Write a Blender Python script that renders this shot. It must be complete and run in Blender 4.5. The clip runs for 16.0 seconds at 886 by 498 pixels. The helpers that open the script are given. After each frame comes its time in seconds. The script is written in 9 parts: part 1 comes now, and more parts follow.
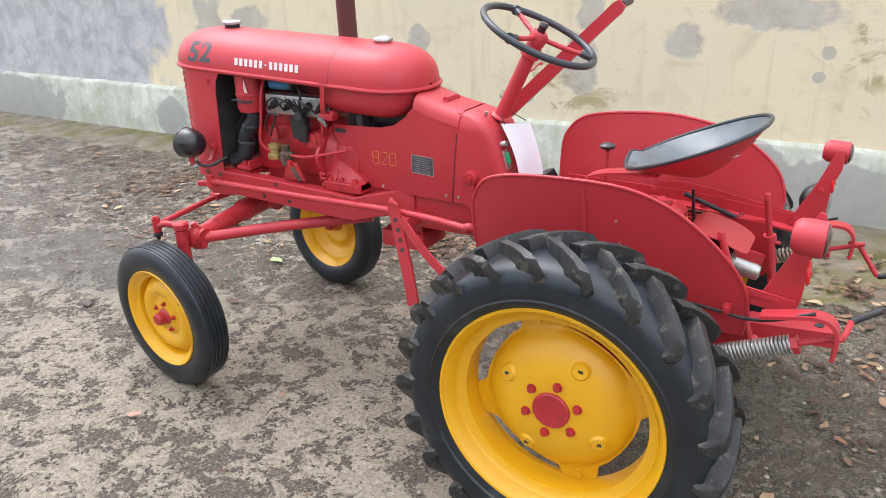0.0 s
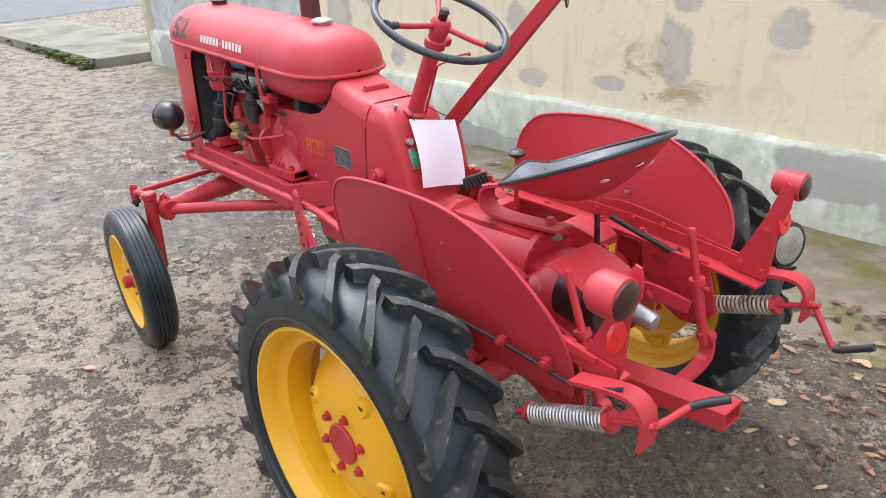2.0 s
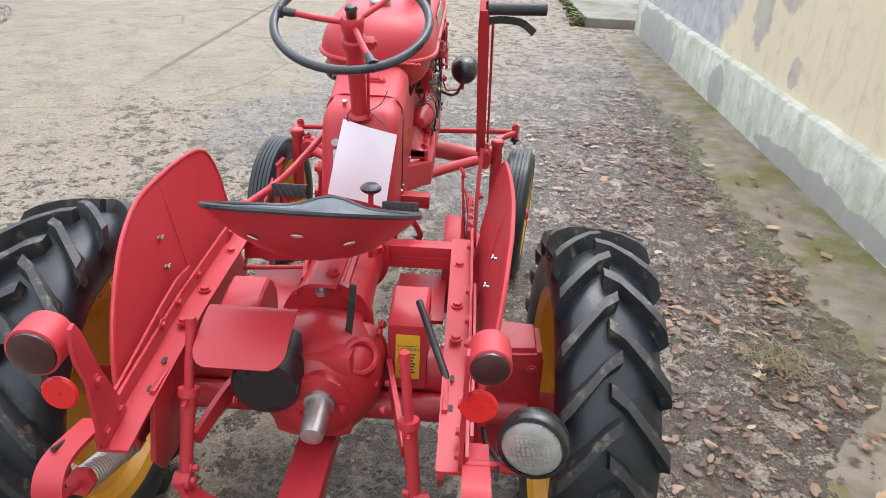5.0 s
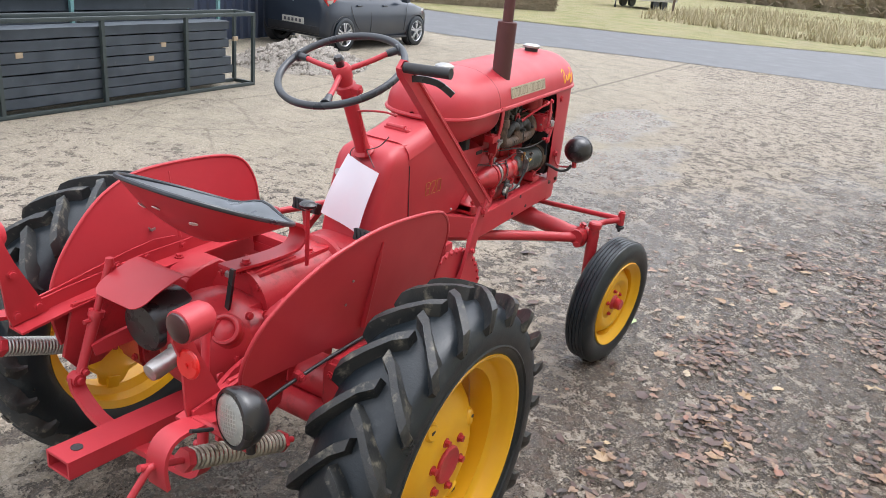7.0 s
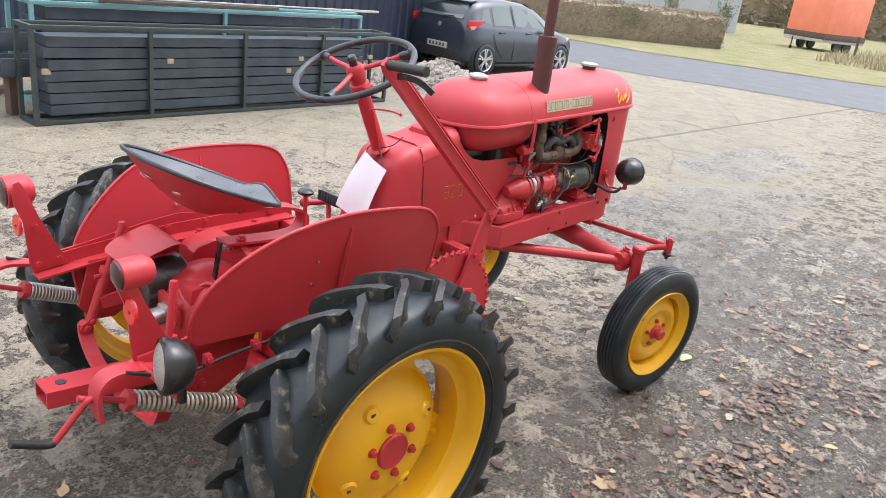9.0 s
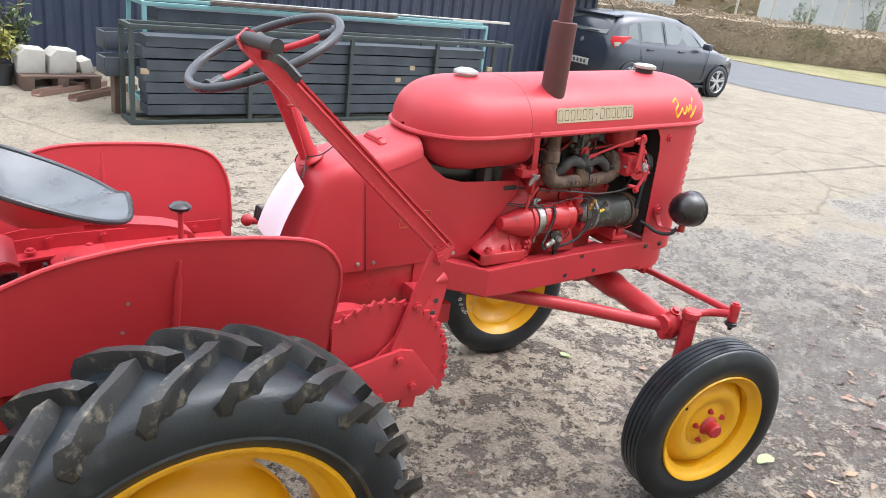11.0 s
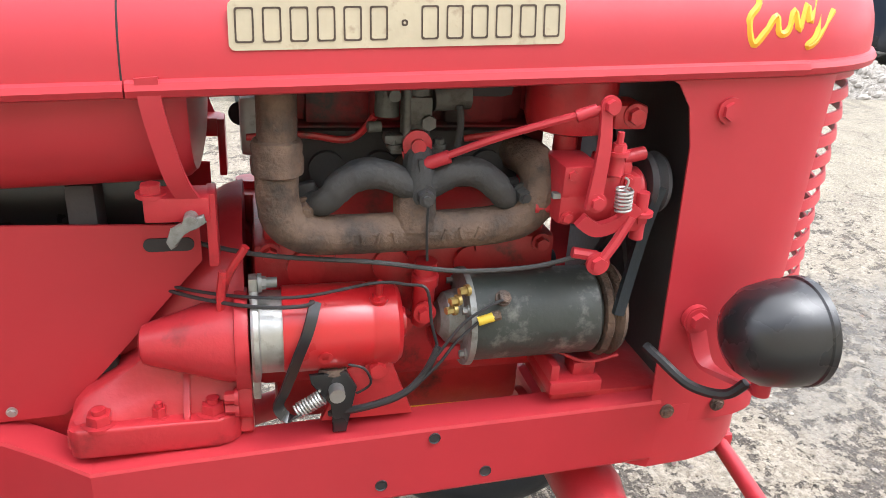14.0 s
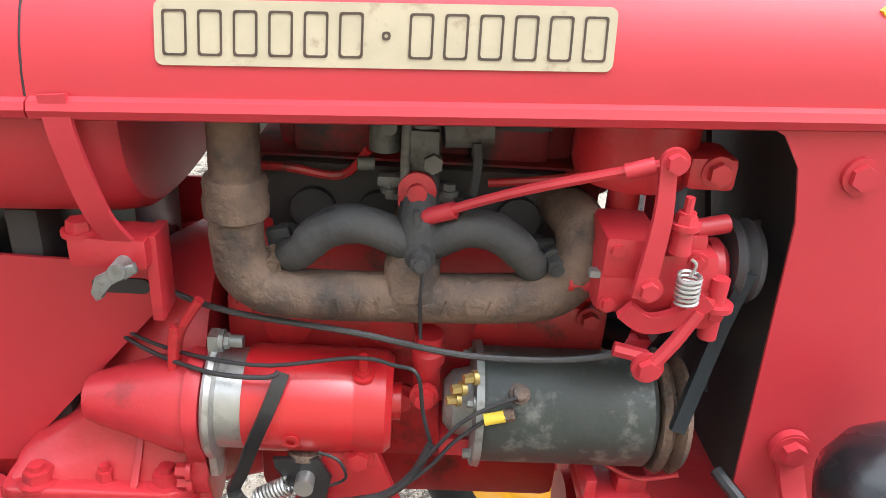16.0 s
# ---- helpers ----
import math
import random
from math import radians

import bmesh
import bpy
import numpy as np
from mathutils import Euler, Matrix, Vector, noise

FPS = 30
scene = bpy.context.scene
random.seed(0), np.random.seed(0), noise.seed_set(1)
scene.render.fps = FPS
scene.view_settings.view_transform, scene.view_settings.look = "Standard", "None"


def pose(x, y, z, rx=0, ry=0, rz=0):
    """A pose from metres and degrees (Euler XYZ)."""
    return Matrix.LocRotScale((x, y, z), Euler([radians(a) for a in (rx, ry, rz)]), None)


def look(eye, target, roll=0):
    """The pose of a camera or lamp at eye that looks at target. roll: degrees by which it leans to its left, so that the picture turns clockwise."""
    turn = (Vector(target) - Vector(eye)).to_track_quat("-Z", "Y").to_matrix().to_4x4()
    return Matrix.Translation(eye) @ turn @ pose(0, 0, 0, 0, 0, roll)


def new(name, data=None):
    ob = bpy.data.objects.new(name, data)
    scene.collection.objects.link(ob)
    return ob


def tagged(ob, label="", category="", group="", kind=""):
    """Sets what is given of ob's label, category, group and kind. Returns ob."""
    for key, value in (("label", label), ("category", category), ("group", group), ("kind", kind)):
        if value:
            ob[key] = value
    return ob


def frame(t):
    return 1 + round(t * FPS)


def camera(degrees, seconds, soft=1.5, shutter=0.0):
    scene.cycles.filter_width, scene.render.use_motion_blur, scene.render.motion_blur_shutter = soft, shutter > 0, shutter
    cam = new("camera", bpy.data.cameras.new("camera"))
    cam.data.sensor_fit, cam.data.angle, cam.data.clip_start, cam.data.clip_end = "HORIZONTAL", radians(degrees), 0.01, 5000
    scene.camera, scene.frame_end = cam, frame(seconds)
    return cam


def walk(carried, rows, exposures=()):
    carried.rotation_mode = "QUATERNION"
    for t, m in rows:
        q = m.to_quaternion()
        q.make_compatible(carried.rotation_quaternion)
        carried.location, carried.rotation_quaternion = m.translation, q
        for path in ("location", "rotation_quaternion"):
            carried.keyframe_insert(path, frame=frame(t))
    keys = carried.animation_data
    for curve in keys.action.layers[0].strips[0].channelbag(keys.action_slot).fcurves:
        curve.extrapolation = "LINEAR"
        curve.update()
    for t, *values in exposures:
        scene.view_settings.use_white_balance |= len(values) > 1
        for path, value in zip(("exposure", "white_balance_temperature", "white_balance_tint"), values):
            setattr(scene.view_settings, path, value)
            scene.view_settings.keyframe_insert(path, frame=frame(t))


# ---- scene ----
cam = camera(61.2, 16.0, 0.8)
PATH = [
    (0, (0.637, -2.369, 1.676), (-0.295, -0.77, 0.918), -1.7),
    (0.5, (0.813, -2.218, 1.665), (-0.213, -0.677, 0.909), -0.9),
    (1, (1.039, -2.051, 1.665), (-0.143, -0.628, 0.905), -1.1),
    (1.5, (1.236, -1.838, 1.678), (-0.067, -0.533, 0.905), -0.6),
    (2, (1.324, -1.527, 1.658), (-0.042, -0.306, 0.854), -2.3),
    (2.5, (1.482, -1.219, 1.651), (0.014, -0.142, 0.823), -0.7),
    (3, (1.59, -0.889, 1.652), (0.002, -0.101, 0.726), -0.1),
    (3.5, (1.594, -0.604, 1.684), (-0.064, 0.07, 0.79), -0.0),
    (4, (1.624, -0.335, 1.685), (-0.126, 0.171, 0.86), 1.8),
    (4.2, (1.65, -0.216, 1.696), (-0.134, 0.157, 0.872), 1.8),
    (6.3, (1.536, 1.067, 1.719), (-0.187, 0.525, 0.862), 4.2),
    (6.5, (1.522, 1.158, 1.739), (-0.176, 0.495, 0.914), 3.5),
    (7, (1.502, 1.466, 1.746), (-0.121, 0.555, 1.014), 6.1),
    (7.5, (1.463, 1.688, 1.763), (-0.039, 0.602, 1.012), 7.9),
    (8, (1.36, 1.801, 1.739), (-0.079, 0.607, 1.031), 7.5),
    (10.3, (0.88, 1.954, 1.718), (-0.414, 0.619, 0.981), 7.1),
    (10.5, (0.725, 1.945, 1.698), (-0.508, 0.549, 0.969), 7.8),
    (11, (0.334, 1.845, 1.637), (-0.748, 0.318, 0.932), 7.4),
    (11.5, (-0.005, 1.672, 1.575), (-0.969, 0.057, 0.897), 6.8),
    (12, (-0.313, 1.509, 1.524), (-1.196, -0.151, 0.841), 6.8),
    (12.5, (-0.613, 1.372, 1.489), (-1.333, -0.355, 0.781), 6.7),
    (13, (-0.832, 1.175, 1.433), (-1.526, -0.548, 0.693), 4.7),
    (13.5, (-1.024, 1.023, 1.38), (-1.717, -0.676, 0.584), 1.4),
    (14, (-1.214, 0.902, 1.355), (-1.677, -0.872, 0.557), 3.6),
    (14.5, (-1.298, 0.773, 1.325), (-1.555, -1.044, 0.529), 1.9),
    (15, (-1.317, 0.655, 1.311), (-1.554, -1.156, 0.497), 1.7),
    (15.5, (-1.347, 0.638, 1.302), (-1.524, -1.169, 0.462), 2.4),
    (16, (-1.374, 0.721, 1.358), (-1.46, -1.086, 0.504), 4.0),
]
walk(cam, [(t, look(eye, target, roll)) for t, eye, target, roll in PATH],
     [(0, 1.38, 6100, 11), (2, 1.34, 6100, 11), (4, 1.28, 6100, 11), (7, 1.25, 6100, 11), (8, 1.32, 6100, 11), (10.5, 1.58, 6100, 11), (11.5, 1.65, 6100, 11), (12.5, 1.55, 6100, 11), (13, 1.6, 6100, 11), (14, 1.92, 6050, 10), (15, 2.18, 5950, 8), (15.5, 2.36, 5950, 8), (16, 2.06, 5950, 8)])

# ---- light ----
world = bpy.data.worlds.new("world")
scene.world = world
world.use_nodes = True
wn, wl = world.node_tree.nodes, world.node_tree.links
sky = wn.new("ShaderNodeTexSky")
sky.sky_type, sky.sun_disc = "NISHITA", False
sky.sun_elevation, sky.sun_rotation = radians(62), radians(-70)
sky.air_density, sky.dust_density, sky.ozone_density = 1.0, 4.0, 1.0
grey_sky = wn.new("ShaderNodeHueSaturation")
grey_sky.inputs["Saturation"].default_value = 0.22
wl.new(sky.outputs["Color"], grey_sky.inputs["Color"])
wl.new(grey_sky.outputs["Color"], wn["Background"].inputs["Color"])
wn["Background"].inputs["Strength"].default_value = 0.135
sun = new("sun", bpy.data.lights.new("sun", "SUN"))
sun.data.energy, sun.data.angle, sun.data.color = 0.85, radians(90), (1.0, 0.98, 0.96)
sun.matrix_world = look((0, 0, 0), (-0.32, 0.28, -0.85))


# ---- materials ----
def pbr(name, a, b, scale=8.0, rough=(0.4, 0.55), metal=0.0, bump=0.1, fine=120.0, bump_d=0.002, coat=0.0, dirt=None, dirt_at=(0.6, 0.75), dirt_scale=14.0, spec=0.5):
    """A two-scale surface: colours a and b by a broad noise, fine grain in roughness and relief, and patches of dirt."""
    m = bpy.data.materials.new(name)
    m.use_nodes = True
    n, l = m.node_tree.nodes, m.node_tree.links
    p = n["Principled BSDF"]
    co = n.new("ShaderNodeTexCoord")
    n1 = n.new("ShaderNodeTexNoise")
    n1.inputs["Scale"].default_value, n1.inputs["Detail"].default_value = scale, 6
    n2 = n.new("ShaderNodeTexNoise")
    n2.inputs["Scale"].default_value, n2.inputs["Detail"].default_value = fine, 4
    for q in (n1, n2):
        l.new(co.outputs["Object"], q.inputs["Vector"])
    ramp = n.new("ShaderNodeMapRange")
    ramp.inputs["From Min"].default_value, ramp.inputs["From Max"].default_value = 0.3, 0.7
    l.new(n1.outputs["Fac"], ramp.inputs["Value"])
    mix = n.new("ShaderNodeMix")
    mix.data_type = "RGBA"
    mix.inputs[6].default_value, mix.inputs[7].default_value = (*a, 1), (*b, 1)
    l.new(ramp.outputs["Result"], mix.inputs[0])
    out = mix.outputs[2]
    if dirt:
        n3 = n.new("ShaderNodeTexNoise")
        n3.inputs["Scale"].default_value, n3.inputs["Detail"].default_value = dirt_scale, 9
        n3.inputs["Roughness"].default_value = 0.65
        l.new(co.outputs["Object"], n3.inputs["Vector"])
        r3 = n.new("ShaderNodeMapRange")
        r3.inputs["From Min"].default_value, r3.inputs["From Max"].default_value = dirt_at
        l.new(n3.outputs["Fac"], r3.inputs["Value"])
        m3 = n.new("ShaderNodeMix")
        m3.data_type = "RGBA"
        m3.inputs[7].default_value = (*dirt, 1)
        l.new(out, m3.inputs[6])
        l.new(r3.outputs["Result"], m3.inputs[0])
        out = m3.outputs[2]
    l.new(out, p.inputs["Base Color"])
    rr = n.new("ShaderNodeMapRange")
    rr.inputs["From Min"].default_value, rr.inputs["From Max"].default_value = 0.3, 0.7
    rr.inputs["To Min"].default_value, rr.inputs["To Max"].default_value = rough
    l.new(n1.outputs["Fac"], rr.inputs["Value"])
    l.new(rr.outputs["Result"], p.inputs["Roughness"])
    bp = n.new("ShaderNodeBump")
    bp.inputs["Strength"].default_value, bp.inputs["Distance"].default_value = bump, bump_d
    l.new(n2.outputs["Fac"], bp.inputs["Height"])
    l.new(bp.outputs["Normal"], p.inputs["Normal"])
    p.inputs["Metallic"].default_value = metal
    p.inputs["Specular IOR Level"].default_value = spec
    p.inputs["Coat Weight"].default_value = coat
    p.inputs["Coat Roughness"].default_value = 0.30
    return m


RED = pbr("red_paint", (0.50, 0.034, 0.047), (0.45, 0.029, 0.041), 5, (0.42, 0.56), bump=0.14, fine=60, bump_d=0.001, coat=0.22, spec=0.42)
RED_OLD = pbr("red_paint_on_castings", (0.50, 0.028, 0.039), (0.40, 0.022, 0.030), 9, (0.34, 0.52), bump=0.35, fine=90, bump_d=0.002, coat=0.3, dirt=(0.11, 0.010, 0.011), dirt_at=(0.56, 0.76), spec=0.4)
RED_BRIGHT = pbr("bright_red_reflector", (0.75, 0.01, 0.01), (0.65, 0.01, 0.01), 20, (0.25, 0.35), coat=0.4)
YELLOW = pbr("yellow_paint", (0.78, 0.42, 0.004), (0.71, 0.37, 0.003), 6, (0.32, 0.45), bump=0.1, fine=60, coat=0.2, dirt=(0.45, 0.18, 0.01), dirt_at=(0.68, 0.85), dirt_scale=10)
RUBBER = pbr("tyre_rubber", (0.008, 0.012, 0.016), (0.016, 0.022, 0.028), 9, (0.27, 0.42), bump=0.3, fine=150, dirt=(0.06, 0.066, 0.07), dirt_at=(0.58, 0.85), dirt_scale=11)
LUG = pbr("worn_tread_rubber", (0.015, 0.017, 0.019), (0.034, 0.034, 0.033), 18, (0.36, 0.58), bump=0.5, fine=120, dirt=(0.17, 0.155, 0.12), dirt_at=(0.55, 0.70), dirt_scale=26)
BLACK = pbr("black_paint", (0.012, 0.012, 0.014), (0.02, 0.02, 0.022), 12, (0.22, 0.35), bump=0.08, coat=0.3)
DARK = pbr("black_plastic", (0.015, 0.015, 0.017), (0.03, 0.03, 0.032), 20, (0.4, 0.55), bump=0.2)
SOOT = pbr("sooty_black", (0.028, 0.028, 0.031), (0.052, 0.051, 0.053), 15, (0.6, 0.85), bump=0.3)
WHEELRIM = pbr("steering_rim_plastic", (0.022, 0.025, 0.030), (0.055, 0.062, 0.072), 7, (0.24, 0.4), bump=0.15)
SEATPAN = pbr("worn_grey_seat", (0.075, 0.086, 0.098), (0.15, 0.168, 0.185), 8, (0.22, 0.4), bump=0.15, dirt=(0.11, 0.115, 0.12), dirt_at=(0.62, 0.85), dirt_scale=7)
SEATRIM = pbr("dark_seat_edge", (0.02, 0.024, 0.030), (0.045, 0.052, 0.06), 14, (0.25, 0.4), bump=0.1)
RUST = pbr("rusty_iron", (0.072, 0.046, 0.034), (0.19, 0.125, 0.088), 30, (0.55, 0.9), bump=1.0, fine=160, bump_d=0.003, dirt=(0.048, 0.036, 0.030), dirt_at=(0.46, 0.66), dirt_scale=24)
STACK = pbr("brown_exhaust_paint", (0.075, 0.022, 0.022), (0.10, 0.032, 0.028), 12, (0.5, 0.65), bump=0.3)
MANIFOLD = pbr("dark_cast_iron", (0.030, 0.031, 0.033), (0.065, 0.063, 0.061), 20, (0.6, 0.8), bump=0.6, fine=200)
STEEL = pbr("dull_zinc_steel", (0.42, 0.42, 0.41), (0.55, 0.55, 0.53), 30, (0.35, 0.5), metal=0.85, bump=0.2, dirt=(0.22, 0.2, 0.17), dirt_at=(0.55, 0.8), dirt_scale=50)
ALU = pbr("cast_aluminium", (0.22, 0.23, 0.22), (0.34, 0.34, 0.33), 40, (0.45, 0.65), metal=0.6, bump=0.4, dirt=(0.14, 0.12, 0.10), dirt_at=(0.5, 0.75), dirt_scale=60)
SOOTY_RED = pbr("soot_stained_red", (0.34, 0.020, 0.026), (0.19, 0.017, 0.020), 12, (0.5, 0.7), bump=0.4, fine=70, bump_d=0.003, dirt=(0.045, 0.034, 0.034), dirt_at=(0.48, 0.64), dirt_scale=13)
SPRING = pbr("weathered_spring_steel", (0.42, 0.39, 0.32), (0.56, 0.53, 0.46), 30, (0.4, 0.6), metal=0.6, bump=0.3, dirt=(0.12, 0.085, 0.045), dirt_at=(0.45, 0.7), dirt_scale=30)
CARB = pbr("grimy_alloy", (0.085, 0.088, 0.082), (0.15, 0.15, 0.14), 40, (0.5, 0.75), metal=0.35, bump=0.4, dirt=(0.05, 0.04, 0.032), dirt_at=(0.5, 0.7), dirt_scale=60)
BRASS = pbr("brass", (0.55, 0.42, 0.16), (0.42, 0.32, 0.13), 50, (0.4, 0.6), metal=0.8, bump=0.3)
CREAM = pbr("cream_enamel_plate", (0.50, 0.43, 0.30), (0.42, 0.36, 0.25), 26, (0.35, 0.55), bump=0.1, dirt=(0.22, 0.12, 0.08), dirt_at=(0.60, 0.80), dirt_scale=30)
OUTLINE = pbr("brown_black_letter_edge", (0.05, 0.035, 0.025), (0.08, 0.05, 0.035), 30, (0.5, 0.6))
DECAL = pbr("yellow_decal", (0.85, 0.42, 0.02), (0.78, 0.38, 0.02), 20, (0.4, 0.5))
WHITE = pbr("white_decal", (0.78, 0.72, 0.70), (0.72, 0.66, 0.64), 30, (0.4, 0.55))
GENERATOR = pbr("green_black_dynamo_paint", (0.03, 0.038, 0.034), (0.055, 0.06, 0.055), 16, (0.4, 0.6), bump=0.3, dirt=(0.22, 0.22, 0.20), dirt_at=(0.55, 0.74), dirt_scale=24)
BLUE = pbr("blue_coil_paint", (0.03, 0.16, 0.36), (0.05, 0.2, 0.4), 20, (0.35, 0.5))
PAPER = pbr("white_paper", (0.80, 0.78, 0.84), (0.76, 0.74, 0.80), 6, (0.6, 0.7), bump=0.1)
INK = pbr("printed_ink", (0.06, 0.06, 0.07), (0.09, 0.09, 0.1), 20, (0.6, 0.7))
GREEN_LENS = pbr("green_lens", (0.02, 0.45, 0.18), (0.02, 0.4, 0.16), 20, (0.15, 0.2), coat=0.5)
LABEL_Y = pbr("yellow_label", (0.80, 0.52, 0.03), (0.72, 0.46, 0.03), 30, (0.4, 0.5))
LENS = pbr("ribbed_lamp_glass", (0.36, 0.36, 0.33), (0.24, 0.24, 0.22), 40, (0.12, 0.2), coat=0.8, bump=0.1)
SMOKE = pbr("dark_red_lens", (0.035, 0.004, 0.006), (0.05, 0.006, 0.008), 40, (0.15, 0.25), coat=0.6)
GRIMY = pbr("grimy_red_casting", (0.54, 0.021, 0.029), (0.36, 0.016, 0.02), 14, (0.35, 0.6), bump=0.5, fine=70, bump_d=0.003, coat=0.4, dirt=(0.06, 0.020, 0.017), dirt_at=(0.57, 0.72), dirt_scale=16)
GLOSS_RED = pbr("fresh_glossy_red", (0.50, 0.015, 0.020), (0.45, 0.012, 0.017), 12, (0.25, 0.38), bump=0.08, coat=0.6, dirt=(0.3, 0.012, 0.015), dirt_at=(0.62, 0.8), dirt_scale=18)
FAINT = pbr("faded_yellow_line", (0.62, 0.34, 0.08), (0.45, 0.16, 0.05), 40, (0.5, 0.6))
YTAG = pbr("yellow_terminal_sleeve", (0.75, 0.55, 0.05), (0.7, 0.5, 0.05), 20, (0.4, 0.5))


# ---- shapes ----
def turn_to(d):
    return Vector((0, 0, 1)).rotation_difference(Vector(d)).to_matrix().to_4x4()


def part(name, bm, material, parent=None, label="", sharp=38):
    bmesh.ops.recalc_face_normals(bm, faces=bm.faces)
    me = bpy.data.meshes.new(name)
    bm.to_mesh(me)
    bm.free()
    me.polygons.foreach_set("use_smooth", [True] * len(me.polygons))
    me.set_sharp_from_angle(angle=radians(sharp))
    me.materials.append(material)
    ob = new(name, me)
    ob.parent = parent
    return tagged(ob, label)


def thing(name, label, category, at=(0, 0, 0), group="", kind="", rz=0):
    ob = tagged(new(name), label, category, group, kind)
    ob.matrix_world = pose(*at, 0, 0, rz)
    return ob


def cyl(bm, p0, p1, r0, r1=None, n=20, cap=True):
    p0, p1 = Vector(p0), Vector(p1)
    d = p1 - p0
    bmesh.ops.create_cone(bm, cap_ends=cap, segments=n, radius1=r0, radius2=r0 if r1 is None else r1, depth=d.length,
                          matrix=Matrix.Translation((p0 + p1) / 2) @ turn_to(d))
    return bm


def box(bm, c, s, rot=(0, 0, 0), bev=0.0):
    m = pose(*c, *rot) @ Matrix.Diagonal((*s, 1))
    vs = bmesh.ops.create_cube(bm, size=1, matrix=m)["verts"]
    if bev:
        es = list({e for v in vs for e in v.link_edges})
        bmesh.ops.bevel(bm, geom=es, offset=bev, segments=2, affect="EDGES", profile=0.6)
    return bm


def ball(bm, c, r, scale=(1, 1, 1), n=24):
    bmesh.ops.create_uvsphere(bm, u_segments=n, v_segments=n // 2, radius=r, matrix=Matrix.Translation(c) @ Matrix.Diagonal((*scale, 1)))
    return bm


def lathe(bm, prof, p0, d, n=48, loop=False):
    """Turns (radius, height) pairs round the line from p0 along d."""
    m = Matrix.Translation(p0) @ turn_to(d)
    rings = []
    for r, h in prof:
        if r < 1e-5:
            rings.append([bm.verts.new(m @ Vector((0, 0, h)))])
        else:
            rings.append([bm.verts.new(m @ Vector((r * math.cos(2 * math.pi * i / n), r * math.sin(2 * math.pi * i / n), h))) for i in range(n)])
    pairs = list(zip(rings, rings[1:])) + ([(rings[-1], rings[0])] if loop else [])
    for a, b in pairs:
        for i in range(n):
            j = (i + 1) % n
            f = [a[i % len(a)], a[j % len(a)], b[j % len(b)], b[i % len(b)]]
            f = list(dict.fromkeys(f))
            if len(f) > 2:
                bm.faces.new(f)
    return bm


def smooth_path(pts, k=6):
    pts = [Vector(p) for p in pts]
    if len(pts) < 3:
        return pts
    out = []
    for i in range(len(pts) - 1):
        p0, p1, p2, p3 = pts[max(i - 1, 0)], pts[i], pts[i + 1], pts[min(i + 2, len(pts) - 1)]
        for j in range(k):
            t = j / k
            out.append(0.5 * (2 * p1 + (p2 - p0) * t + (2 * p0 - 5 * p1 + 4 * p2 - p3) * t * t + (3 * p1 - p0 - 3 * p2 + p3) * t ** 3))
    return out + [pts[-1]]


def sweep(bm, pts, r, n=10, k=6, closed=False):
    """A round tube of radius r (one or one a point) along pts."""
    path = smooth_path(pts, k) if k else [Vector(p) for p in pts]
    m = len(path)
    u = None
    rings = []
    for i, p in enumerate(path):
        a, b = path[(i - 1) % m] if closed or i else p, path[(i + 1) % m] if closed or i < m - 1 else p
        d = (b - a).normalized()
        if u is None:
            u = d.orthogonal().normalized()
        u = (u - d * u.dot(d)).normalized()
        w = d.cross(u)
        rad = r[min(int(i / max(m - 1, 1) * (len(r) - 1) + 0.5), len(r) - 1)] if isinstance(r, (list, tuple)) else r
        rings.append([bm.verts.new(p + rad * (u * math.cos(2 * math.pi * j / n) + w * math.sin(2 * math.pi * j / n))) for j in range(n)])
    for a, b in list(zip(rings, rings[1:])) + ([(rings[-1], rings[0])] if closed else []):
        for j in range(n):
            bm.faces.new((a[j], a[(j + 1) % n], b[(j + 1) % n], b[j]))
    if not closed:
        bm.faces.new(rings[0][::-1]), bm.faces.new(rings[-1])
    return bm


def bar(bm, pts, w, th, side=(0, 1, 0), k=5):
    """A flat bar of width w (one or one a point) along side and thickness th, bent along pts."""
    path = smooth_path(pts, k) if k else [Vector(p) for p in pts]
    s0 = Vector(side).normalized()
    rings, m = [], len(path)
    for i, p in enumerate(path):
        d = (path[min(i + 1, m - 1)] - path[max(i - 1, 0)]).normalized()
        s = (s0 - d * s0.dot(d)).normalized()
        q = d.cross(s)
        ww = w if not isinstance(w, (list, tuple)) else w[0] + (w[1] - w[0]) * i / (m - 1)
        rings.append([bm.verts.new(p + s * a * ww / 2 + q * b * th / 2) for a, b in ((-1, -1), (1, -1), (1, 1), (-1, 1))])
    for a, b in zip(rings, rings[1:]):
        for j in range(4):
            bm.faces.new((a[j], a[(j + 1) % 4], b[(j + 1) % 4], b[j]))
    bm.faces.new(rings[0][::-1]), bm.faces.new(rings[-1])
    return bm


def plate(bm, outline, origin, u, v, th, bev=0.0):
    """A sheet of thickness th with an outline in the plane of u and v."""
    o, u, v = Vector(origin), Vector(u), Vector(v)
    q = u.cross(v).normalized() * th / 2
    a = [bm.verts.new(o + u * x + v * y - q) for x, y in outline]
    b = [bm.verts.new(o + u * x + v * y + q) for x, y in outline]
    n = len(a)
    fs = [bm.faces.new(a[::-1]), bm.faces.new(b)]
    fs += [bm.faces.new((a[i], a[(i + 1) % n], b[(i + 1) % n], b[i])) for i in range(n)]
    if bev:
        es = list(set(fs[0].edges) | set(fs[1].edges))
        bmesh.ops.bevel(bm, geom=es, offset=bev, segments=2, affect="EDGES", profile=0.6)
    return bm


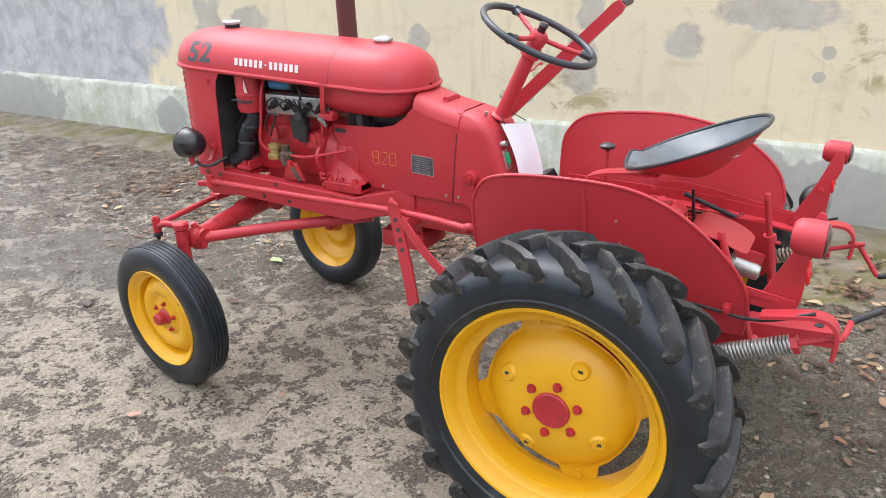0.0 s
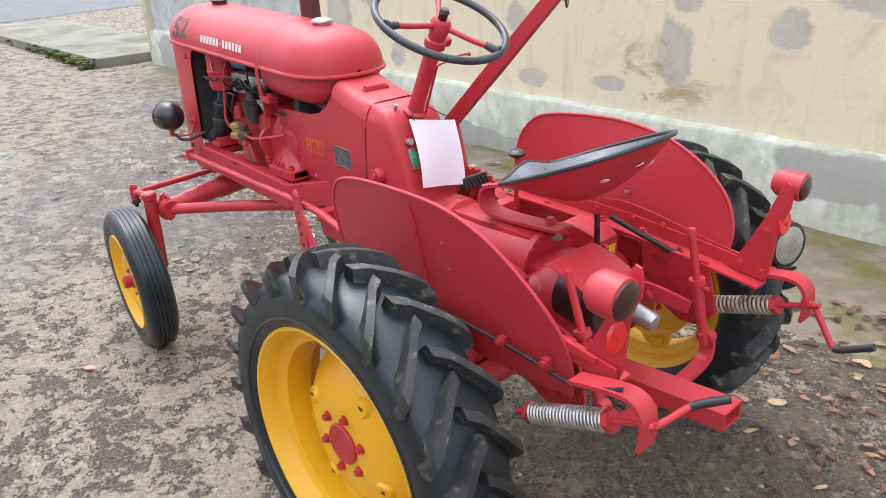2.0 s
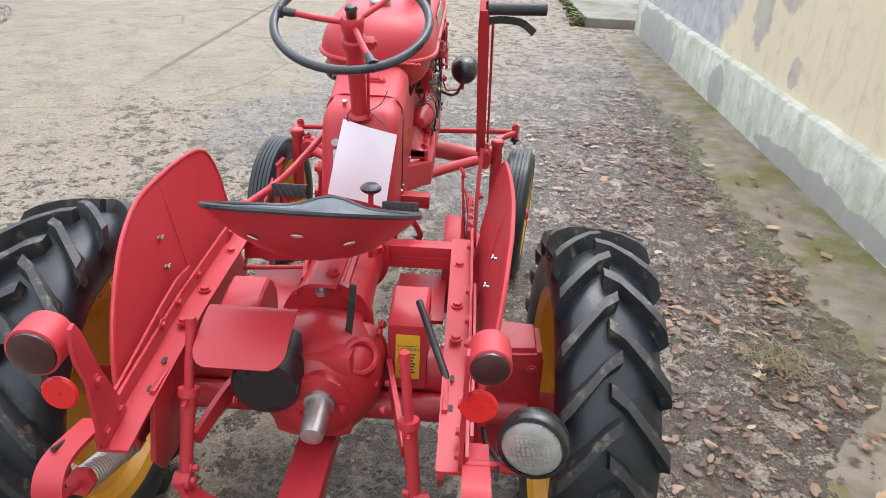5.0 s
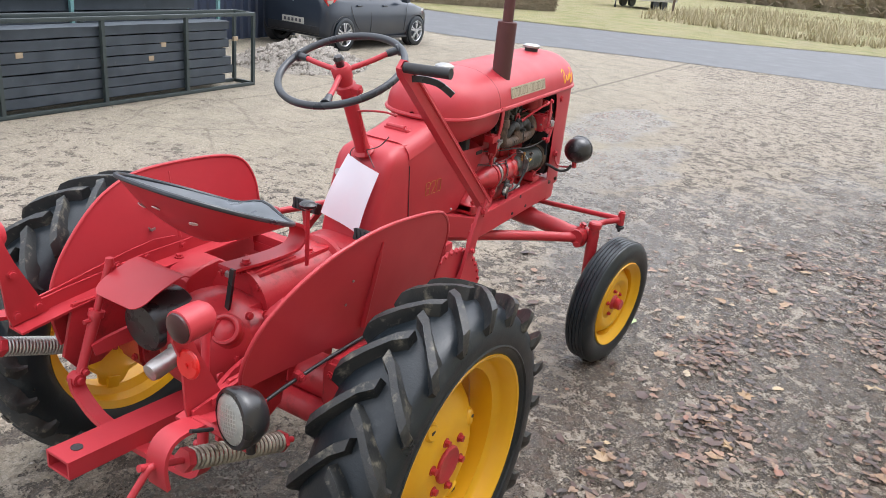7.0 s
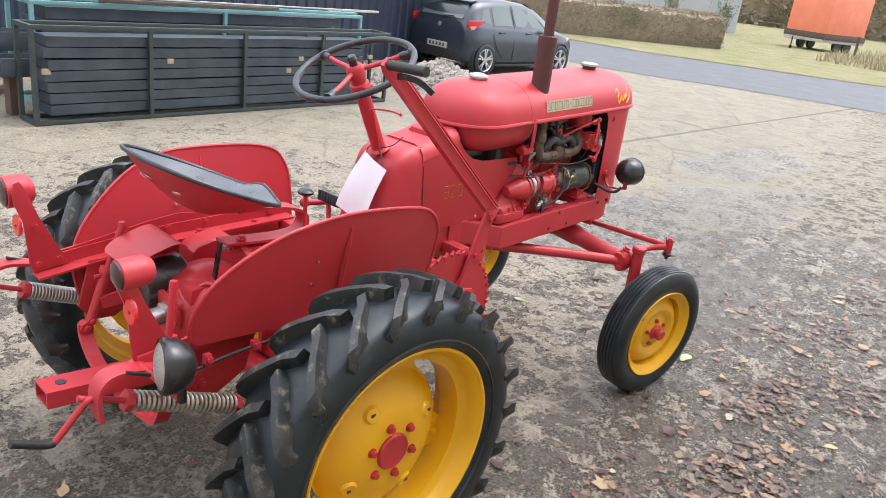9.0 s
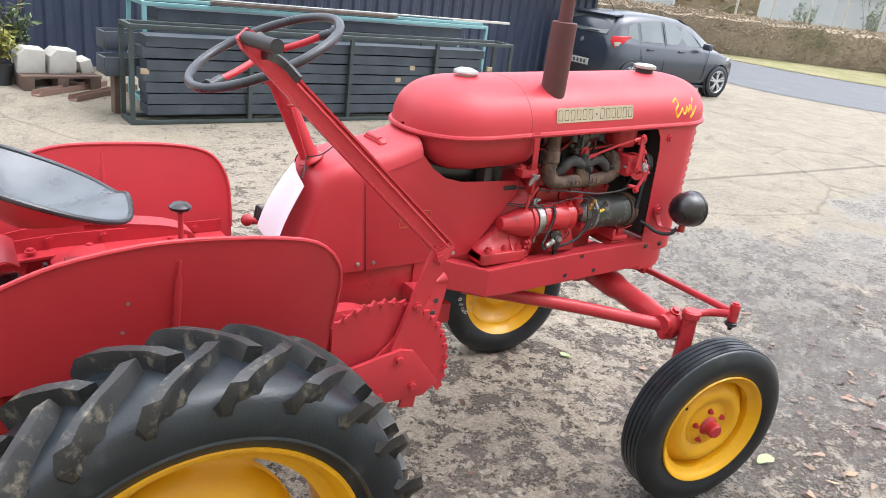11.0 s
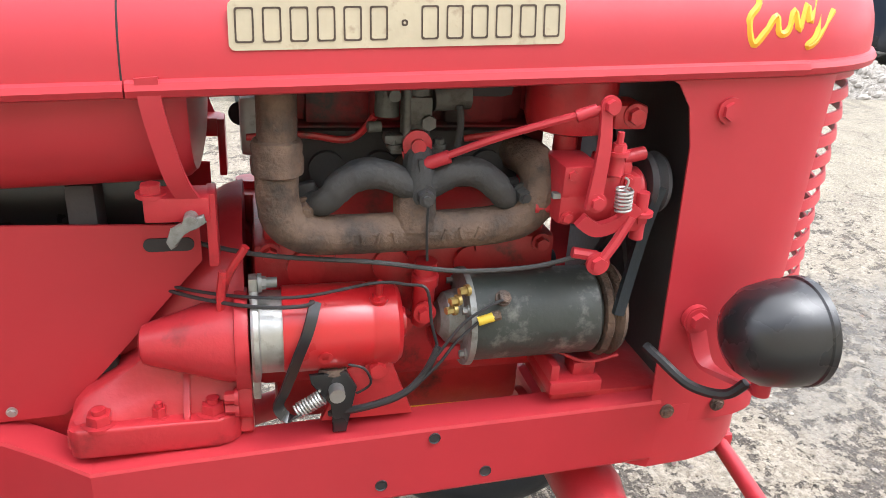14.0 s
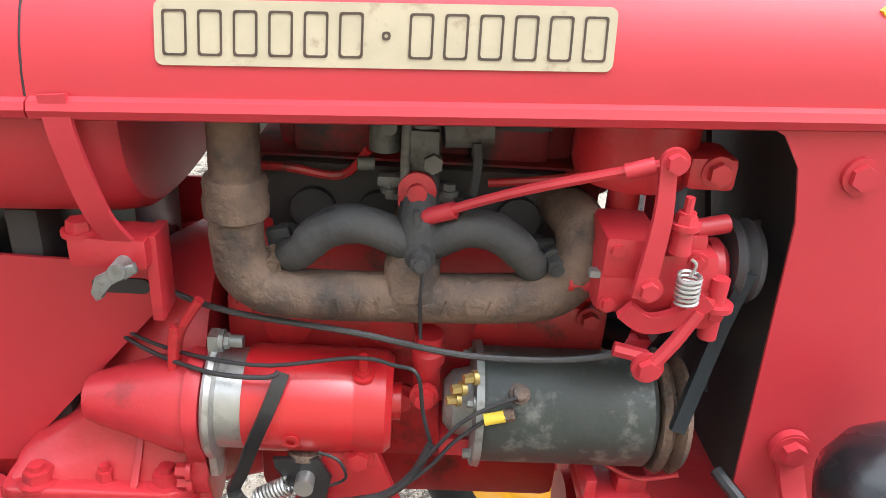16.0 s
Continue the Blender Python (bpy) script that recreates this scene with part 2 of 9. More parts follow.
def bolt(bm, p, d, r=0.009, h=0.007):
    p, d = Vector(p), Vector(d).normalized()
    cyl(bm, p - d * 0.003, p + d * 0.0015, r * 1.35, n=16)
    cyl(bm, p, p + d * h, r, r * 0.92, n=6)
    return bm


def bolts(name, material, parent, items, tilted=False):
    """One part for each bolt: place, direction, radius, height."""
    for p, d, r, h in items:
        bm = bolt(B(), p, d, r, h)
        part(name, tilt(bm) if tilted else bm, material, parent)


def coil(bm, p0, p1, radius, wire, turns, n=8):
    p0, p1 = Vector(p0), Vector(p1)
    m = turn_to(p1 - p0)
    length, steps = (p1 - p0).length, int(turns * 14)
    pts = [p0 + m @ Vector((radius * math.cos(2 * math.pi * i / 14), radius * math.sin(2 * math.pi * i / 14), length * i / steps)) for i in range(steps + 1)]
    return sweep(bm, pts, wire, n, 0)


def arc(cx, cy, r, a0, a1, n=8):
    return [(cx + r * math.cos(radians(a0 + (a1 - a0) * i / n)), cy + r * math.sin(radians(a0 + (a1 - a0) * i / n))) for i in range(n + 1)]


def round_rect(w, h, r, n=5):
    return arc(w / 2 - r, h / 2 - r, r, 0, 90, n) + arc(-w / 2 + r, h / 2 - r, r, 90, 180, n) + arc(-w / 2 + r, -h / 2 + r, r, 180, 270, n) + arc(w / 2 - r, -h / 2 + r, r, 270, 360, n)


def loft(bm, sections, ring=False, ends=False):
    rows = [[bm.verts.new(p) for p in s] for s in sections]
    for a, b in zip(rows, rows[1:]):
        m = len(a)
        for i in range(m if ring else m - 1):
            j = (i + 1) % m
            bm.faces.new((a[i], a[j], b[j], b[i]))
    if ends:
        bm.faces.new(rows[0][::-1]), bm.faces.new(rows[-1])
    return bm


def thicken(bm, th):
    bmesh.ops.recalc_face_normals(bm, faces=bm.faces)
    bmesh.ops.solidify(bm, geom=bm.faces[:], thickness=th)
    return bm


def lettering(name, text, size, m, material, parent, depth=0.0008, bold=0.0):
    """Words in the built-in font, as a flat mesh."""
    cu = bpy.data.curves.new(name, "FONT")
    cu.body, cu.size, cu.extrude, cu.align_x, cu.align_y = text, size, depth, "CENTER", "CENTER"
    cu.offset = bold
    tmp = new(name, cu)
    bpy.context.view_layer.update()
    me = bpy.data.meshes.new_from_object(tmp)
    bpy.data.objects.remove(tmp)
    me.transform(m)
    me.materials.clear()
    me.materials.append(material)
    ob = new(name, me)
    ob.parent = parent
    return ob


B = bmesh.new


# ---- the yard ----
def node_mat(name):
    m = bpy.data.materials.new(name)
    m.use_nodes = True
    return m, m.node_tree.nodes, m.node_tree.links, m.node_tree.nodes["Principled BSDF"]


def blend(n, l, fac, a, b):
    mix = n.new("ShaderNodeMix")
    mix.data_type = "RGBA"
    for k, v in ((6, a), (7, b)):
        if isinstance(v, tuple):
            mix.inputs[k].default_value = (*v, 1)
        else:
            l.new(v, mix.inputs[k])
    if isinstance(fac, float):
        mix.inputs[0].default_value = fac
    else:
        l.new(fac, mix.inputs[0])
    return mix.outputs[2]


def step(n, l, value, lo, hi, to=(0.0, 1.0)):
    r = n.new("ShaderNodeMapRange")
    r.inputs["From Min"].default_value, r.inputs["From Max"].default_value = lo, hi
    r.inputs["To Min"].default_value, r.inputs["To Max"].default_value = to
    l.new(value, r.inputs["Value"])
    return r.outputs["Result"]


def noise_tex(n, l, vec, scale, detail=6, rough=0.55, distort=0.0):
    q = n.new("ShaderNodeTexNoise")
    q.inputs["Scale"].default_value, q.inputs["Detail"].default_value = scale, detail
    q.inputs["Roughness"].default_value, q.inputs["Distortion"].default_value = rough, distort
    l.new(vec, q.inputs["Vector"])
    return q.outputs["Fac"]


def maths(n, l, op, a, b=None):
    q = n.new("ShaderNodeMath")
    q.operation = op
    for i, v in enumerate((a, b)):
        if v is None:
            continue
        if isinstance(v, (int, float)):
            q.inputs[i].default_value = v
        else:
            l.new(v, q.inputs[i])
    return q.outputs[0]


def spots(n, l, vec, places, wobble=0.25, scale=3.0):
    """1 inside rough-edged spots (x, y, z, size along x, y, z)."""
    w = n.new("ShaderNodeTexNoise")
    w.inputs["Scale"].default_value, w.inputs["Detail"].default_value = scale, 8
    l.new(vec, w.inputs["Vector"])
    total = None
    for x, y, z, sx, sy, sz in places:
        mp = n.new("ShaderNodeMapping")
        mp.vector_type = "POINT"
        mp.inputs["Location"].default_value = (-x / sx, -y / sy, -z / sz)
        mp.inputs["Scale"].default_value = (1 / sx, 1 / sy, 1 / sz)
        l.new(vec, mp.inputs["Vector"])
        ln = n.new("ShaderNodeVectorMath")
        ln.operation = "LENGTH"
        l.new(mp.outputs["Vector"], ln.inputs[0])
        d = maths(n, l, "SUBTRACT", 1.0, ln.outputs["Value"])
        total = d if total is None else maths(n, l, "MAXIMUM", total, d)
    return maths(n, l, "ADD", total, maths(n, l, "MULTIPLY", maths(n, l, "SUBTRACT", w.outputs["Fac"], 0.5), wobble * 4))


def cells(n, l, vec, scale, warp=0.0, feature="F1"):
    """Voronoi cells: distance and a random value for each."""
    if warp:
        w = n.new("ShaderNodeTexNoise")
        w.inputs["Scale"].default_value, w.inputs["Detail"].default_value = scale * 0.7, 4
        l.new(vec, w.inputs["Vector"])
        k = n.new("ShaderNodeVectorMath")
        k.operation = "MULTIPLY_ADD"
        k.inputs[1].default_value = (warp,) * 3
        l.new(w.outputs["Color"], k.inputs[0])
        l.new(vec, k.inputs[2])
        vec = k.outputs["Vector"]
    v = n.new("ShaderNodeTexVoronoi")
    v.feature = feature
    v.inputs["Scale"].default_value = scale
    l.new(vec, v.inputs["Vector"])
    if feature != "F1":
        return v.outputs["Distance"], None
    g = n.new("ShaderNodeSeparateColor")
    l.new(v.outputs["Color"], g.inputs["Color"])
    return v.outputs["Distance"], g.outputs["Red"]


def ground_material():
    m, n, l, p = node_mat("worn_yard_concrete")
    co = n.new("ShaderNodeTexCoord").outputs["Object"]
    mul = lambda a, b: maths(n, l, "MULTIPLY", a, b)
    add = lambda a, b: maths(n, l, "ADD", a, b)
    sub = lambda a, b: maths(n, l, "SUBTRACT", a, b)
    broad, blob = noise_tex(n, l, co, 0.7, 5), noise_tex(n, l, co, 8.5, 8, 0.6, 0.5)
    mid, fine, grit = noise_tex(n, l, co, 26, 7, 0.66, 0.4), noise_tex(n, l, co, 80, 6, 0.7, 0.3), noise_tex(n, l, co, 210, 4, 0.7)
    patchy = noise_tex(n, l, co, 2.6, 8, 0.62, 0.8)
    _, grain = cells(n, l, co, 95, 0.006)
    chip_d, chip = cells(n, l, co, 34, 0.03)
    # the open yard towards the lane is a yellower, whole concrete
    open_part = step(n, l, spots(n, l, co, ((-9.0, -6.5, 0, 9.0, 6.0, 9), (2.5, -7.0, 0, 7.0, 4.5, 9), (-6.8, -2.4, 0, 2.6, 2.2, 9)), 0.25, 0.8), -0.1, 0.3)
    wet_side = step(n, l, spots(n, l, co, ((-1.2, 1.5, 0, 6.5, 1.35, 9), (0.9, 0.7, 0, 1.5, 1.5, 9), (-3.6, 0.6, 0, 2.0, 1.1, 9)), 0.3, 2.0), -0.1, 0.35)
    film = step(n, l, spots(n, l, co, ((-4.0, -0.85, 0, 1.25, 0.95, 9), (-5.3, -0.65, 0, 1.6, 0.6, 9), (-3.2, 0.15, 0, 0.9, 0.5, 9), (-7.5, -1.3, 0, 1.6, 0.6, 9)), 0.35, 1.7), 0.02, 0.3)
    # pale crust
    stone = blend(n, l, step(n, l, fine, 0.34, 0.66), (0.205, 0.170, 0.126), (0.405, 0.345, 0.268))
    stone = blend(n, l, mul(step(n, l, broad, 0.35, 0.65), 0.5), stone, (0.30, 0.252, 0.182))
    stone = blend(n, l, mul(open_part, 0.75), stone, blend(n, l, step(n, l, patchy, 0.4, 0.62), (0.290, 0.252, 0.178), (0.195, 0.170, 0.124)))
    stone = blend(n, l, mul(step(n, l, grain, 0.55, 1.0), 0.38), stone, (0.50, 0.44, 0.37))
    stone = blend(n, l, mul(step(n, l, grain, 0.30, 0.0), 0.40), stone, (0.13, 0.105, 0.082))
    # dirt lying in the hollows
    dirt = blend(n, l, step(n, l, fine, 0.36, 0.64), (0.034, 0.026, 0.020), (0.175, 0.142, 0.110))
    height = add(add(mul(blob, 0.42), mul(mid, 0.30)), add(mul(fine, 0.19), mul(grit, 0.09)))
    cut = add(add(0.482, mul(sub(patchy, 0.5), 0.16)), sub(mul(wet_side, 0.035), mul(open_part, 0.05)))
    low = step(n, l, sub(height, cut), 0.006, -0.010)
    low = mul(low, sub(1.0, mul(open_part, 0.35)))
    stone = blend(n, l, mul(wet_side, 0.50), stone, blend(n, l, step(n, l, fine, 0.38, 0.62), (0.150, 0.122, 0.098), (0.47, 0.41, 0.34)))
    col = blend(n, l, low, stone, dirt)
    # smooth brown silt washed over the concrete behind the tractor and along the wall
    silt = step(n, l, spots(n, l, co, ((1.5, 1.35, 0, 1.3, 0.9, 9), (2.2, 2.0, 0, 2.6, 0.8, 9), (0.6, 0.45, 0, 0.8, 0.5, 9)), 0.28, 2.4), -0.05, 0.35)
    silt_at = mul(silt, add(0.40, mul(step(n, l, mid, 0.62, 0.42), 0.5)))
    mud = blend(n, l, step(n, l, patchy, 0.36, 0.64), (0.060, 0.046, 0.033), (0.175, 0.146, 0.106))
    mud = blend(n, l, mul(step(n, l, blob, 0.5, 0.62), 0.6), mud, (0.050, 0.037, 0.028))
    col = blend(n, l, silt_at, col, mud)
    # dark gritty soil below the tractor's rear, with the shade there painted in
    soil_and_shade = step(n, l, spots(n, l, co, ((0.15, 0.0, 0, 0.75, 0.55, 9), (0.95, 0.2, 0, 0.85, 0.6, 9)), 0.3, 4.0), 0.0, 0.35)
    col = blend(n, l, mul(soil_and_shade, add(0.50, mul(step(n, l, mid, 0.56, 0.46), 0.46))), col, blend(n, l, step(n, l, fine, 0.4, 0.6), (0.030, 0.025, 0.018), (0.12, 0.105, 0.078)))
    # rotted scraps of leaf trodden flat into the wet side
    scrap = mul(mul(wet_side, step(n, l, patchy, 0.40, 0.54)), step(n, l, chip, 0.42, 0.50))
    scrap_col = blend(n, l, step(n, l, chip, 0.5, 1.0), (0.056, 0.039, 0.029), (0.172, 0.122, 0.090))
    col = blend(n, l, mul(scrap, 0.55), col, scrap_col)
    # fine grit, dark holes and pale grains
    col = blend(n, l, mul(step(n, l, grit, 0.44, 0.34), 0.6), col, (0.040, 0.031, 0.024))
    col = blend(n, l, mul(step(n, l, grit, 0.57, 0.66), 0.60), col, (0.50, 0.445, 0.37))
    # the joint between two slabs, and cracks
    sep = n.new("ShaderNodeSeparateXYZ")
    l.new(co, sep.inputs[0])
    joint = step(n, l, maths(n, l, "ABSOLUTE", add(add(sep.outputs["Y"], 2.63), mul(sub(mid, 0.5), 0.10))), 0.045, 0.015)
    joint = mul(joint, step(n, l, sep.outputs["X"], -4.5, -6.0))
    crack_d, _ = cells(n, l, co, 0.42, 0.9, "DISTANCE_TO_EDGE")
    line = mul(step(n, l, crack_d, 0.010, 0.003), open_part)
    col = blend(n, l, add(mul(joint, 0.65), mul(line, 0.35)), col, (0.085, 0.070, 0.052))
    moss = step(n, l, spots(n, l, co, ((-2.5, 2.15, 0, 4.5, 0.35, 9), (3.0, 2.2, 0, 3.0, 0.3, 9)), 0.3, 5.0), 0.1, 0.5)
    col = blend(n, l, mul(moss, 0.6), col, (0.13, 0.125, 0.05))
    col = blend(n, l, mul(film, add(0.30, mul(step(n, l, blob, 0.44, 0.56), 0.40))), col, (0.080, 0.071, 0.060))
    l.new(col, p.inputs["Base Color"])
    # water stands in the hollows of the wet side and as a thin film by the nose
    wet = maths(n, l, "MAXIMUM", mul(wet_side, add(add(0.34, mul(step(n, l, fine, 0.58, 0.40), 0.42)), mul(add(low, scrap), 0.25))), mul(film, add(add(0.42, mul(step(n, l, mid, 0.56, 0.42), 0.28)), mul(step(n, l, patchy, 0.42, 0.56), 0.25))))
    rough = maths(n, l, "MAXIMUM", sub(0.80, mul(wet, 0.76)), 0.07)
    l.new(rough, p.inputs["Roughness"])
    b1 = n.new("ShaderNodeBump")
    b1.inputs["Distance"].default_value = 0.042
    l.new(sub(1.0, mul(film, add(0.12, mul(step(n, l, blob, 0.46, 0.58), 0.45)))), b1.inputs["Strength"])
    l.new(add(add(height, mul(sub(1.0, low), 0.10)), add(mul(chip, mul(scrap, 0.10)), mul(grain, 0.035))), b1.inputs["Height"])
    l.new(b1.outputs["Normal"], p.inputs["Normal"])
    return m


GROUND = ground_material()


def value_noise(x, y, seed):
    rs = np.random.RandomState(seed)
    tab = rs.rand(256, 256)
    xi, yi = np.floor(x).astype(int), np.floor(y).astype(int)
    fx, fy = x - xi, y - yi
    fx, fy = fx * fx * (3 - 2 * fx), fy * fy * (3 - 2 * fy)
    g = lambda a, b: tab[(xi + a) % 256, (yi + b) % 256]
    return (g(0, 0) * (1 - fx) + g(1, 0) * fx) * (1 - fy) + (g(0, 1) * (1 - fx) + g(1, 1) * fx) * fy


def ground_height(x, y):
    near = np.clip(1.6 - np.maximum(np.abs(x + 1.2) / 5, np.abs(y - 0.2) / 4), 0, 1)
    h = 0.008 * (value_noise(x * 5, y * 5, 1) - 0.6) + 0.008 * (value_noise(x * 17, y * 17, 2) - 0.6) + 0.009 * (value_noise(x * 37, y * 37, 3) - 0.6) + 0.004 * (value_noise(x * 71, y * 71, 5) - 0.5)
    return np.minimum(h, 0.002) * near - 0.002


def axis_steps(lo, hi, dense, far):
    mid = np.arange(lo, hi, dense)
    grow = dense * 1.28 ** np.arange(1, 44)
    left, right = lo - np.cumsum(grow), hi + np.cumsum(grow)
    return np.concatenate((left[left > -far][::-1], mid, right[right < far]))


def make_ground():
    xs, ys = axis_steps(-4.6, 2.2, 0.0125, 450), axis_steps(-2.4, 2.5, 0.0125, 450)
    gx, gy = np.meshgrid(xs, ys, indexing="ij")
    co = np.stack((gx, gy, ground_height(gx, gy)), -1).reshape(-1, 3)
    a, b = len(xs), len(ys)
    i = (np.arange(a - 1)[:, None] * b + np.arange(b - 1)).ravel()
    faces = np.stack((i, i + b, i + b + 1, i + 1), -1)
    me = bpy.data.meshes.new("ground")
    me.vertices.add(len(co))
    me.vertices.foreach_set("co", co.ravel())
    me.loops.add(faces.size)
    me.loops.foreach_set("vertex_index", faces.ravel())
    me.polygons.add(len(faces))
    me.polygons.foreach_set("loop_start", np.arange(0, faces.size, 4))
    me.update(calc_edges=True)
    me.polygons.foreach_set("use_smooth", [True] * len(faces))
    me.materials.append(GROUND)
    return tagged(new("ground", me), "worn grey concrete yard with damp dirt-filled pits", "ground", kind="structure")


make_ground()


def wall_material():
    m, n, l, p = node_mat("old_cream_render")
    co = n.new("ShaderNodeTexCoord").outputs["Object"]
    broad, mid, fine = noise_tex(n, l, co, 0.9, 6), noise_tex(n, l, co, 5, 8, 0.65, 0.5), noise_tex(n, l, co, 60, 6)
    col = blend(n, l, step(n, l, broad, 0.35, 0.65), (0.80, 0.71, 0.50), (0.74, 0.67, 0.50))
    col = blend(n, l, step(n, l, mid, 0.52, 0.78), col, (0.62, 0.55, 0.38))
    patches = ((-0.45, 2.6, 1.05, 0.13, 1, 0.12), (-1.14, 2.6, 0.86, 0.14, 1, 0.23), (-1.08, 2.6, 1.22, 0.11, 1, 0.14), (-2.42, 2.6, 1.00, 0.10, 1, 0.11),
               (-4.12, 2.6, 1.10, 0.22, 1, 0.13), (0.08, 2.6, 1.24, 0.38, 1, 0.12), (0.37, 2.6, 1.02, 0.05, 1, 0.05), (0.34, 2.6, 0.87, 0.04, 1, 0.04),
               (-3.78, 2.6, 0.63, 0.09, 1, 0.14), (-4.6, 2.6, 0.98, 0.20, 1, 0.38), (-2.25, 2.6, 0.60, 0.15, 1, 0.07), (-1.60, 2.6, 0.63, 0.14, 1, 0.06))
    grey = step(n, l, spots(n, l, co, patches, 0.30, 9.0), 0.0, 0.22)
    gcol = blend(n, l, step(n, l, mid, 0.35, 0.65), (0.36, 0.34, 0.30), (0.54, 0.52, 0.48))
    col = blend(n, l, maths(n, l, "MULTIPLY", grey, 0.8), col, gcol)
    mp = n.new("ShaderNodeMapping")
    mp.inputs["Scale"].default_value = (6, 1, 0.35)
    l.new(co, mp.inputs["Vector"])
    runs = step(n, l, noise_tex(n, l, mp.outputs["Vector"], 2.0, 7, 0.6), 0.56, 0.72)
    col = blend(n, l, maths(n, l, "MULTIPLY", runs, 0.35), col, (0.50, 0.44, 0.31))
    mq = n.new("ShaderNodeMapping")
    mq.inputs["Scale"].default_value = (0.5, 1, 3.0)
    l.new(co, mq.inputs["Vector"])
    gouge = step(n, l, noise_tex(n, l, mq.outputs["Vector"], 5.0, 9, 0.7, 1.0), 0.66, 0.70)
    col = blend(n, l, maths(n, l, "MULTIPLY", gouge, 0.22), col, (0.42, 0.36, 0.22))
    stain = step(n, l, noise_tex(n, l, co, 3.2, 10, 0.72, 0.8), 0.52, 0.60)
    band = step(n, l, spots(n, l, co, ((-1.30, 2.6, 0.72, 0.55, 1, 0.26), (0.62, 2.6, 1.05, 0.22, 1, 0.35), (-0.75, 2.6, 1.0, 0.22, 1, 0.05)), 0.5, 4.0), 0.0, 0.4)
    col = blend(n, l, maths(n, l, "MULTIPLY", maths(n, l, "MULTIPLY", stain, band), 0.75), col, (0.36, 0.29, 0.14))
    far_grey = step(n, l, spots(n, l, co, ((-8.2, 2.6, 1.2, 3.0, 1, 3.0),), 0.25, 2.0), 0.0, 0.12)
    col = blend(n, l, far_grey, col, blend(n, l, step(n, l, mid, 0.4, 0.6), (0.40, 0.41, 0.42), (0.56, 0.56, 0.57)))
    l.new(col, p.inputs["Base Color"])
    p.inputs["Roughness"].default_value = 0.9
    b = n.new("ShaderNodeBump")
    b.inputs["Strength"].default_value, b.inputs["Distance"].default_value = 0.45, 0.008
    l.new(maths(n, l, "ADD", maths(n, l, "ADD", mid, maths(n, l, "MULTIPLY", fine, 0.35)), maths(n, l, "MULTIPLY", maths(n, l, "ADD", grey, gouge), -0.5)), b.inputs["Height"])
    l.new(b.outputs["Normal"], p.inputs["Normal"])
    return m


def plinth_material():
    m, n, l, p = node_mat("mossy_cement_plinth")
    co = n.new("ShaderNodeTexCoord").outputs["Object"]
    mp = n.new("ShaderNodeMapping")
    mp.inputs["Scale"].default_value = (5, 1, 1.2)
    l.new(co, mp.inputs["Vector"])
    streak, mid, fine = noise_tex(n, l, mp.outputs["Vector"], 2, 6), noise_tex(n, l, co, 4, 8, 0.65, 0.6), noise_tex(n, l, co, 70, 5)
    col = blend(n, l, step(n, l, mid, 0.35, 0.65), (0.44, 0.46, 0.39), (0.62, 0.64, 0.57))
    col = blend(n, l, maths(n, l, "MULTIPLY", step(n, l, streak, 0.45, 0.7), 0.6), col, (0.34, 0.38, 0.26))
    grime = step(n, l, noise_tex(n, l, co, 7, 10, 0.72, 0.7), 0.50, 0.66)
    col = blend(n, l, maths(n, l, "MULTIPLY", grime, 0.5), col, (0.27, 0.27, 0.19))
    flake = step(n, l, noise_tex(n, l, co, 3.1, 9, 0.7, 0.5), 0.62, 0.66)
    col = blend(n, l, maths(n, l, "MULTIPLY", flake, 0.7), col, (0.70, 0.70, 0.66))
    patch = step(n, l, spots(n, l, co, ((-0.1, 2.5, 0.33, 0.35, 1, 0.14), (0.6, 2.5, 0.2, 0.5, 1, 0.2), (-3.0, 2.5, 0.08, 1.2, 1, 0.1), (-5.2, 2.5, 0.2, 0.22, 1, 0.2), (-7.8, 2.5, 0.2, 1.0, 1, 0.3)), 0.3, 5.0), 0.0, 0.1)
    col = blend(n, l, maths(n, l, "MULTIPLY", patch, 0.8), col, (0.30, 0.30, 0.285))
    l.new(col, p.inputs["Base Color"])
    p.inputs["Roughness"].default_value = 0.9
    b = n.new("ShaderNodeBump")
    b.inputs["Strength"].default_value, b.inputs["Distance"].default_value = 0.5, 0.006
    l.new(maths(n, l, "ADD", mid, maths(n, l, "MULTIPLY", fine, 0.4)), b.inputs["Height"])
    l.new(b.outputs["Normal"], p.inputs["Normal"])
    return m


def make_wall():
    wall = thing("wall_north", "old cream rendered wall with grey repair patches", "wall", kind="structure")
    bm = B()
    box(bm, (-1.4, 2.79, 1.67), (15.0, 0.36, 2.64))
    part("render", bm, wall_material(), wall)
    # plinth with an uneven weathered ledge
    bm = B()
    rows = []
    rnd = random.Random(4)
    for i in range(151):
        x = -8.9 + i * 0.1
        dz, dy = rnd.uniform(-0.006, 0.006), rnd.uniform(-0.004, 0.004)
        rows.append([(x, 2.54 + dy, -0.05), (x, 2.545 + dy, 0.44 + dz), (x, 2.555 + dy, 0.456 + dz), (x, 2.62, 0.478 + dz), (x, 2.9, 0.478), (x, 2.9, -0.05)])
    loft(bm, rows, ring=True, ends=True)
    part("plinth", bm, plinth_material(), wall, "mossy grey cement plinth with chipped ledge")
    # corner pilaster at the wall's end
    bm = B()
    box(bm, (-8.96, 2.77, 1.5), (0.14, 0.44, 3.05), bev=0.012)
    part("corner_strip", bm, pbr("corner_render", (0.62, 0.56, 0.42), (0.5, 0.47, 0.38), 4, (0.85, 0.95), bump=0.4, fine=50), wall)


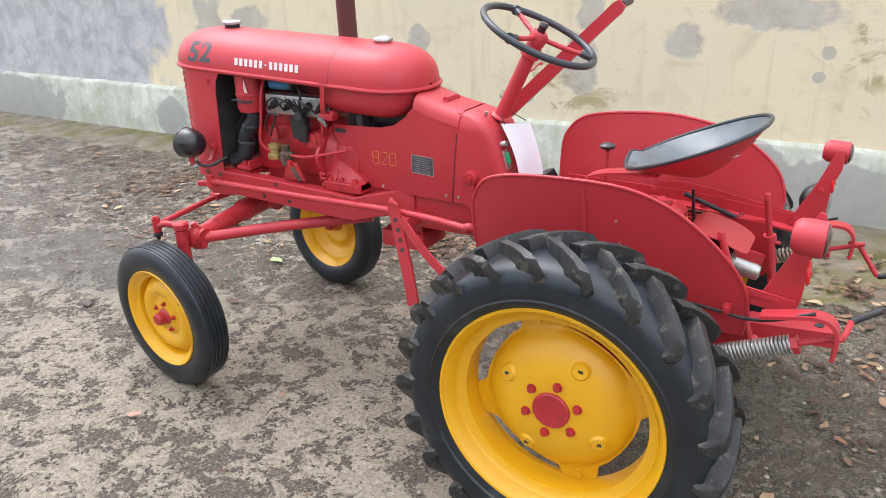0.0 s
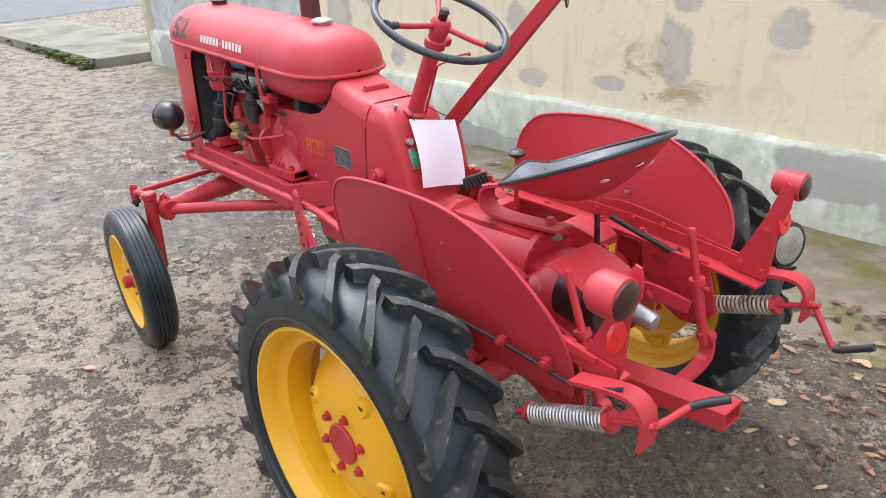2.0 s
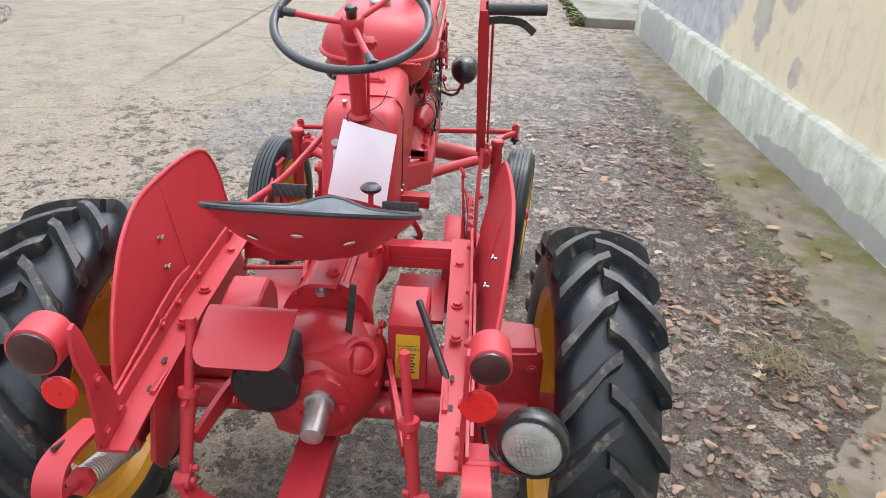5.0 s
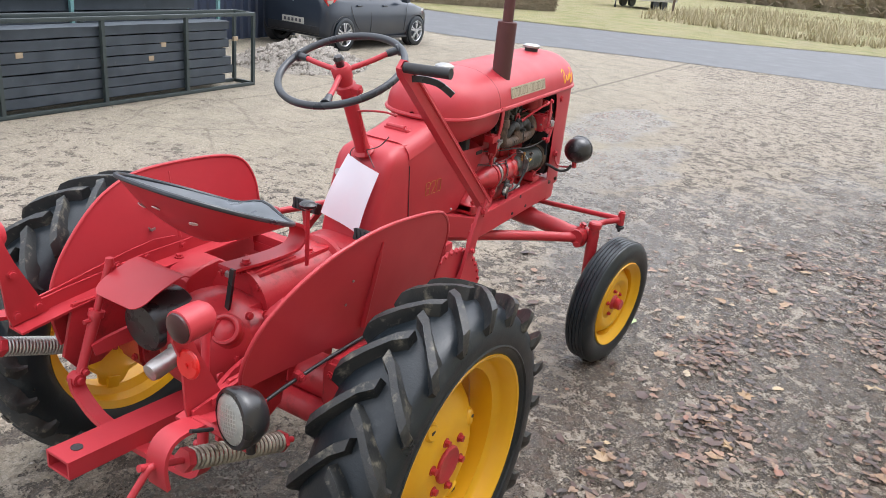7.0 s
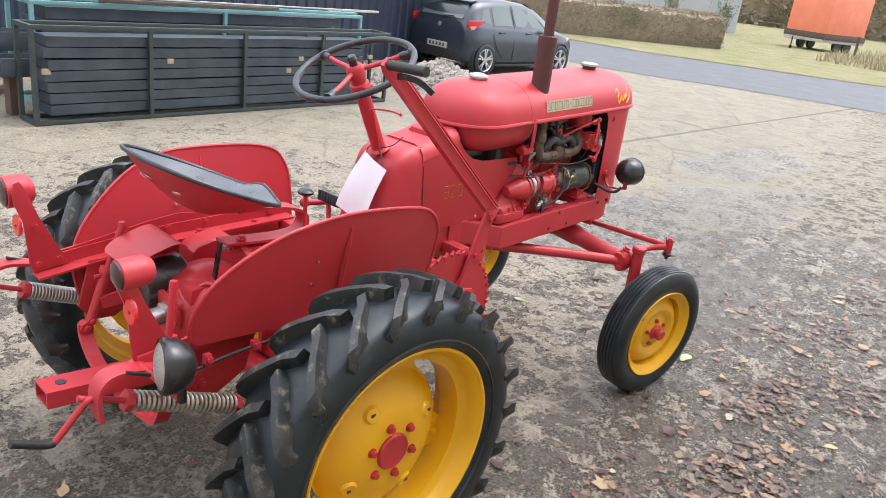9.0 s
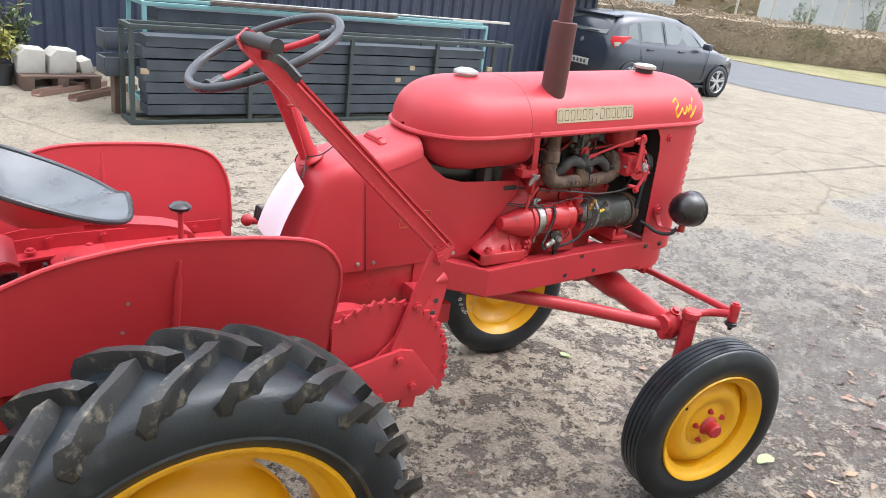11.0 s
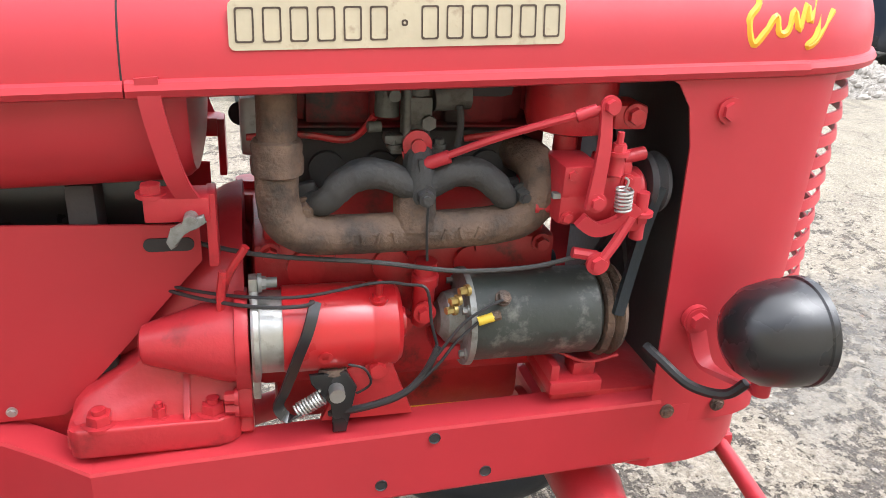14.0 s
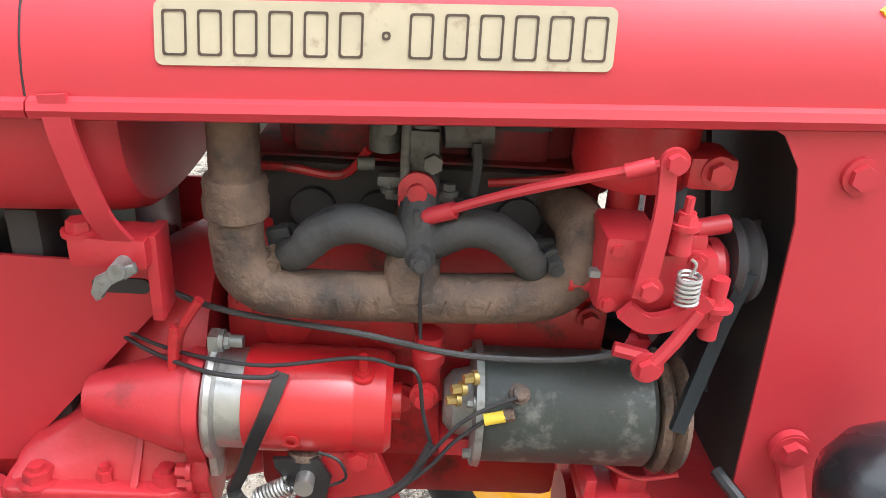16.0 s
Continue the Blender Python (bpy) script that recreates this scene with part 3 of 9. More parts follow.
make_wall()
APRON = pbr("smooth_old_cement", (0.235, 0.20, 0.152), (0.145, 0.122, 0.09), 6, (0.5, 0.8), bump=0.8, fine=45, bump_d=0.008, dirt=(0.125, 0.115, 0.03), dirt_at=(0.47, 0.60), dirt_scale=2.6)


def strip_edge(x):
    f = min(max((x + 1.2) / 1.4, 0.0), 1.0)
    return 1.98 - 0.62 * f * f * (3 - 2 * f)


bm = B()
rows = []
rnd = random.Random(8)
for i in range(301):
    x = -8.85 + i * 0.044
    y = strip_edge(x) + 0.16 * (float(value_noise(np.array([x * 2.1]), np.array([3.0]), 12)[0]) - 0.5) + 0.10 * (float(value_noise(np.array([x * 8.0]), np.array([1.0]), 13)[0]) - 0.5)
    rows.append([(x, y, -0.02), (x, y + 0.10, -0.001), (x, y + 0.35, 0.008), (x, 2.545, 0.02), (x, 2.545, -0.02)])
loft(bm, rows, ring=True, ends=True)
tagged(part("pavement", bm, APRON), "smooth mossy cement strip along the wall", "pavement", kind="structure")


# ---- the tractor: it faces -x, its left side is -y, rear axle over the origin ----
tractor = thing("tractor", "small vintage red farm tractor with yellow wheels", "tractor")
T = tractor


def tilt(bm):
    """The bonnet line climbs gently towards the front."""
    for v in bm.verts:
        v.co.z += 0.043 * (-v.co.x - 1.1)
    return bm


def oval(w, h, z0, x, n=24, m=2.35):
    pts = []
    for i in range(n + 1):
        a = math.pi * i / n
        c, s = math.cos(a), math.sin(a)
        pts.append((x, w * math.copysign(abs(c) ** (2 / m), c), z0 + h * abs(s) ** (2 / m)))
    return pts


def ends(u, n=2.4):
    return max(1 - u ** n, 0.0) ** (1 / n)


BEAD, W, H = 1.203, 0.190, 0.140


def hood_y(x, z):
    """Half width of the bonnet at a place along it and a height."""
    zz = max(z - BEAD - 0.043 * (-x - 1.1), 0.0)
    k = ends(min(max((-x - 1.76) / 0.205, 0), 0.99), 2.3)
    return W * k * max(1 - (zz / (H * k ** 0.8)) ** 2.35, 0.02) ** (1 / 2.35)


def make_bonnet():
    bm = B()
    rows = [oval(W, H, BEAD, x) for x in (-1.098, -1.2, -1.35, -1.5, -1.65, -1.76)]
    for i in range(1, 15):
        a = math.pi / 2 * i / 14
        u = math.sin(a)
        k = ends(min(u, 0.9995), 2.3)
        rows.append(oval(W * max(k, 0.02), H * max(k, 0.02) ** 0.8, BEAD, -1.76 - 0.205 * u))
    loft(bm, rows)
    thicken(tilt(bm), -0.003)
    hood = part("bonnet", bm, RED, T)
    # rolled bead along the lower edge, round the nose
    bm = B()
    path = [(-1.10, W + 0.002, BEAD), (-1.4, W + 0.002, BEAD), (-1.76, W + 0.002, BEAD)]
    for i in range(1, 14):
        a = math.pi / 2 * i / 14
        path.append((-1.76 - 0.207 * math.sin(a), (W + 0.002) * ends(math.sin(a), 2.3), BEAD))
    path += [(-1.967, 0, BEAD)] + [(x, -y, z) for x, y, z in path[::-1]]
    sweep(bm, path, 0.009, 8, 2)
    part("bead", tilt(bm), RED, hood)
    # exhaust cut-out
    bm = B()
    lathe(bm, [(0.0, 0), (0.043, 0), (0.046, 0.002)], (-1.222, 0.118, 1.314), (0, 0.62, 0.78), 24)
    part("exhaust_opening", bm, SOOT, hood)
    # filler cap of the radiator
    bm = B()
    lathe(bm, [(0.03, -0.05), (0.03, 0.004), (0.034, 0.006), (0.034, 0.01), (0.03, 0.012)], (-1.725, 0.003, 1.378), (0, 0, 1), 32)
    cap = part("radiator_cap", bm, DARK, hood)
    bm = B()
    lathe(bm, [(0.0, 0.024), (0.028, 0.023), (0.039, 0.018), (0.039, 0.009), (0, 0.009)], (-1.725, 0.003, 1.378), (0, 0, 1), 32)
    part("radiator_cap_lid", bm, STEEL, hood)
    # maker's plates without lettering: plain blocks in their colours
    for side, x0, x1 in ((1, -1.19, -1.51), (-1, -1.235, -1.545)):
        bm = B()
        cx, zc = (x0 + x1) / 2, (1.256 if side > 0 else 1.251) + 0.043 * 0.25
        y = side * (W - 0.0035)
        up = Vector((0.0, -side * 0.20, 0.98)).normalized()
        fx = Vector((-1, 0, 0.043)).normalized()
        o = Vector((cx, y, zc))
        q = fx.cross(up).normalized()
        if q.y * side < 0:
            q = -q
        if side > 0:
            plate(bm, round_rect(abs(x1 - x0), 0.044, 0.006), o, fx, up, 0.002)
            pl = part("maker_plate", bm, CREAM, hood, "cream enamel plate with worn corners")
            for i in range(13):
                if i == 6:
                    w, h = 0.006, 0.006
                else:
                    w, h = 0.017, 0.031
                cxo = -0.146 + i * 0.0243
                bm = B()
                ring = round_rect(w, h, 0.002, 2)
                inner = [(a * 0.0 + math.copysign(max(abs(a) - 0.0017, 0.0005), a), math.copysign(max(abs(b) - 0.0017, 0.0005), b)) for a, b in ring]
                oo = o + fx * cxo + q * 0.0016
                A = [bm.verts.new(oo + fx * a + up * b) for a, b in ring]
                C = [bm.verts.new(oo + fx * a + up * b) for a, b in inner]
                for j in range(len(A)):
                    k = (j + 1) % len(A)
                    bm.faces.new((A[j], A[k], C[k], C[j]))
                part("plate_block", bm, OUTLINE, pl)
        else:
            for i in range(13):
                w, h = (0.008, 0.006) if i == 6 else (0.016, 0.028)
                cxo = 0.15 - i * 0.025
                bm = B()
                plate(bm, round_rect(w, h, 0.002, 2), o + fx * cxo + q * 0.002, fx, up, 0.001)
                part("decal_block", bm, WHITE, hood)
    # yellow script badge as one plain brush stroke
    bm = B()
    pts = [(-1.700, 1.300), (-1.722, 1.312), (-1.728, 1.296), (-1.716, 1.280), (-1.722, 1.256), (-1.735, 1.268), (-1.748, 1.284), (-1.752, 1.268), (-1.762, 1.270), (-1.770, 1.290), (-1.776, 1.272), (-1.786, 1.296), (-1.790, 1.280), (-1.806, 1.316), (-1.800, 1.270), (-1.788, 1.256), (-1.800, 1.262), (-1.822, 1.292)]
    path = [(x, hood_y(x, z) + 0.0006, z) for x, z in pts]
    sweep(bm, path, 0.0046, 6, 5)
    part("script_badge", bm, DECAL, hood, "yellow painted flourish")
    # race number, laid onto the curved side
    num = lettering("race_number", "52", 0.112, Matrix.Identity(4), INK, hood, 0.0, 0.0035)
    bm = B()
    bm.from_mesh(num.data)
    bmesh.ops.triangulate(bm, faces=bm.faces[:])
    for _ in range(3):
        bmesh.ops.subdivide_edges(bm, edges=[e for e in bm.edges if e.calc_length() > 0.008], cuts=1)
        bmesh.ops.triangulate(bm, faces=bm.faces[:])
    for v in bm.verts:
        x, z = -1.742 + v.co.x * 1.12, 1.292 + v.co.y * 0.92
        v.co = (x, -hood_y(x, z) - 0.0042, z)
    bm.to_mesh(num.data)
    bm.free()
    return hood


def make_tank():
    bm = B()
    rows = []
    for i in range(15):
        a = math.pi / 2 * i / 14
        u = math.cos(a)
        k = ends(min(u, 0.9995), 2.3)
        x = -0.965 + 0.187 * u
        rows.append(oval(W * max(k, 0.02), H * max(k, 0.02) ** 0.8, BEAD, x))
    rows += [oval(W, H, BEAD, x) for x in (-1.03, -1.096)]
    loft(bm, rows)
    thicken(tilt(bm), -0.003)
    tank = part("fuel_tank", bm, RED, T)
    # underside
    bm = B()
    rows = []
    for i in range(15):
        a = math.pi / 2 * i / 14
        k = ends(min(math.cos(a), 0.9995), 2.3)
        rows.append([(x, y, 2 * BEAD - z) for x, y, z in oval(0.178 * max(k, 0.02), 0.125 * max(k, 0.02) ** 0.8, BEAD, -0.965 + 0.177 * math.cos(a), m=2.8)])
    rows += [[(x, y, 2 * BEAD - z) for x, y, z in oval(0.178, 0.125, BEAD, x, m=2.8)] for x in (-1.03, -1.12)]
    rows += [[(x, y, 2 * BEAD - z) for x, y, z in oval(0.178 * k, 0.125 * k, BEAD, x, m=2.8)] for x, k in ((-1.14, 0.98), (-1.148, 0.93), (-1.15, 0.02))]
    loft(bm, rows)
    part("tank_underside", tilt(bm), RED, tank)
    bm = B()
    path = [(-1.098, W + 0.002, BEAD)] + [(-0.965 + 0.193 * math.sin(math.pi / 2 * i / 14), (W + 0.004) * ends(math.sin(math.pi / 2 * i / 14), 2.3), BEAD) for i in range(14)]
    path += [(-0.772, 0, BEAD)] + [(x, -y, z) for x, y, z in path[::-1]]
    sweep(bm, path, 0.008, 8, 2)
    part("seam_bead", tilt(bm), RED, tank)
    # joint between tank and bonnet
    bm = B()
    sweep(bm, [(x, y * 1.003, z + 0.0005) for x, y, z in oval(W, H, BEAD, -1.097, 30)], 0.0022, 6, 0)
    part("joint", tilt(bm), SOOT, tank)
    bm = B()
    lathe(bm, [(0.026, -0.02), (0.026, 0.012)], (-0.973, 0, 1.337), (0, 0, 1), 32)
    lathe(bm, [(0, 0.026), (0.02, 0.025), (0.036, 0.018), (0.038, 0.012), (0.036, 0.008), (0, 0.008)], (-0.973, 0, 1.337), (0, 0, 1), 32)
    part("fuel_cap", bm, STEEL, tank, "dull metal fuel cap")
    for s in (1, -1):
        bm = B()
        bar(bm, [(-1.118, s * 0.197, 1.215), (-1.122, s * 0.196, 1.18), (-1.134, s * 0.187, 1.12), (-1.146, s * 0.172, 1.088)], 0.02, 0.004, (1, 0, 0))
        part("tank_strap", bm, RED, tank)
        bm = B()
        box(bm, (-1.132, s * 0.158, 1.082), (0.062, 0.04, 0.026), bev=0.003)
        box(bm, (-1.163, s * 0.15, 1.055), (0.010, 0.034, 0.08), bev=0.002)
        bolt(bm, (-1.108, s * 0.165, 1.096), (0, 0, 1), 0.011, 0.01)
        part("tank_bracket", bm, RED_OLD, tank)
        bm = B()
        cyl(bm, (-1.145, s * 0.178, 1.075), (-1.145, s * 0.196, 1.075), 0.007)
        plate(bm, [(0.002, 0.004), (0.014, -0.002), (0.019, -0.016), (0.015, -0.024), (0.009, -0.020), (0.003, -0.006), (-0.010, -0.003), (-0.020, 0.004), (-0.018, 0.012), (-0.006, 0.008)], (-1.140, s * 0.19, 1.070), (1, 0, 0), (0, 0, 1), 0.006, 0.002)
        part("wing_nut", bm, ALU, tank)
    return tank


def make_nose():
    nose = new("nose")
    nose.parent = T
    for s in (1, -1):
        part("cheek", cheek_mesh(s), RED, nose)
    bolts("rivet", RED, nose, [((-1.71, s * 0.194, 1.186), (0, s, 0), 0.011, 0.006) for s in (1, -1)])
    # grille bars between the two cheeks
    for i in range(13):
        z = 0.90 + i * 0.0265
        bm = B()
        pts = []
        for j in range(-10, 11):
            a = math.pi / 2 * j / 10.5
            pts.append((-1.795 - 0.155 * math.cos(a) ** 0.9, 0.183 * math.sin(a), z))
        bar(bm, pts, 0.014, 0.003, (0.3, 0, 1), 1)
        part("grille_bar", tilt(bm), RED, nose)
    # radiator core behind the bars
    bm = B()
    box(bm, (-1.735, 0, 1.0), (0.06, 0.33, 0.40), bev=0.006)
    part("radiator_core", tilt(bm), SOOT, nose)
    bm = B()
    lathe(bm, [(0.0, 0), (0.03, 0), (0.03, 0.03), (0, 0.03)], (-1.69, 0.02, 1.03), (1, 0, 0), 20)
    for i in range(4):
        a = radians(90 * i + 30)
        box(bm, (-1.675, 0.02 + 0.075 * math.cos(a), 1.03 + 0.075 * math.sin(a)), (0.006, 0.12, 0.05), (math.degrees(a), 0, 0))
    part("fan", bm, SOOT, nose)


def cheek_mesh(s):
    bm = B()
    if s:
        plan = [(-1.670, 0.1915), (-1.72, 0.192), (-1.79, 0.1915), (-1.815, 0.189), (-1.835, 0.183), (-1.848, 0.176)]
        zs = [0.745, 0.85, 0.95, 1.05, 1.12, 1.165, 1.19, 1.203]
        rows = []
        for z in zs:
            lead = 0.0
            if z > 1.12:
                lead = 0.05 * (1 - math.sqrt(max(1 - ((z - 1.12) / 0.083) ** 2, 0)))
            row = []
            for k, (x, y) in enumerate(plan):
                xx = x + lead - 0.045 * (1.16 - z) if k == 0 else x
                row.append((xx, s * y, z))
            rows.append(row)
        loft(bm, rows)
    thicken(tilt(bm), 0.003)
    return bm


def make_frame():
    frame_ob = part("chassis", chassis_mesh(), RED, T, sharp=14)
    for s in (1, -1):
        for x, z, r in ((-1.403, 0.776, 0.0062), (-1.471, 0.715, 0.0065), (-1.34, 0.716, 0.0065)):
            bm = B()
            lathe(bm, [(0, 0), (r, 0), (r * 1.15, 0.0015), (r * 1.15, -0.003)], (x, s * 0.1948, z), (0, s, 0), 16)
            part("rail_hole", tilt(bm), SOOT, frame_ob)
        bolts("rail_bolt", RUST, frame_ob, [((x, s * 0.195, z), (0, s, 0), 0.007, 0.005) for x, z in ((-1.71, 0.768), (-1.782, 0.769))], True)


def chassis_mesh():
    bm = B()
    for s in (1, -1):
        # side rail: outer web with flanges, kinked inwards behind the engine
        rows = []
        for x, y, z0, z1 in ((-0.80, 0.105, 0.735, 0.835), (-0.86, 0.115, 0.73, 0.825), (-0.97, 0.165, 0.708, 0.80), (-1.02, 0.190, 0.695, 0.787), (-1.1, 0.192, 0.692, 0.79), (-1.4, 0.192, 0.692, 0.79), (-1.70, 0.192, 0.692, 0.785)):
            rows.append([(x, s * (y - 0.045), z1), (x, s * y, z1), (x, s * (y + 0.002), z1 - 0.004), (x, s * (y + 0.002), z0 + 0.004), (x, s * y, z0), (x, s * (y - 0.045), z0),
                         (x, s * (y - 0.045), z0 + 0.008), (x, s * (y - 0.008), z0 + 0.008), (x, s * (y - 0.008), z1 - 0.008), (x, s * (y - 0.045), z1 - 0.008)])
        loft(bm, rows, ring=True, ends=True)
    # front casting wraps round under the grille
    rows = []
    for i in range(-12, 13):
        a = math.pi / 2 * i / 12
        x = -1.70 - 0.19 * abs(math.cos(a)) ** 0.55
        y = 0.193 * math.sin(a)
        z0, z1 = 0.680, 0.775
        rows.append([(x + 0.07, y * 0.8, z0), (x + 0.004, y, z0), (x, y, z0 + 0.012), (x, y, z1), (x + 0.07, y * 0.8, z1)])
    loft(bm, rows, ring=True, ends=True)
    box(bm, (-1.66, 0, 0.66), (0.13, 0.12, 0.07), bev=0.012)
    tilt(bm)
    return bm


def make_cowl():
    cowl = new("cowl")
    cowl.parent = T
    # side panels
    for s in (1, -1):
        bm = B()
        plate(bm, [(-0.985, 0.812), (-1.147, 0.999), (-1.147, 1.042), (-0.93, 1.046), (-0.87, 1.06), (-0.82, 1.093), (-0.785, 1.135), (-0.783, 1.128), (-0.757, 1.118), (-0.70, 1.0985), (-0.60, 1.0755), (-0.63, 0.80), (-0.80, 0.803)][::s],
              (0, s * 0.1135, 0), (1, 0, 0), (0, 0, 1), 0.004, 0.001)
        part("side_panel", bm, RED, cowl)
    # hood over the gearbox: sections from the tank back to the dash, then the dash bulge
    bm = B()
    rows = []
    for x, w, z, r in ((-0.783, 0.1150, 1.178, 0.05), (-0.757, 0.1150, 1.168, 0.05), (-0.70, 0.1150, 1.149, 0.05), (-0.60, 0.1150, 1.126, 0.05)):
        sec = [(x, w, z - r)] + [(x, w - r + r * math.cos(radians(a)), z - r + r * math.sin(radians(a))) for a in (22, 45, 67, 90)]
        rows.append(sec + [(q[0], -q[1], q[2]) for q in sec[::-1]])
    loft(bm, rows)
    thicken(bm, -0.003)
    part("cowl_top", bm, RED, cowl)
    # dash casing
    bm = B()
    rows = []
    for zz, xr, w in ((0.80, -0.398, 0.108), (0.90, -0.425, 0.110), (1.0, -0.455, 0.112), (1.05, -0.472, 0.113), (1.073, -0.482, 0.1125), (1.096, -0.498, 0.106), (1.113, -0.525, 0.092)):
        xf = -0.605 - 0.0 * zz
        r = 0.035
        k = 1 if zz < 1.08 else (0.95 if zz < 1.1 else 0.84)
        sec = [(xf - 0.04, 0.1115 * k, zz), (xf, 0.1152 * k, zz), (xf + 0.012, (0.1152 + (w - 0.1152) * 0.1) * k, zz), (xr - r - 0.008, w + 0.0004, zz), (xr - r, w, zz)] + [(xr - r + r * math.sin(radians(a)), w - r + r * math.cos(radians(a)), zz) for a in (30, 60, 90)]
        rows.append(sec + [(q[0], -q[1], q[2]) for q in sec[::-1]])
    top = [(-0.645, 0.09, 1.127), (-0.605, 0.095, 1.124), (-0.595, 0.09, 1.124), (-0.575, 0.078, 1.123), (-0.57, 0.075, 1.123)] + [(-0.56, 0.06, 1.122), (-0.555, 0.05, 1.121), (-0.552, 0.03, 1.121)]
    rows.append(top + [(q[0], -q[1], q[2]) for q in top[::-1]])
    loft(bm, rows)
    last = [v for v in bm.verts][-len(rows[0]):]
    bm.faces.new(last)
    part("dash_casing", bm, RED, cowl, sharp=50)
    # joint line and bolts
    for pts in ([(-0.632, 0.1165, 0.80), (-0.607, 0.1165, 1.055)], [(-0.632, -0.1165, 0.80), (-0.607, -0.1165, 1.055)], [(-0.605, 0.10, 1.115), (-0.605, 0.06, 1.1285), (-0.605, -0.06, 1.1285), (-0.605, -0.10, 1.115)], [(-0.757, 0.062, 1.1695), (-0.70, 0.062, 1.1505), (-0.605, 0.062, 1.1285)]):
        part("joint_line", sweep(B(), pts, 0.0015, 6, 0), SOOT, cowl)
    for s in (1, -1):
        bolts("panel_bolt", STEEL, cowl, [((x, s * (0.1165 if x < -0.6 else 0.112), 0.822), (0, s, 0), 0.0045, 0.004) for x in (-0.50, -0.605, -0.655, -0.93)])
    # hinge knob on the top
    bm = B()
    cyl(bm, (-0.69, -0.045, 1.157), (-0.69, 0.03, 1.157), 0.009)
    box(bm, (-0.69, -0.005, 1.150), (0.022, 0.095, 0.010), bev=0.003)
    lathe(bm, [(0, 0), (0.013, 0), (0.013, 0.010), (0.008, 0.014), (0, 0.014)], (-0.69, 0.038, 1.147), (0, 0.6, 0.8), 20)
    part("latch", bm, RED, cowl)
    # slots
    for s in (1, -1):
        bm = B()
        plate(bm, round_rect(0.052, 0.015, 0.007), (-1.114, s * 0.1165, 1.020), (1, 0, 0), (0, 0, 1), 0.002)
        part("slot", bm, SOOT, cowl)
        # thin line-drawn model number
        strokes = []
        w, h = 0.028, 0.047
        eight = [(-0.4, 0.02), (-0.5, 0.2), (-0.5, 0.4), (-0.38, 0.5), (0.38, 0.5), (0.5, 0.4), (0.5, 0.2), (0.4, 0.02), (-0.4, 0.02), (-0.5, -0.15), (-0.5, -0.4), (-0.4, -0.5), (0.4, -0.5), (0.5, -0.4), (0.5, -0.15), (0.4, 0.02)]
        two = [(-0.5, 0.3), (-0.4, 0.5), (0.4, 0.5), (0.5, 0.38), (0.5, 0.15), (-0.5, -0.5), (0.5, -0.5)]
        nought = [(-0.5, -0.35), (-0.5, 0.35), (-0.38, 0.5), (0.38, 0.5), (0.5, 0.35), (0.5, -0.35), (0.38, -0.5), (-0.38, -0.5), (-0.5, -0.35)]
        for k, g in enumerate((eight, two, nought)):
            bm = B()
            cx = (-0.742 - 0.038 * k) if s > 0 else (-0.957 + 0.038 * k)
            bar(bm, [(cx + (-s) * q[0] * w, s * 0.1168, (0.944 if s > 0 else 0.932) + q[1] * h) for q in g], 0.0016, 0.001, (0, s, 0), 0)
            part("digit_" + ("eight", "two", "nought")[k], bm, FAINT if s > 0 else DECAL, cowl)
    bm = B()
    plate(bm, round_rect(0.088, 0.064, 0.003), (-0.752, -0.117, 0.924), (1, 0, -0.06), (0, 0, 1), 0.002)
    pl = part("data_plate", bm, INK, cowl, "dark engraved data plate")
    part("plate_edge", plate(B(), round_rect(0.093, 0.069, 0.004), (-0.752, -0.1163, 0.924), (1, 0, -0.06), (0, 0, 1), 0.002), STEEL, pl)
    for i in range(8):
        bm = B()
        box(bm, (-0.752, -0.1185, 0.948 - i * 0.0075), (0.074 - 0.012 * (i % 3), 0.001, 0.0022), (0, 3.4, 0))
        part("plate_line", bm, ALU, pl)
    # switch with a green lens on the dash
    bm = B()
    box(bm, (-0.447, -0.058, 0.965), (0.02, 0.028, 0.07), (0, -16, 0), 0.003)
    cyl(bm, (-0.46, -0.065, 1.02), (-0.44, -0.065, 1.025), 0.011)
    part("switch_plate", bm, STEEL, cowl)
    bm = B()
    plate(bm, round_rect(0.018, 0.04, 0.006), (-0.434, -0.057, 0.972), (0, 1, 0), (-0.28, 0, 1), 0.006, 0.002)
    part("green_lamp", bm, GREEN_LENS, cowl)
    bm = B()
    lathe(bm, [(0.007, -0.005), (0.007, 0.006), (0, 0.007)], (-0.525, -0.05, 1.122), (0.3, 0, 1), 16)
    part("dash_cap", bm, STEEL, cowl)
    # pedal shaft boss with its lever on the left
    bm = B()
    lathe(bm, [(0.026, -0.02), (0.026, 0.016), (0.022, 0.022), (0, 0.022)], (-0.55, -0.115, 0.903), (0, -1, 0), 28)
    bolt(bm, (-0.55, -0.136, 0.903), (0, -1, 0), 0.013, 0.012)
    bar(bm, [(-0.55, -0.126, 0.905), (-0.553, -0.130, 0.86), (-0.55, -0.132, 0.80)], [0.044, 0.026], 0.012, (1, 0, 0))
    part("pedal_boss", bm, RED_OLD, cowl)


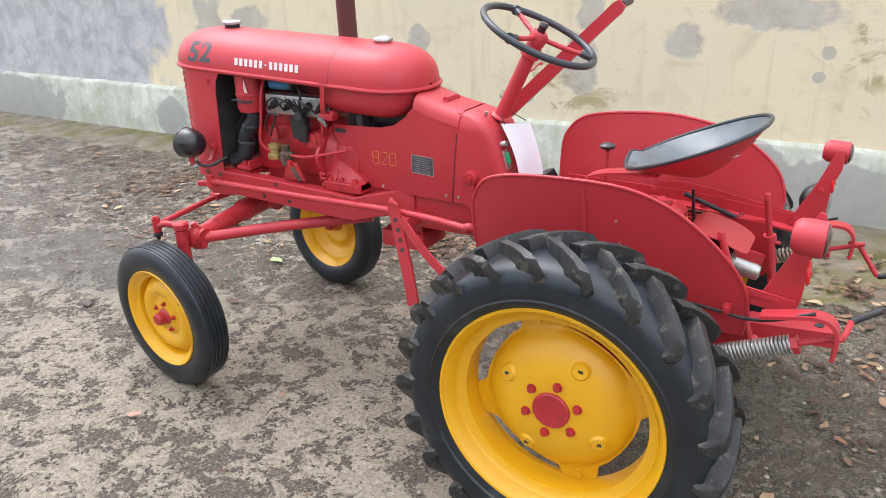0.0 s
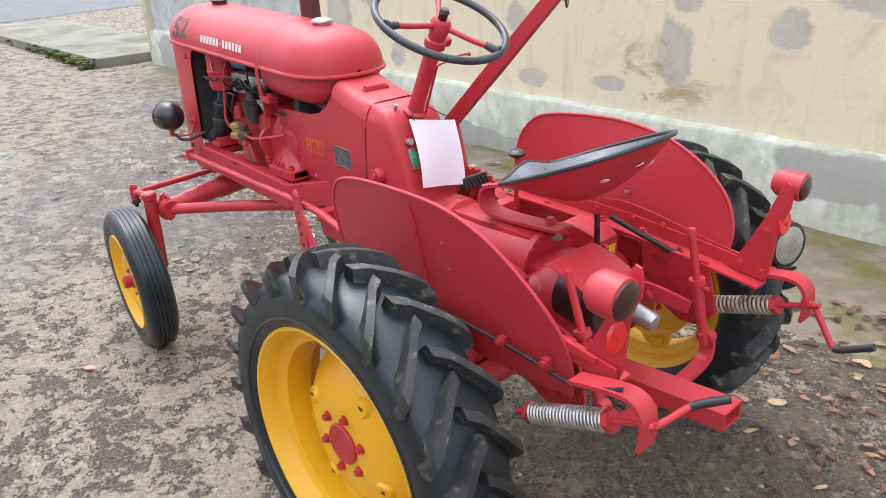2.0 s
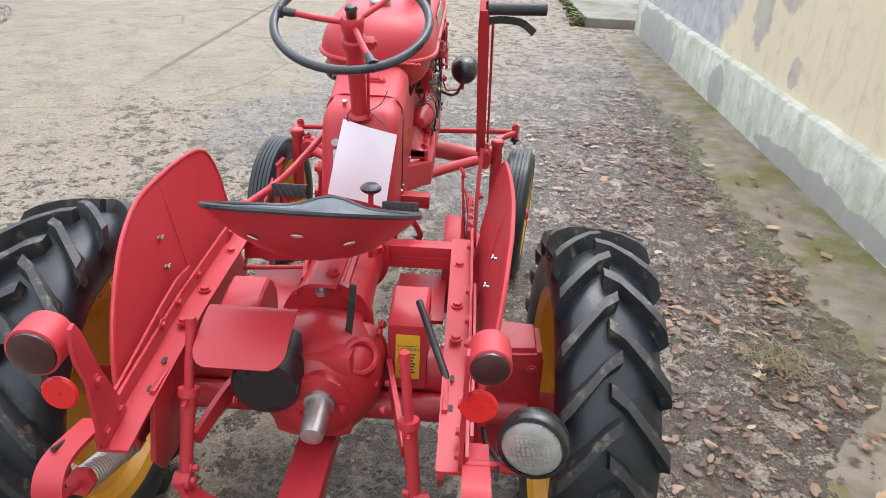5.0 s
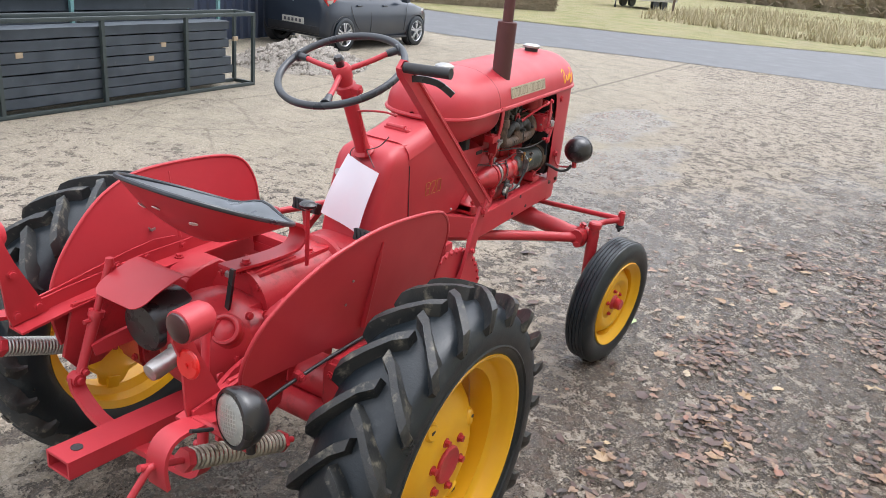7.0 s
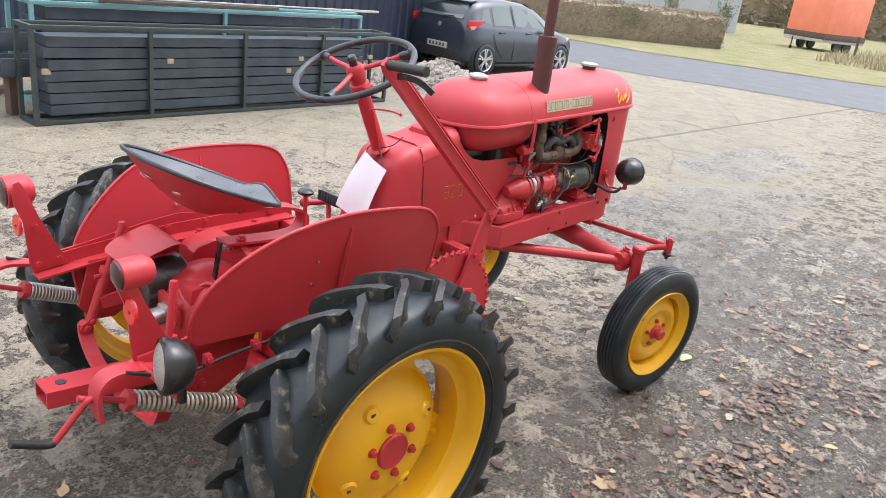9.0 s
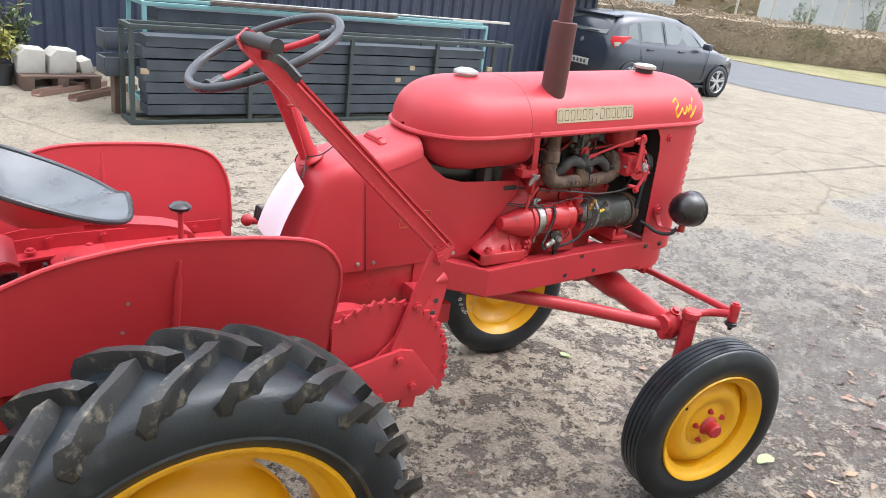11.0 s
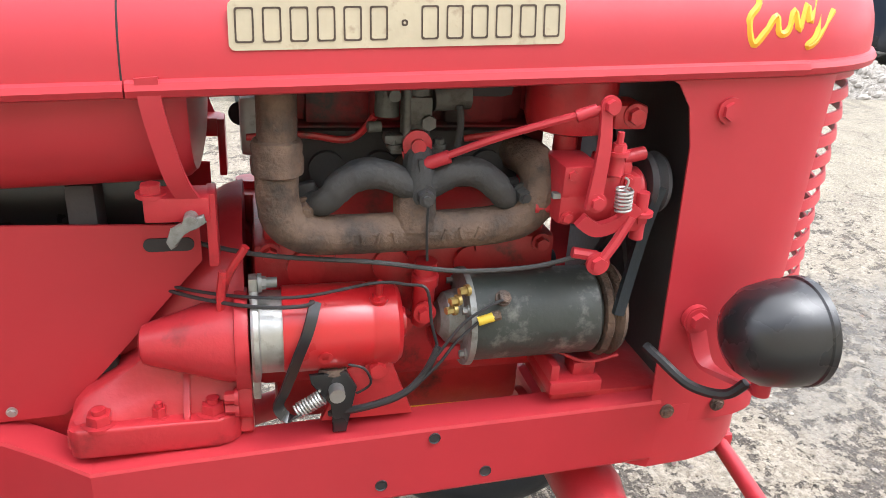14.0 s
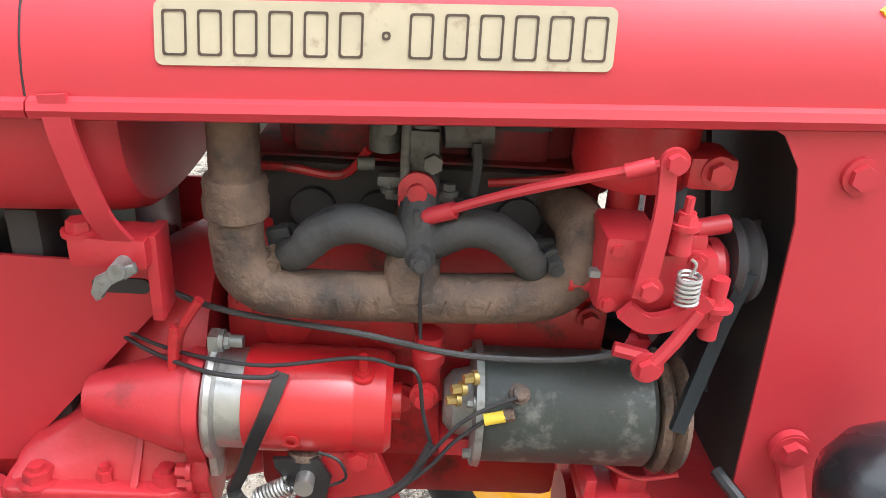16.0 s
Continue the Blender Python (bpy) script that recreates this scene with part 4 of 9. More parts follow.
def make_steering():
    ax = Vector((0.445, 0, 0.895)).normalized()
    hub = Vector((-0.353, 0, 1.384))
    bm = B()
    lathe(bm, [(0.036, 0), (0.036, 0.004), (0.026, 0.012), (0.0245, 0.03), (0.0245, 0.235), (0.033, 0.24), (0.033, 0.262), (0.026, 0.266), (0.028, 0.30), (0.03, 0.316), (0, 0.316)], (-0.494, 0, 1.10), ax, 28)
    col = part("steering_column", bm, RED, T)
    bm = B()
    box(bm, tuple(Vector((-0.494, 0, 1.10)) + ax * 0.25 + Vector((0, 0.03, 0))), (0.03, 0.05, 0.024), (0, 26.5, 0), 0.004)
    bolt(bm, tuple(Vector((-0.494, 0, 1.10)) + ax * 0.25 + Vector((0.0, 0.055, 0))), (0, 1, 0), 0.008)
    part("column_clamp", bm, RED, col)
    bm = B()
    sweep(bm, [(-0.41, 0.03, 1.25), (-0.40, 0.07, 1.262), (-0.41, 0.13, 1.268), (-0.415, 0.17, 1.265)], 0.0035, 6)
    ball(bm, (-0.415, 0.172, 1.265), 0.006)
    part("throttle_lever", bm, RED_OLD, col)
    bm = B()
    sweep(bm, [(-0.475, 0.028, 1.09), (-0.415, 0.034, 1.25)], 0.004, 6, 0)
    part("throttle_rod", bm, RED_OLD, col)
    wheel = new("steering_wheel")
    wheel.parent = T
    u, v = Vector((0.895, 0, -0.445)).normalized(), Vector((0, 1, 0))
    bm = B()
    sweep(bm, [hub + 0.199 * (u * math.cos(2 * math.pi * i / 64) + v * math.sin(2 * math.pi * i / 64)) for i in range(64)], 0.0115, 12, 0, True)
    part("rim", bm, WHEELRIM, wheel)
    for a in (-97, 23, 143):
        d = u * math.cos(radians(a)) + v * math.sin(radians(a))
        bm = B()
        sweep(bm, [hub + d * 0.02 - ax * 0.008, hub + d * 0.10 - ax * 0.006, hub + d * 0.155], 0.0085, 10)
        part("spoke", bm, RED, wheel)
        bm = B()
        sweep(bm, [hub + d * 0.15, hub + d * 0.175, hub + d * 0.193], [0.011, 0.012, 0.018], 10)
        part("spoke_root", bm, WHEELRIM, wheel)
    bm = B()
    lathe(bm, [(0.03, -0.03), (0.032, 0.0), (0.024, 0.012), (0, 0.012)], hub, ax, 24)
    part("hub", bm, RED, wheel)
    bm = B()
    lathe(bm, [(0.014, 0.005), (0.014, 0.03), (0.017, 0.034), (0.012, 0.044), (0, 0.046)], hub, ax, 20)
    part("horn_knob", bm, BLACK, wheel)


def make_hand_lever():
    bm = B()
    top, foot = Vector((-0.18, 0.335, 1.462)), Vector((-0.722, 0.362, 0.952))
    d = (top - foot).normalized()
    nrm = Vector((0, 1, 0))
    side = d.cross(nrm).normalized()
    rows = []
    for t, w, th in ((0, 0.05, 0.028), (0.5, 0.05, 0.028), (0.9, 0.044, 0.026), (0.97, 0.046, 0.022), (1.0, 0.03, 0.018)):
        c = foot.lerp(top, t)
        rows.append([c + side * a * w / 2 + nrm * b * th / 2 for a, b in ((-1, -1), (-1, 1), (-0.82, 1), (-0.7, 0.35), (0.7, 0.35), (0.82, 1), (1, 1), (1, -1))])
    loft(bm, rows, ring=True, ends=True)
    lever = part("hand_lever", bm, RED, T)
    bm = B()
    cyl(bm, top - d * 0.012 + Vector((0, 0.008, 0)), top - d * 0.012 + Vector((-0.01, 0.145, 0.004)), 0.0145, n=24)
    part("grip", bm, DARK, lever, "black rubber grip")
    bm = B()
    bar(bm, [top - d * 0.055 + Vector((0, 0.012, -0.002)), top + Vector((-0.045, 0.045, -0.036)), top + Vector((-0.055, 0.09, -0.042)), top + Vector((-0.075, 0.125, -0.068))], 0.018, 0.007, (0, 0.3, 1))
    part("trigger", bm, BLACK, lever)
    bm = B()
    sweep(bm, [top - d * 0.07 + Vector((-0.012, 0.022, 0.0)), foot + d * 0.02 + Vector((-0.01, 0.022, 0))], 0.0035, 6, 0)
    part("release_rod", bm, RED, lever)
    # lower arm, twisted down to the quadrant
    bm = B()
    bar(bm, [(-0.71, 0.366, 0.955), (-0.695, 0.366, 0.92), (-0.67, 0.362, 0.84), (-0.645, 0.36, 0.76), (-0.615, 0.36, 0.68), (-0.61, 0.36, 0.64)], [0.05, 0.045], 0.012, (1, 0, 0.4))
    bolt(bm, (-0.70, 0.374, 0.935), (0, 1, 0), 0.012, 0.01)
    bolt(bm, (-0.655, 0.37, 0.80), (0, 1, 0), 0.009, 0.01)
    part("lever_arm", bm, RED, lever)
    bm = B()
    bar(bm, [(-0.735, 0.36, 0.965), (-0.72, 0.364, 0.945), (-0.695, 0.368, 0.93)], 0.035, 0.02, (0, 0, 1))
    part("lever_clevis", bm, RED, lever)
    # toothed quadrant
    c = (-0.565, 0.585)
    out = []
    for i in range(61):
        a = 128 - 150 * i / 60 + 0
        r = 0.225 + (0.010 if i % 3 == 1 else 0.0)
        out.append((c[0] - r * math.cos(radians(a)), c[1] + r * math.sin(radians(a))))
    inner = [(-0.74, 0.545), (-0.70, 0.56), (-0.62, 0.62), (-0.50, 0.63), (-0.43, 0.66)]
    bm = B()
    plate(bm, out + inner[::1] if out[-1][0] < out[0][0] else out + inner[::-1], (0, 0.338, 0), (1, 0, 0), (0, 0, 1), 0.010)
    quad = part("quadrant", bm, RED, T)
    for i in range(14):
        a = radians(118 - 9.2 * i)
        bm = B()
        cyl(bm, (c[0] - 0.222 * math.cos(a), 0.335, c[1] + 0.222 * math.sin(a)), (c[0] - 0.222 * math.cos(a), 0.349, c[1] + 0.222 * math.sin(a)), 0.0065, n=10)
        part("ratchet_pin", bm, RED, quad)
    # dished guard behind the quadrant
    bm = B()
    lathe(bm, [(0, 0.0), (0.12, 0.0), (0.15, -0.012), (0.155, -0.05), (0.15, -0.06)], (-0.47, 0.325, 0.64), (0, 1, 0), 40)
    part("guard_disc", bm, RED, quad)
    # bracket plates below
    bm = B()
    plate(bm, [(-0.30, 0.56), (-0.44, 0.648), (-0.616, 0.682), (-0.655, 0.672), (-0.745, 0.56), (-0.70, 0.525), (-0.45, 0.53)], (0, 0.372, 0), (1, 0, 0), (0, 0, 1), 0.012, 0.002)
    for x, z in ((-0.61, 0.655), (-0.66, 0.565), (-0.44, 0.60), (-0.56, 0.545)):
        bolt(bm, (x, 0.379, z), (0, 1, 0), 0.011, 0.01)
    part("pivot_plate", bm, RED, quad)
    for s in (1, -1):
        bm = B()
        bar(bm, [(-0.752, s * 0.308, 0.845), (-0.756, s * 0.312, 0.835), (-0.752, s * 0.312, 0.80), (-0.70, s * 0.33, 0.60), (-0.675, s * 0.338, 0.47)], 0.046, 0.009, (1, 0, 0.2))
        hang = part("hanger_bar", bm, RED, T)
        for z in (0.78, 0.745, 0.71, 0.675):
            xx, yy = -0.752 + (0.80 - z) * 0.26, 0.312 + (0.80 - z) * 0.09
            part("bar_hole", lathe(B(), [(0, 0), (0.0075, 0), (0.0085, -0.003)], (xx, s * (yy + 0.0062), z), (0, s, 0.1), 14), SOOT, hang)
        bm = B()
        bar(bm, [(-0.72, s * 0.325, 0.79), (-0.60, s * 0.35, 0.68), (-0.42, s * 0.38, 0.56)], 0.03, 0.008, (0.6, 0, 0.7))
        part("brace_bar", bm, RED, T)
    # footrest beam across the frame
    bm = B()
    box(bm, (-0.80, 0.0, 0.715), (0.05, 0.40, 0.045), bev=0.005)
    box(bm, (-0.875, 0.0, 0.60), (0.19, 0.18, 0.068), bev=0.006)
    box(bm, (-0.87, 0.0, 0.655), (0.15, 0.13, 0.06), bev=0.006)
    part("cross_beam", bm, RED, T)


def make_gearbox():
    bm = B()
    # torque tube and gear case
    lathe(bm, [(0.0, 0), (0.115, 0), (0.115, 0.02), (0.098, 0.03), (0.094, 0.16), (0.10, 0.34), (0.112, 0.35), (0.112, 0.37), (0, 0.37)], (-0.30, 0, 0.735), (1, 0, 0), 36)
    box(bm, (-0.12, 0, 0.80), (0.34, 0.10, 0.065), bev=0.008)
    box(bm, (-0.03, 0, 0.83), (0.20, 0.075, 0.018), bev=0.004)
    box(bm, (-0.62, 0, 0.745), (0.62, 0.20, 0.16), bev=0.03)
    gear = part("gearbox", bm, RED_OLD, T)
    bolts("gearbox_bolt", RED_OLD, gear, [((x, y, z), (0, 0, 1), 0.012, 0.009) for x, y, z in ((-0.064, 0.0, 0.838), (0.06, 0.02, 0.838), (-0.2, 0.03, 0.833))])
    bolts("gearbox_bolt", RED_OLD, gear, [((x, s * 0.09, 0.80), (0, s, 0.3), 0.011, 0.012) for x in (-0.26, -0.22) for s in (1, -1)])
    bolts("flange_bolt", RED_OLD, gear, [((0.072, 0.104 * math.cos(radians(a)), 0.735 + 0.104 * math.sin(radians(a))), (1, 0, 0), 0.008, 0.007) for a in range(0, 360, 45)])
    bm = B()
    cyl(bm, (0.10, -0.005, 0.83), (0.10, -0.005, 0.862), 0.008, n=6)
    cyl(bm, (0.10, -0.005, 0.83), (0.10, -0.005, 0.842), 0.016, n=6)
    part("breather", bm, STEEL, gear)
    # rounded rear axle case
    bm = B()
    ball(bm, (0.16, 0.0, 0.655), 0.15, (1.05, 1.0, 1.0), 32)
    box(bm, (0.16, 0.0, 0.66), (0.24, 0.20, 0.24), bev=0.05)
    cyl(bm, (0.20, 0.02, 0.69), (0.305, 0.02, 0.688), 0.075, 0.052, 28)
    lathe(bm, [(0.060, 0.0), (0.066, 0.004), (0.066, 0.014), (0.05, 0.018), (0, 0.018)], (0.296, 0.024, 0.688), (0.98, 0, -0.2), 28)
    ball(bm, (0.12, 0.075, 0.69), 0.078, (1.0, 1.0, 0.95), 28)
    ball(bm, (0.12, -0.075, 0.69), 0.075, (1.0, 1.0, 0.95), 28)
    ball(bm, (0.20, 0.085, 0.715), 0.058, (1.0, 0.9, 1.0), 24)
    for y in (-0.07, 0.075):
        plate(bm, [(0.10, 0.60), (0.27, 0.60), (0.285, 0.64), (0.27, 0.70), (0.22, 0.755), (0.12, 0.77)], (0, y, 0), (1, 0, 0), (0, 0, 1), 0.014, 0.004)
    axle = part("rear_axle_case", bm, RED_OLD, T)
    d = Vector((0.72, 0.42, 0.55)).normalized()
    c = Vector((0.232, 0.108, 0.752))
    part("socket_boss", lathe(B(), [(0.046, -0.03), (0.044, -0.006), (0.040, 0.0), (0.034, 0.001), (0.029, -0.003), (0.027, -0.016), (0, -0.018)], c, d, 32), RED_OLD, axle)
    bolts("case_bolt", RED_OLD, axle, [((0.305 + 0.01, 0.024 + 0.056 * math.cos(radians(a)), 0.688 + 0.056 * math.sin(radians(a))), (1, 0, -0.2), 0.007, 0.007) for a in (40, 100, 160, 220, 280, 340)])
    bolts("case_bolt", RED_OLD, axle, [((x, 0.135, z), (0.3, 1, 0.2), 0.009, 0.009) for x, z in ((0.10, 0.755), (0.165, 0.775), (0.215, 0.665), (0.14, 0.625))])
    bm = B()
    cyl(bm, (0.13, -0.50, 0.545), (0.13, 0.50, 0.545), 0.036, n=24)
    cyl(bm, (0.05, -0.36, 0.60), (0.05, 0.36, 0.60), 0.062, 0.062, 28)
    part("cross_tube", bm, RED_OLD, axle)
    bm = B()
    lathe(bm, [(0.034, 0), (0.034, 0.012), (0.027, 0.014), (0.027, 0.085), (0.024, 0.10), (0.012, 0.104), (0, 0.104)], (0.312, 0.027, 0.685), (0.98, 0, -0.2), 24)
    part("pto_cover", bm, STEEL, axle, "dull aluminium shaft cover")
    bm = B()
    lathe(bm, [(0, 0), (0.066, 0), (0.074, 0.008), (0.074, 0.130), (0.068, 0.138), (0.03, 0.140), (0, 0.140)], (0.205, -0.085, 0.742), (1, 0, -0.08), 32)
    part("belt_pulley", bm, BLACK, axle, "black belt pulley under the sheet shield")
    # sheet shield over the shaft
    bm = B()
    pts = [(0.215, 0.852), (0.245, 0.868), (0.30, 0.856), (0.345, 0.840), (0.395, 0.814)]
    rows = []
    for i, (x, z) in enumerate(smooth_path([(p[0], 0, p[1]) for p in pts], 5) and [(q.x, q.z) for q in smooth_path([(p[0], 0, p[1]) for p in pts], 5)]):
        cut = 0.0 if x < 0.355 else 0.035 * (1 - math.sqrt(max(1 - ((x - 0.355) / 0.0405) ** 2, 0)))
        rows.append([(x, y0, z) for y0 in np.linspace(-0.222 + cut, -0.030 - cut, 7)])
    loft(bm, rows)
    thicken(bm, 0.003)
    part("sheet_shield", bm, RED, axle)
    # drop gear cases beside the wheels and brake covers
    for s in (1, -1):
        bm = B()
        rows = []
        for z, dx, y0, y1 in ((0.37, 0.05, 0.385, 0.50), (0.40, 0.08, 0.375, 0.52), (0.50, 0.09, 0.37, 0.53), (0.62, 0.09, 0.37, 0.53), (0.70, 0.09, 0.37, 0.53), (0.72, 0.08, 0.38, 0.52)):
            rows.append([(0.05 + a * dx, s * (y0 if b < 0 else y1), z) for a, b in ((-1, -1), (-0.8, 1), (0.8, 1), (1, -1))])
        loft(bm, rows, ring=True, ends=True)
        bmesh.ops.bevel(bm, geom=bm.edges[:], offset=0.012, segments=2, affect="EDGES")
        drop = part("drop_case", bm, RED_OLD, T)
        bm = B()
        cyl(bm, (0, s * 0.42, 0.457), (0, s * 0.66, 0.457), 0.055, 0.045, 24)
        part("half_shaft", bm, RED_OLD, drop)
        bolts("case_bolt", RED_OLD, drop, [((x, s * 0.372, z), (0, -s, 0), 0.009, 0.008) for x, z in ((-0.02, 0.65), (0.10, 0.65), (0.11, 0.55), (0.10, 0.45), (-0.02, 0.55))])
        bolts("case_bolt", RED_OLD, drop, [((0.139, s * y, z), (1, 0, 0), 0.009, 0.008) for y in (0.40, 0.50) for z in (0.43, 0.55, 0.68)])
        bm = B()
        rows = []
        for x, z in ((-0.06, 0.745), (-0.03, 0.79), (0.0, 0.81), (0.06, 0.805), (0.11, 0.792), (0.13, 0.775)):
            rows.append([(x, s * 0.155, 0.60), (x, s * 0.155, z - 0.006), (x, s * 0.162, z), (x, s * 0.24, z), (x, s * 0.247, z - 0.006), (x, s * 0.247, 0.60)])
        loft(bm, rows, ring=True, ends=True)
        cover = part("brake_cover", bm, RED, T)
        bm = B()
        lathe(bm, [(0.0, 0), (0.085, 0), (0.085, 0.09), (0.0, 0.09)], (0.03, s * 0.16, 0.66), (0, s, 0), 32)
        part("brake_drum", bm, RED_OLD, cover)
        if s > 0:
            fx = Vector((0, 1, 0))
            up = Vector((0.03, 0, 1)).normalized()
            bm = B()
            plate(bm, round_rect(0.058, 0.125, 0.003), (0.132, 0.203, 0.69), fx, up, 0.002)
            lab = part("caution_label", bm, LABEL_Y, cover, "yellow caution label with black lettering")
            base = Matrix(((0, 0, 1, 0.1337), (1, 0, 0, 0.203), (0, 1, 0, 0.0), (0, 0, 0, 1)))
            for txt, z, size in (("SAFETY", 0.743, 0.0135), ("FIRST", 0.731, 0.0135), ("CAUTION", 0.712, 0.0118)):
                mm = base.copy()
                mm.translation.z = z
                lettering("words", txt, size, mm, INK, lab, 0.0003)
            bm = B()
            box(bm, (0.1335, 0.203, 0.7215), (0.001, 0.05, 0.002))
            part("rule", bm, INK, lab)
            for i in range(7):
                bm = B()
                box(bm, (0.1335, 0.203, 0.698 - i * 0.0085), (0.001, 0.038 - 0.006 * (i % 3), 0.0035))
                part("text_bar", bm, INK, lab)
    # hand levers near the gearbox
    bm = B()
    bar(bm, [(0.185, 0.07, 0.775), (0.178, 0.076, 0.84), (0.172, 0.08, 0.90)], 0.016, 0.008, (0, 1, 0))
    part("short_lever", bm, BLACK, T)
    bm = B()
    sweep(bm, [(0.115, 0.225, 0.835), (0.20, 0.262, 0.79), (0.31, 0.31, 0.735)], 0.0085, 10)
    part("brake_lever", bm, DARK, T)
    gl = new("gear_lever")
    gl.parent = T
    bm = B()
    sweep(bm, [(-0.13, 0.08, 0.82), (-0.128, 0.08, 0.92), (-0.126, 0.08, 1.005)], 0.007, 10)
    part("stick", bm, RED, gl)
    bm = B()
    lathe(bm, [(0, 0), (0.012, 0.001), (0.026, 0.010), (0.027, 0.017), (0.018, 0.025), (0, 0.027)], (-0.126, 0.08, 1.0), (0, 0, 1), 24)
    part("knob", bm, BLACK, gl)


def fender_y(x, z):
    return 0.368 + (z - 0.75) * 0.19 - 0.03 * max(x - 0.1, 0)


def make_fenders():
    # the right guard stands a little higher and is fuller at its rear corner than the left one
    right = [(-0.40, 0.60), (-0.405, 0.78), (-0.409, 0.918), (-0.392, 0.974), (-0.354, 1.017), (-0.30, 1.041), (-0.19, 1.057), (-0.064, 1.065), (0.04, 1.062), (0.15, 1.044), (0.21, 1.026), (0.272, 0.999), (0.315, 0.974), (0.353, 0.946), (0.385, 0.914), (0.407, 0.880), (0.421, 0.842), (0.426, 0.805), (0.421, 0.775), (0.402, 0.752), (0.10, 0.735), (-0.15, 0.60)]
    left = [(-0.40, 0.60), (-0.402, 0.78), (-0.400, 0.90), (-0.385, 0.955), (-0.362, 0.992), (-0.33, 1.015), (-0.27, 1.031), (-0.18, 1.04), (-0.09, 1.043), (0.0, 1.043), (0.09, 1.036), (0.17, 1.012), (0.24, 0.975), (0.31, 0.918), (0.37, 0.855), (0.41, 0.795), (0.428, 0.74), (0.43, 0.68), (0.42, 0.62), (0.30, 0.61), (0.10, 0.62), (-0.15, 0.60)]
    for s in (1, -1):
        bm = B()
        outline = right if s > 0 else left
        plate(bm, outline, (0, 0, 0), (1, 0, 0), (0, 0, 1), 0.003)
        for v in bm.verts:
            v.co.y = s * (fender_y(v.co.x, v.co.z) + v.co.y)
        fen = part("mudguard", bm, RED, T)
        bm = B()
        pts = [(x, s * fender_y(x, z), z) for x, z in outline[1:19]]
        sweep(bm, pts, 0.0055, 8, 2)
        part("rolled_edge", bm, RED, fen)
        bm = B()
        sweep(bm, [(-0.036, s * (fender_y(0, z) + 0.001), z) for z in (1.02, 0.9, 0.75)], [0.004, 0.008, 0.009], 10)
        part("crease", bm, RED, fen)
        for x, z in ((0.06, 0.93), (0.07, 0.86)):
            bm = B()
            y = s * fender_y(x, z)
            cyl(bm, (x, y, z), (x, y - s * 0.016, z), 0.004, n=10)
            plate(bm, [(0, 0.004), (0.013, 0.009), (0.014, 0.004), (0, -0.004), (-0.014, 0.001), (-0.013, 0.009)], (x, y - s * 0.012, z), (0.9, 0, 0.3), (-0.3, 0, 0.9), 0.004)
            part("wing_nut", bm, STEEL, fen)
        # cable along the lower edge
        bm = B()
        sweep(bm, [(0.60, s * 0.40, 0.76), (0.50, s * 0.405, 0.72), (0.42, s * 0.385, 0.70), (0.30, s * 0.38, 0.71), (0.10, s * 0.38, 0.72), (-0.1, s * 0.38, 0.72)], 0.005, 8)
        part("lamp_cable", bm, DARK, fen)
        for x in (0.38, 0.24):
            bm = B()
            box(bm, (x, s * 0.378, 0.715), (0.02, 0.02, 0.03), bev=0.003)
            bolt(bm, (x, s * 0.387, 0.72), (0, s, 0), 0.009, 0.012)
            part("cable_clip", bm, RED, fen)


def make_seat():
    seat = new("seat")
    seat.parent = T

    def pan(rho, th, off=0.0):
        c, s_ = math.cos(th), math.sin(th)
        wide = 0.222 * (1 - 0.10 * max(-c, 0) ** 2 * 0)
        x = 0.183 + 0.205 * rho * (abs(c) ** 0.9) * math.copysign(1, c)
        y = wide * rho * (abs(s_) ** 0.85) * math.copysign(1, s_)
        rim = 1.000 + (x + 0.02) * 0.405
        front = max(0.0, (0.12 - x) / 0.14)
        deep = 0.038 + 0.077 * min(max((x - 0.02) / 0.2, 0.0), 1.0)
        z = rim - deep * (1 - rho ** 2.3) + 0.030 * min(front, 1.0) * math.exp(-(y / 0.065) ** 2) * min(rho * 1.3, 1)
        return (x, y, z + off)
    for name, off, mat in (("pan_top", 0.0, SEATPAN), ("pan_underside", -0.005, RED)):
        bm = B()
        rows = [[pan(r, 2 * math.pi * i / 64, off) for i in range(64)] for r in (0.02, 0.2, 0.4, 0.55, 0.7, 0.82, 0.91, 0.97, 1.0)]
        loft(bm, rows, ring=True)
        part(name, bm, mat, seat)
    bm = B()
    sweep(bm, [pan(1.0, 2 * math.pi * i / 64, -0.003) for i in range(64)], 0.0068, 8, 0, True)
    part("pan_rim", bm, SEATRIM, seat)
    for r, th in ((0.80, 0.0), (0.74, 0.55), (0.74, -0.55)):
        x, y, z = pan(r, th, -0.007)
        bm = B()
        nrm = Vector((0.55 * math.cos(th), 0.55 * math.sin(th), -0.75)).normalized()
        lathe(bm, [(0, 0), (0.0115, 0), (0.0115, 0.002), (0, 0.003)], Vector((x, y, z)), nrm, 20)
        part("drain_hole", bm, WHITE, seat)
    bm = B()
    bar(bm, [(0.12, 0, 0.862), (0.0, 0, 0.852), (-0.10, 0, 0.848), (-0.155, 0, 0.856), (-0.178, 0, 0.885), (-0.165, 0, 0.922), (-0.11, 0, 0.945), (-0.02, 0, 0.958), (0.08, 0, 0.962)], 0.066, 0.009, (0, 1, 0), 6)
    bolt(bm, (0.06, 0.015, 0.868), (0, 0, 1), 0.012, 0.01)
    part("seat_spring", bm, RED, seat)


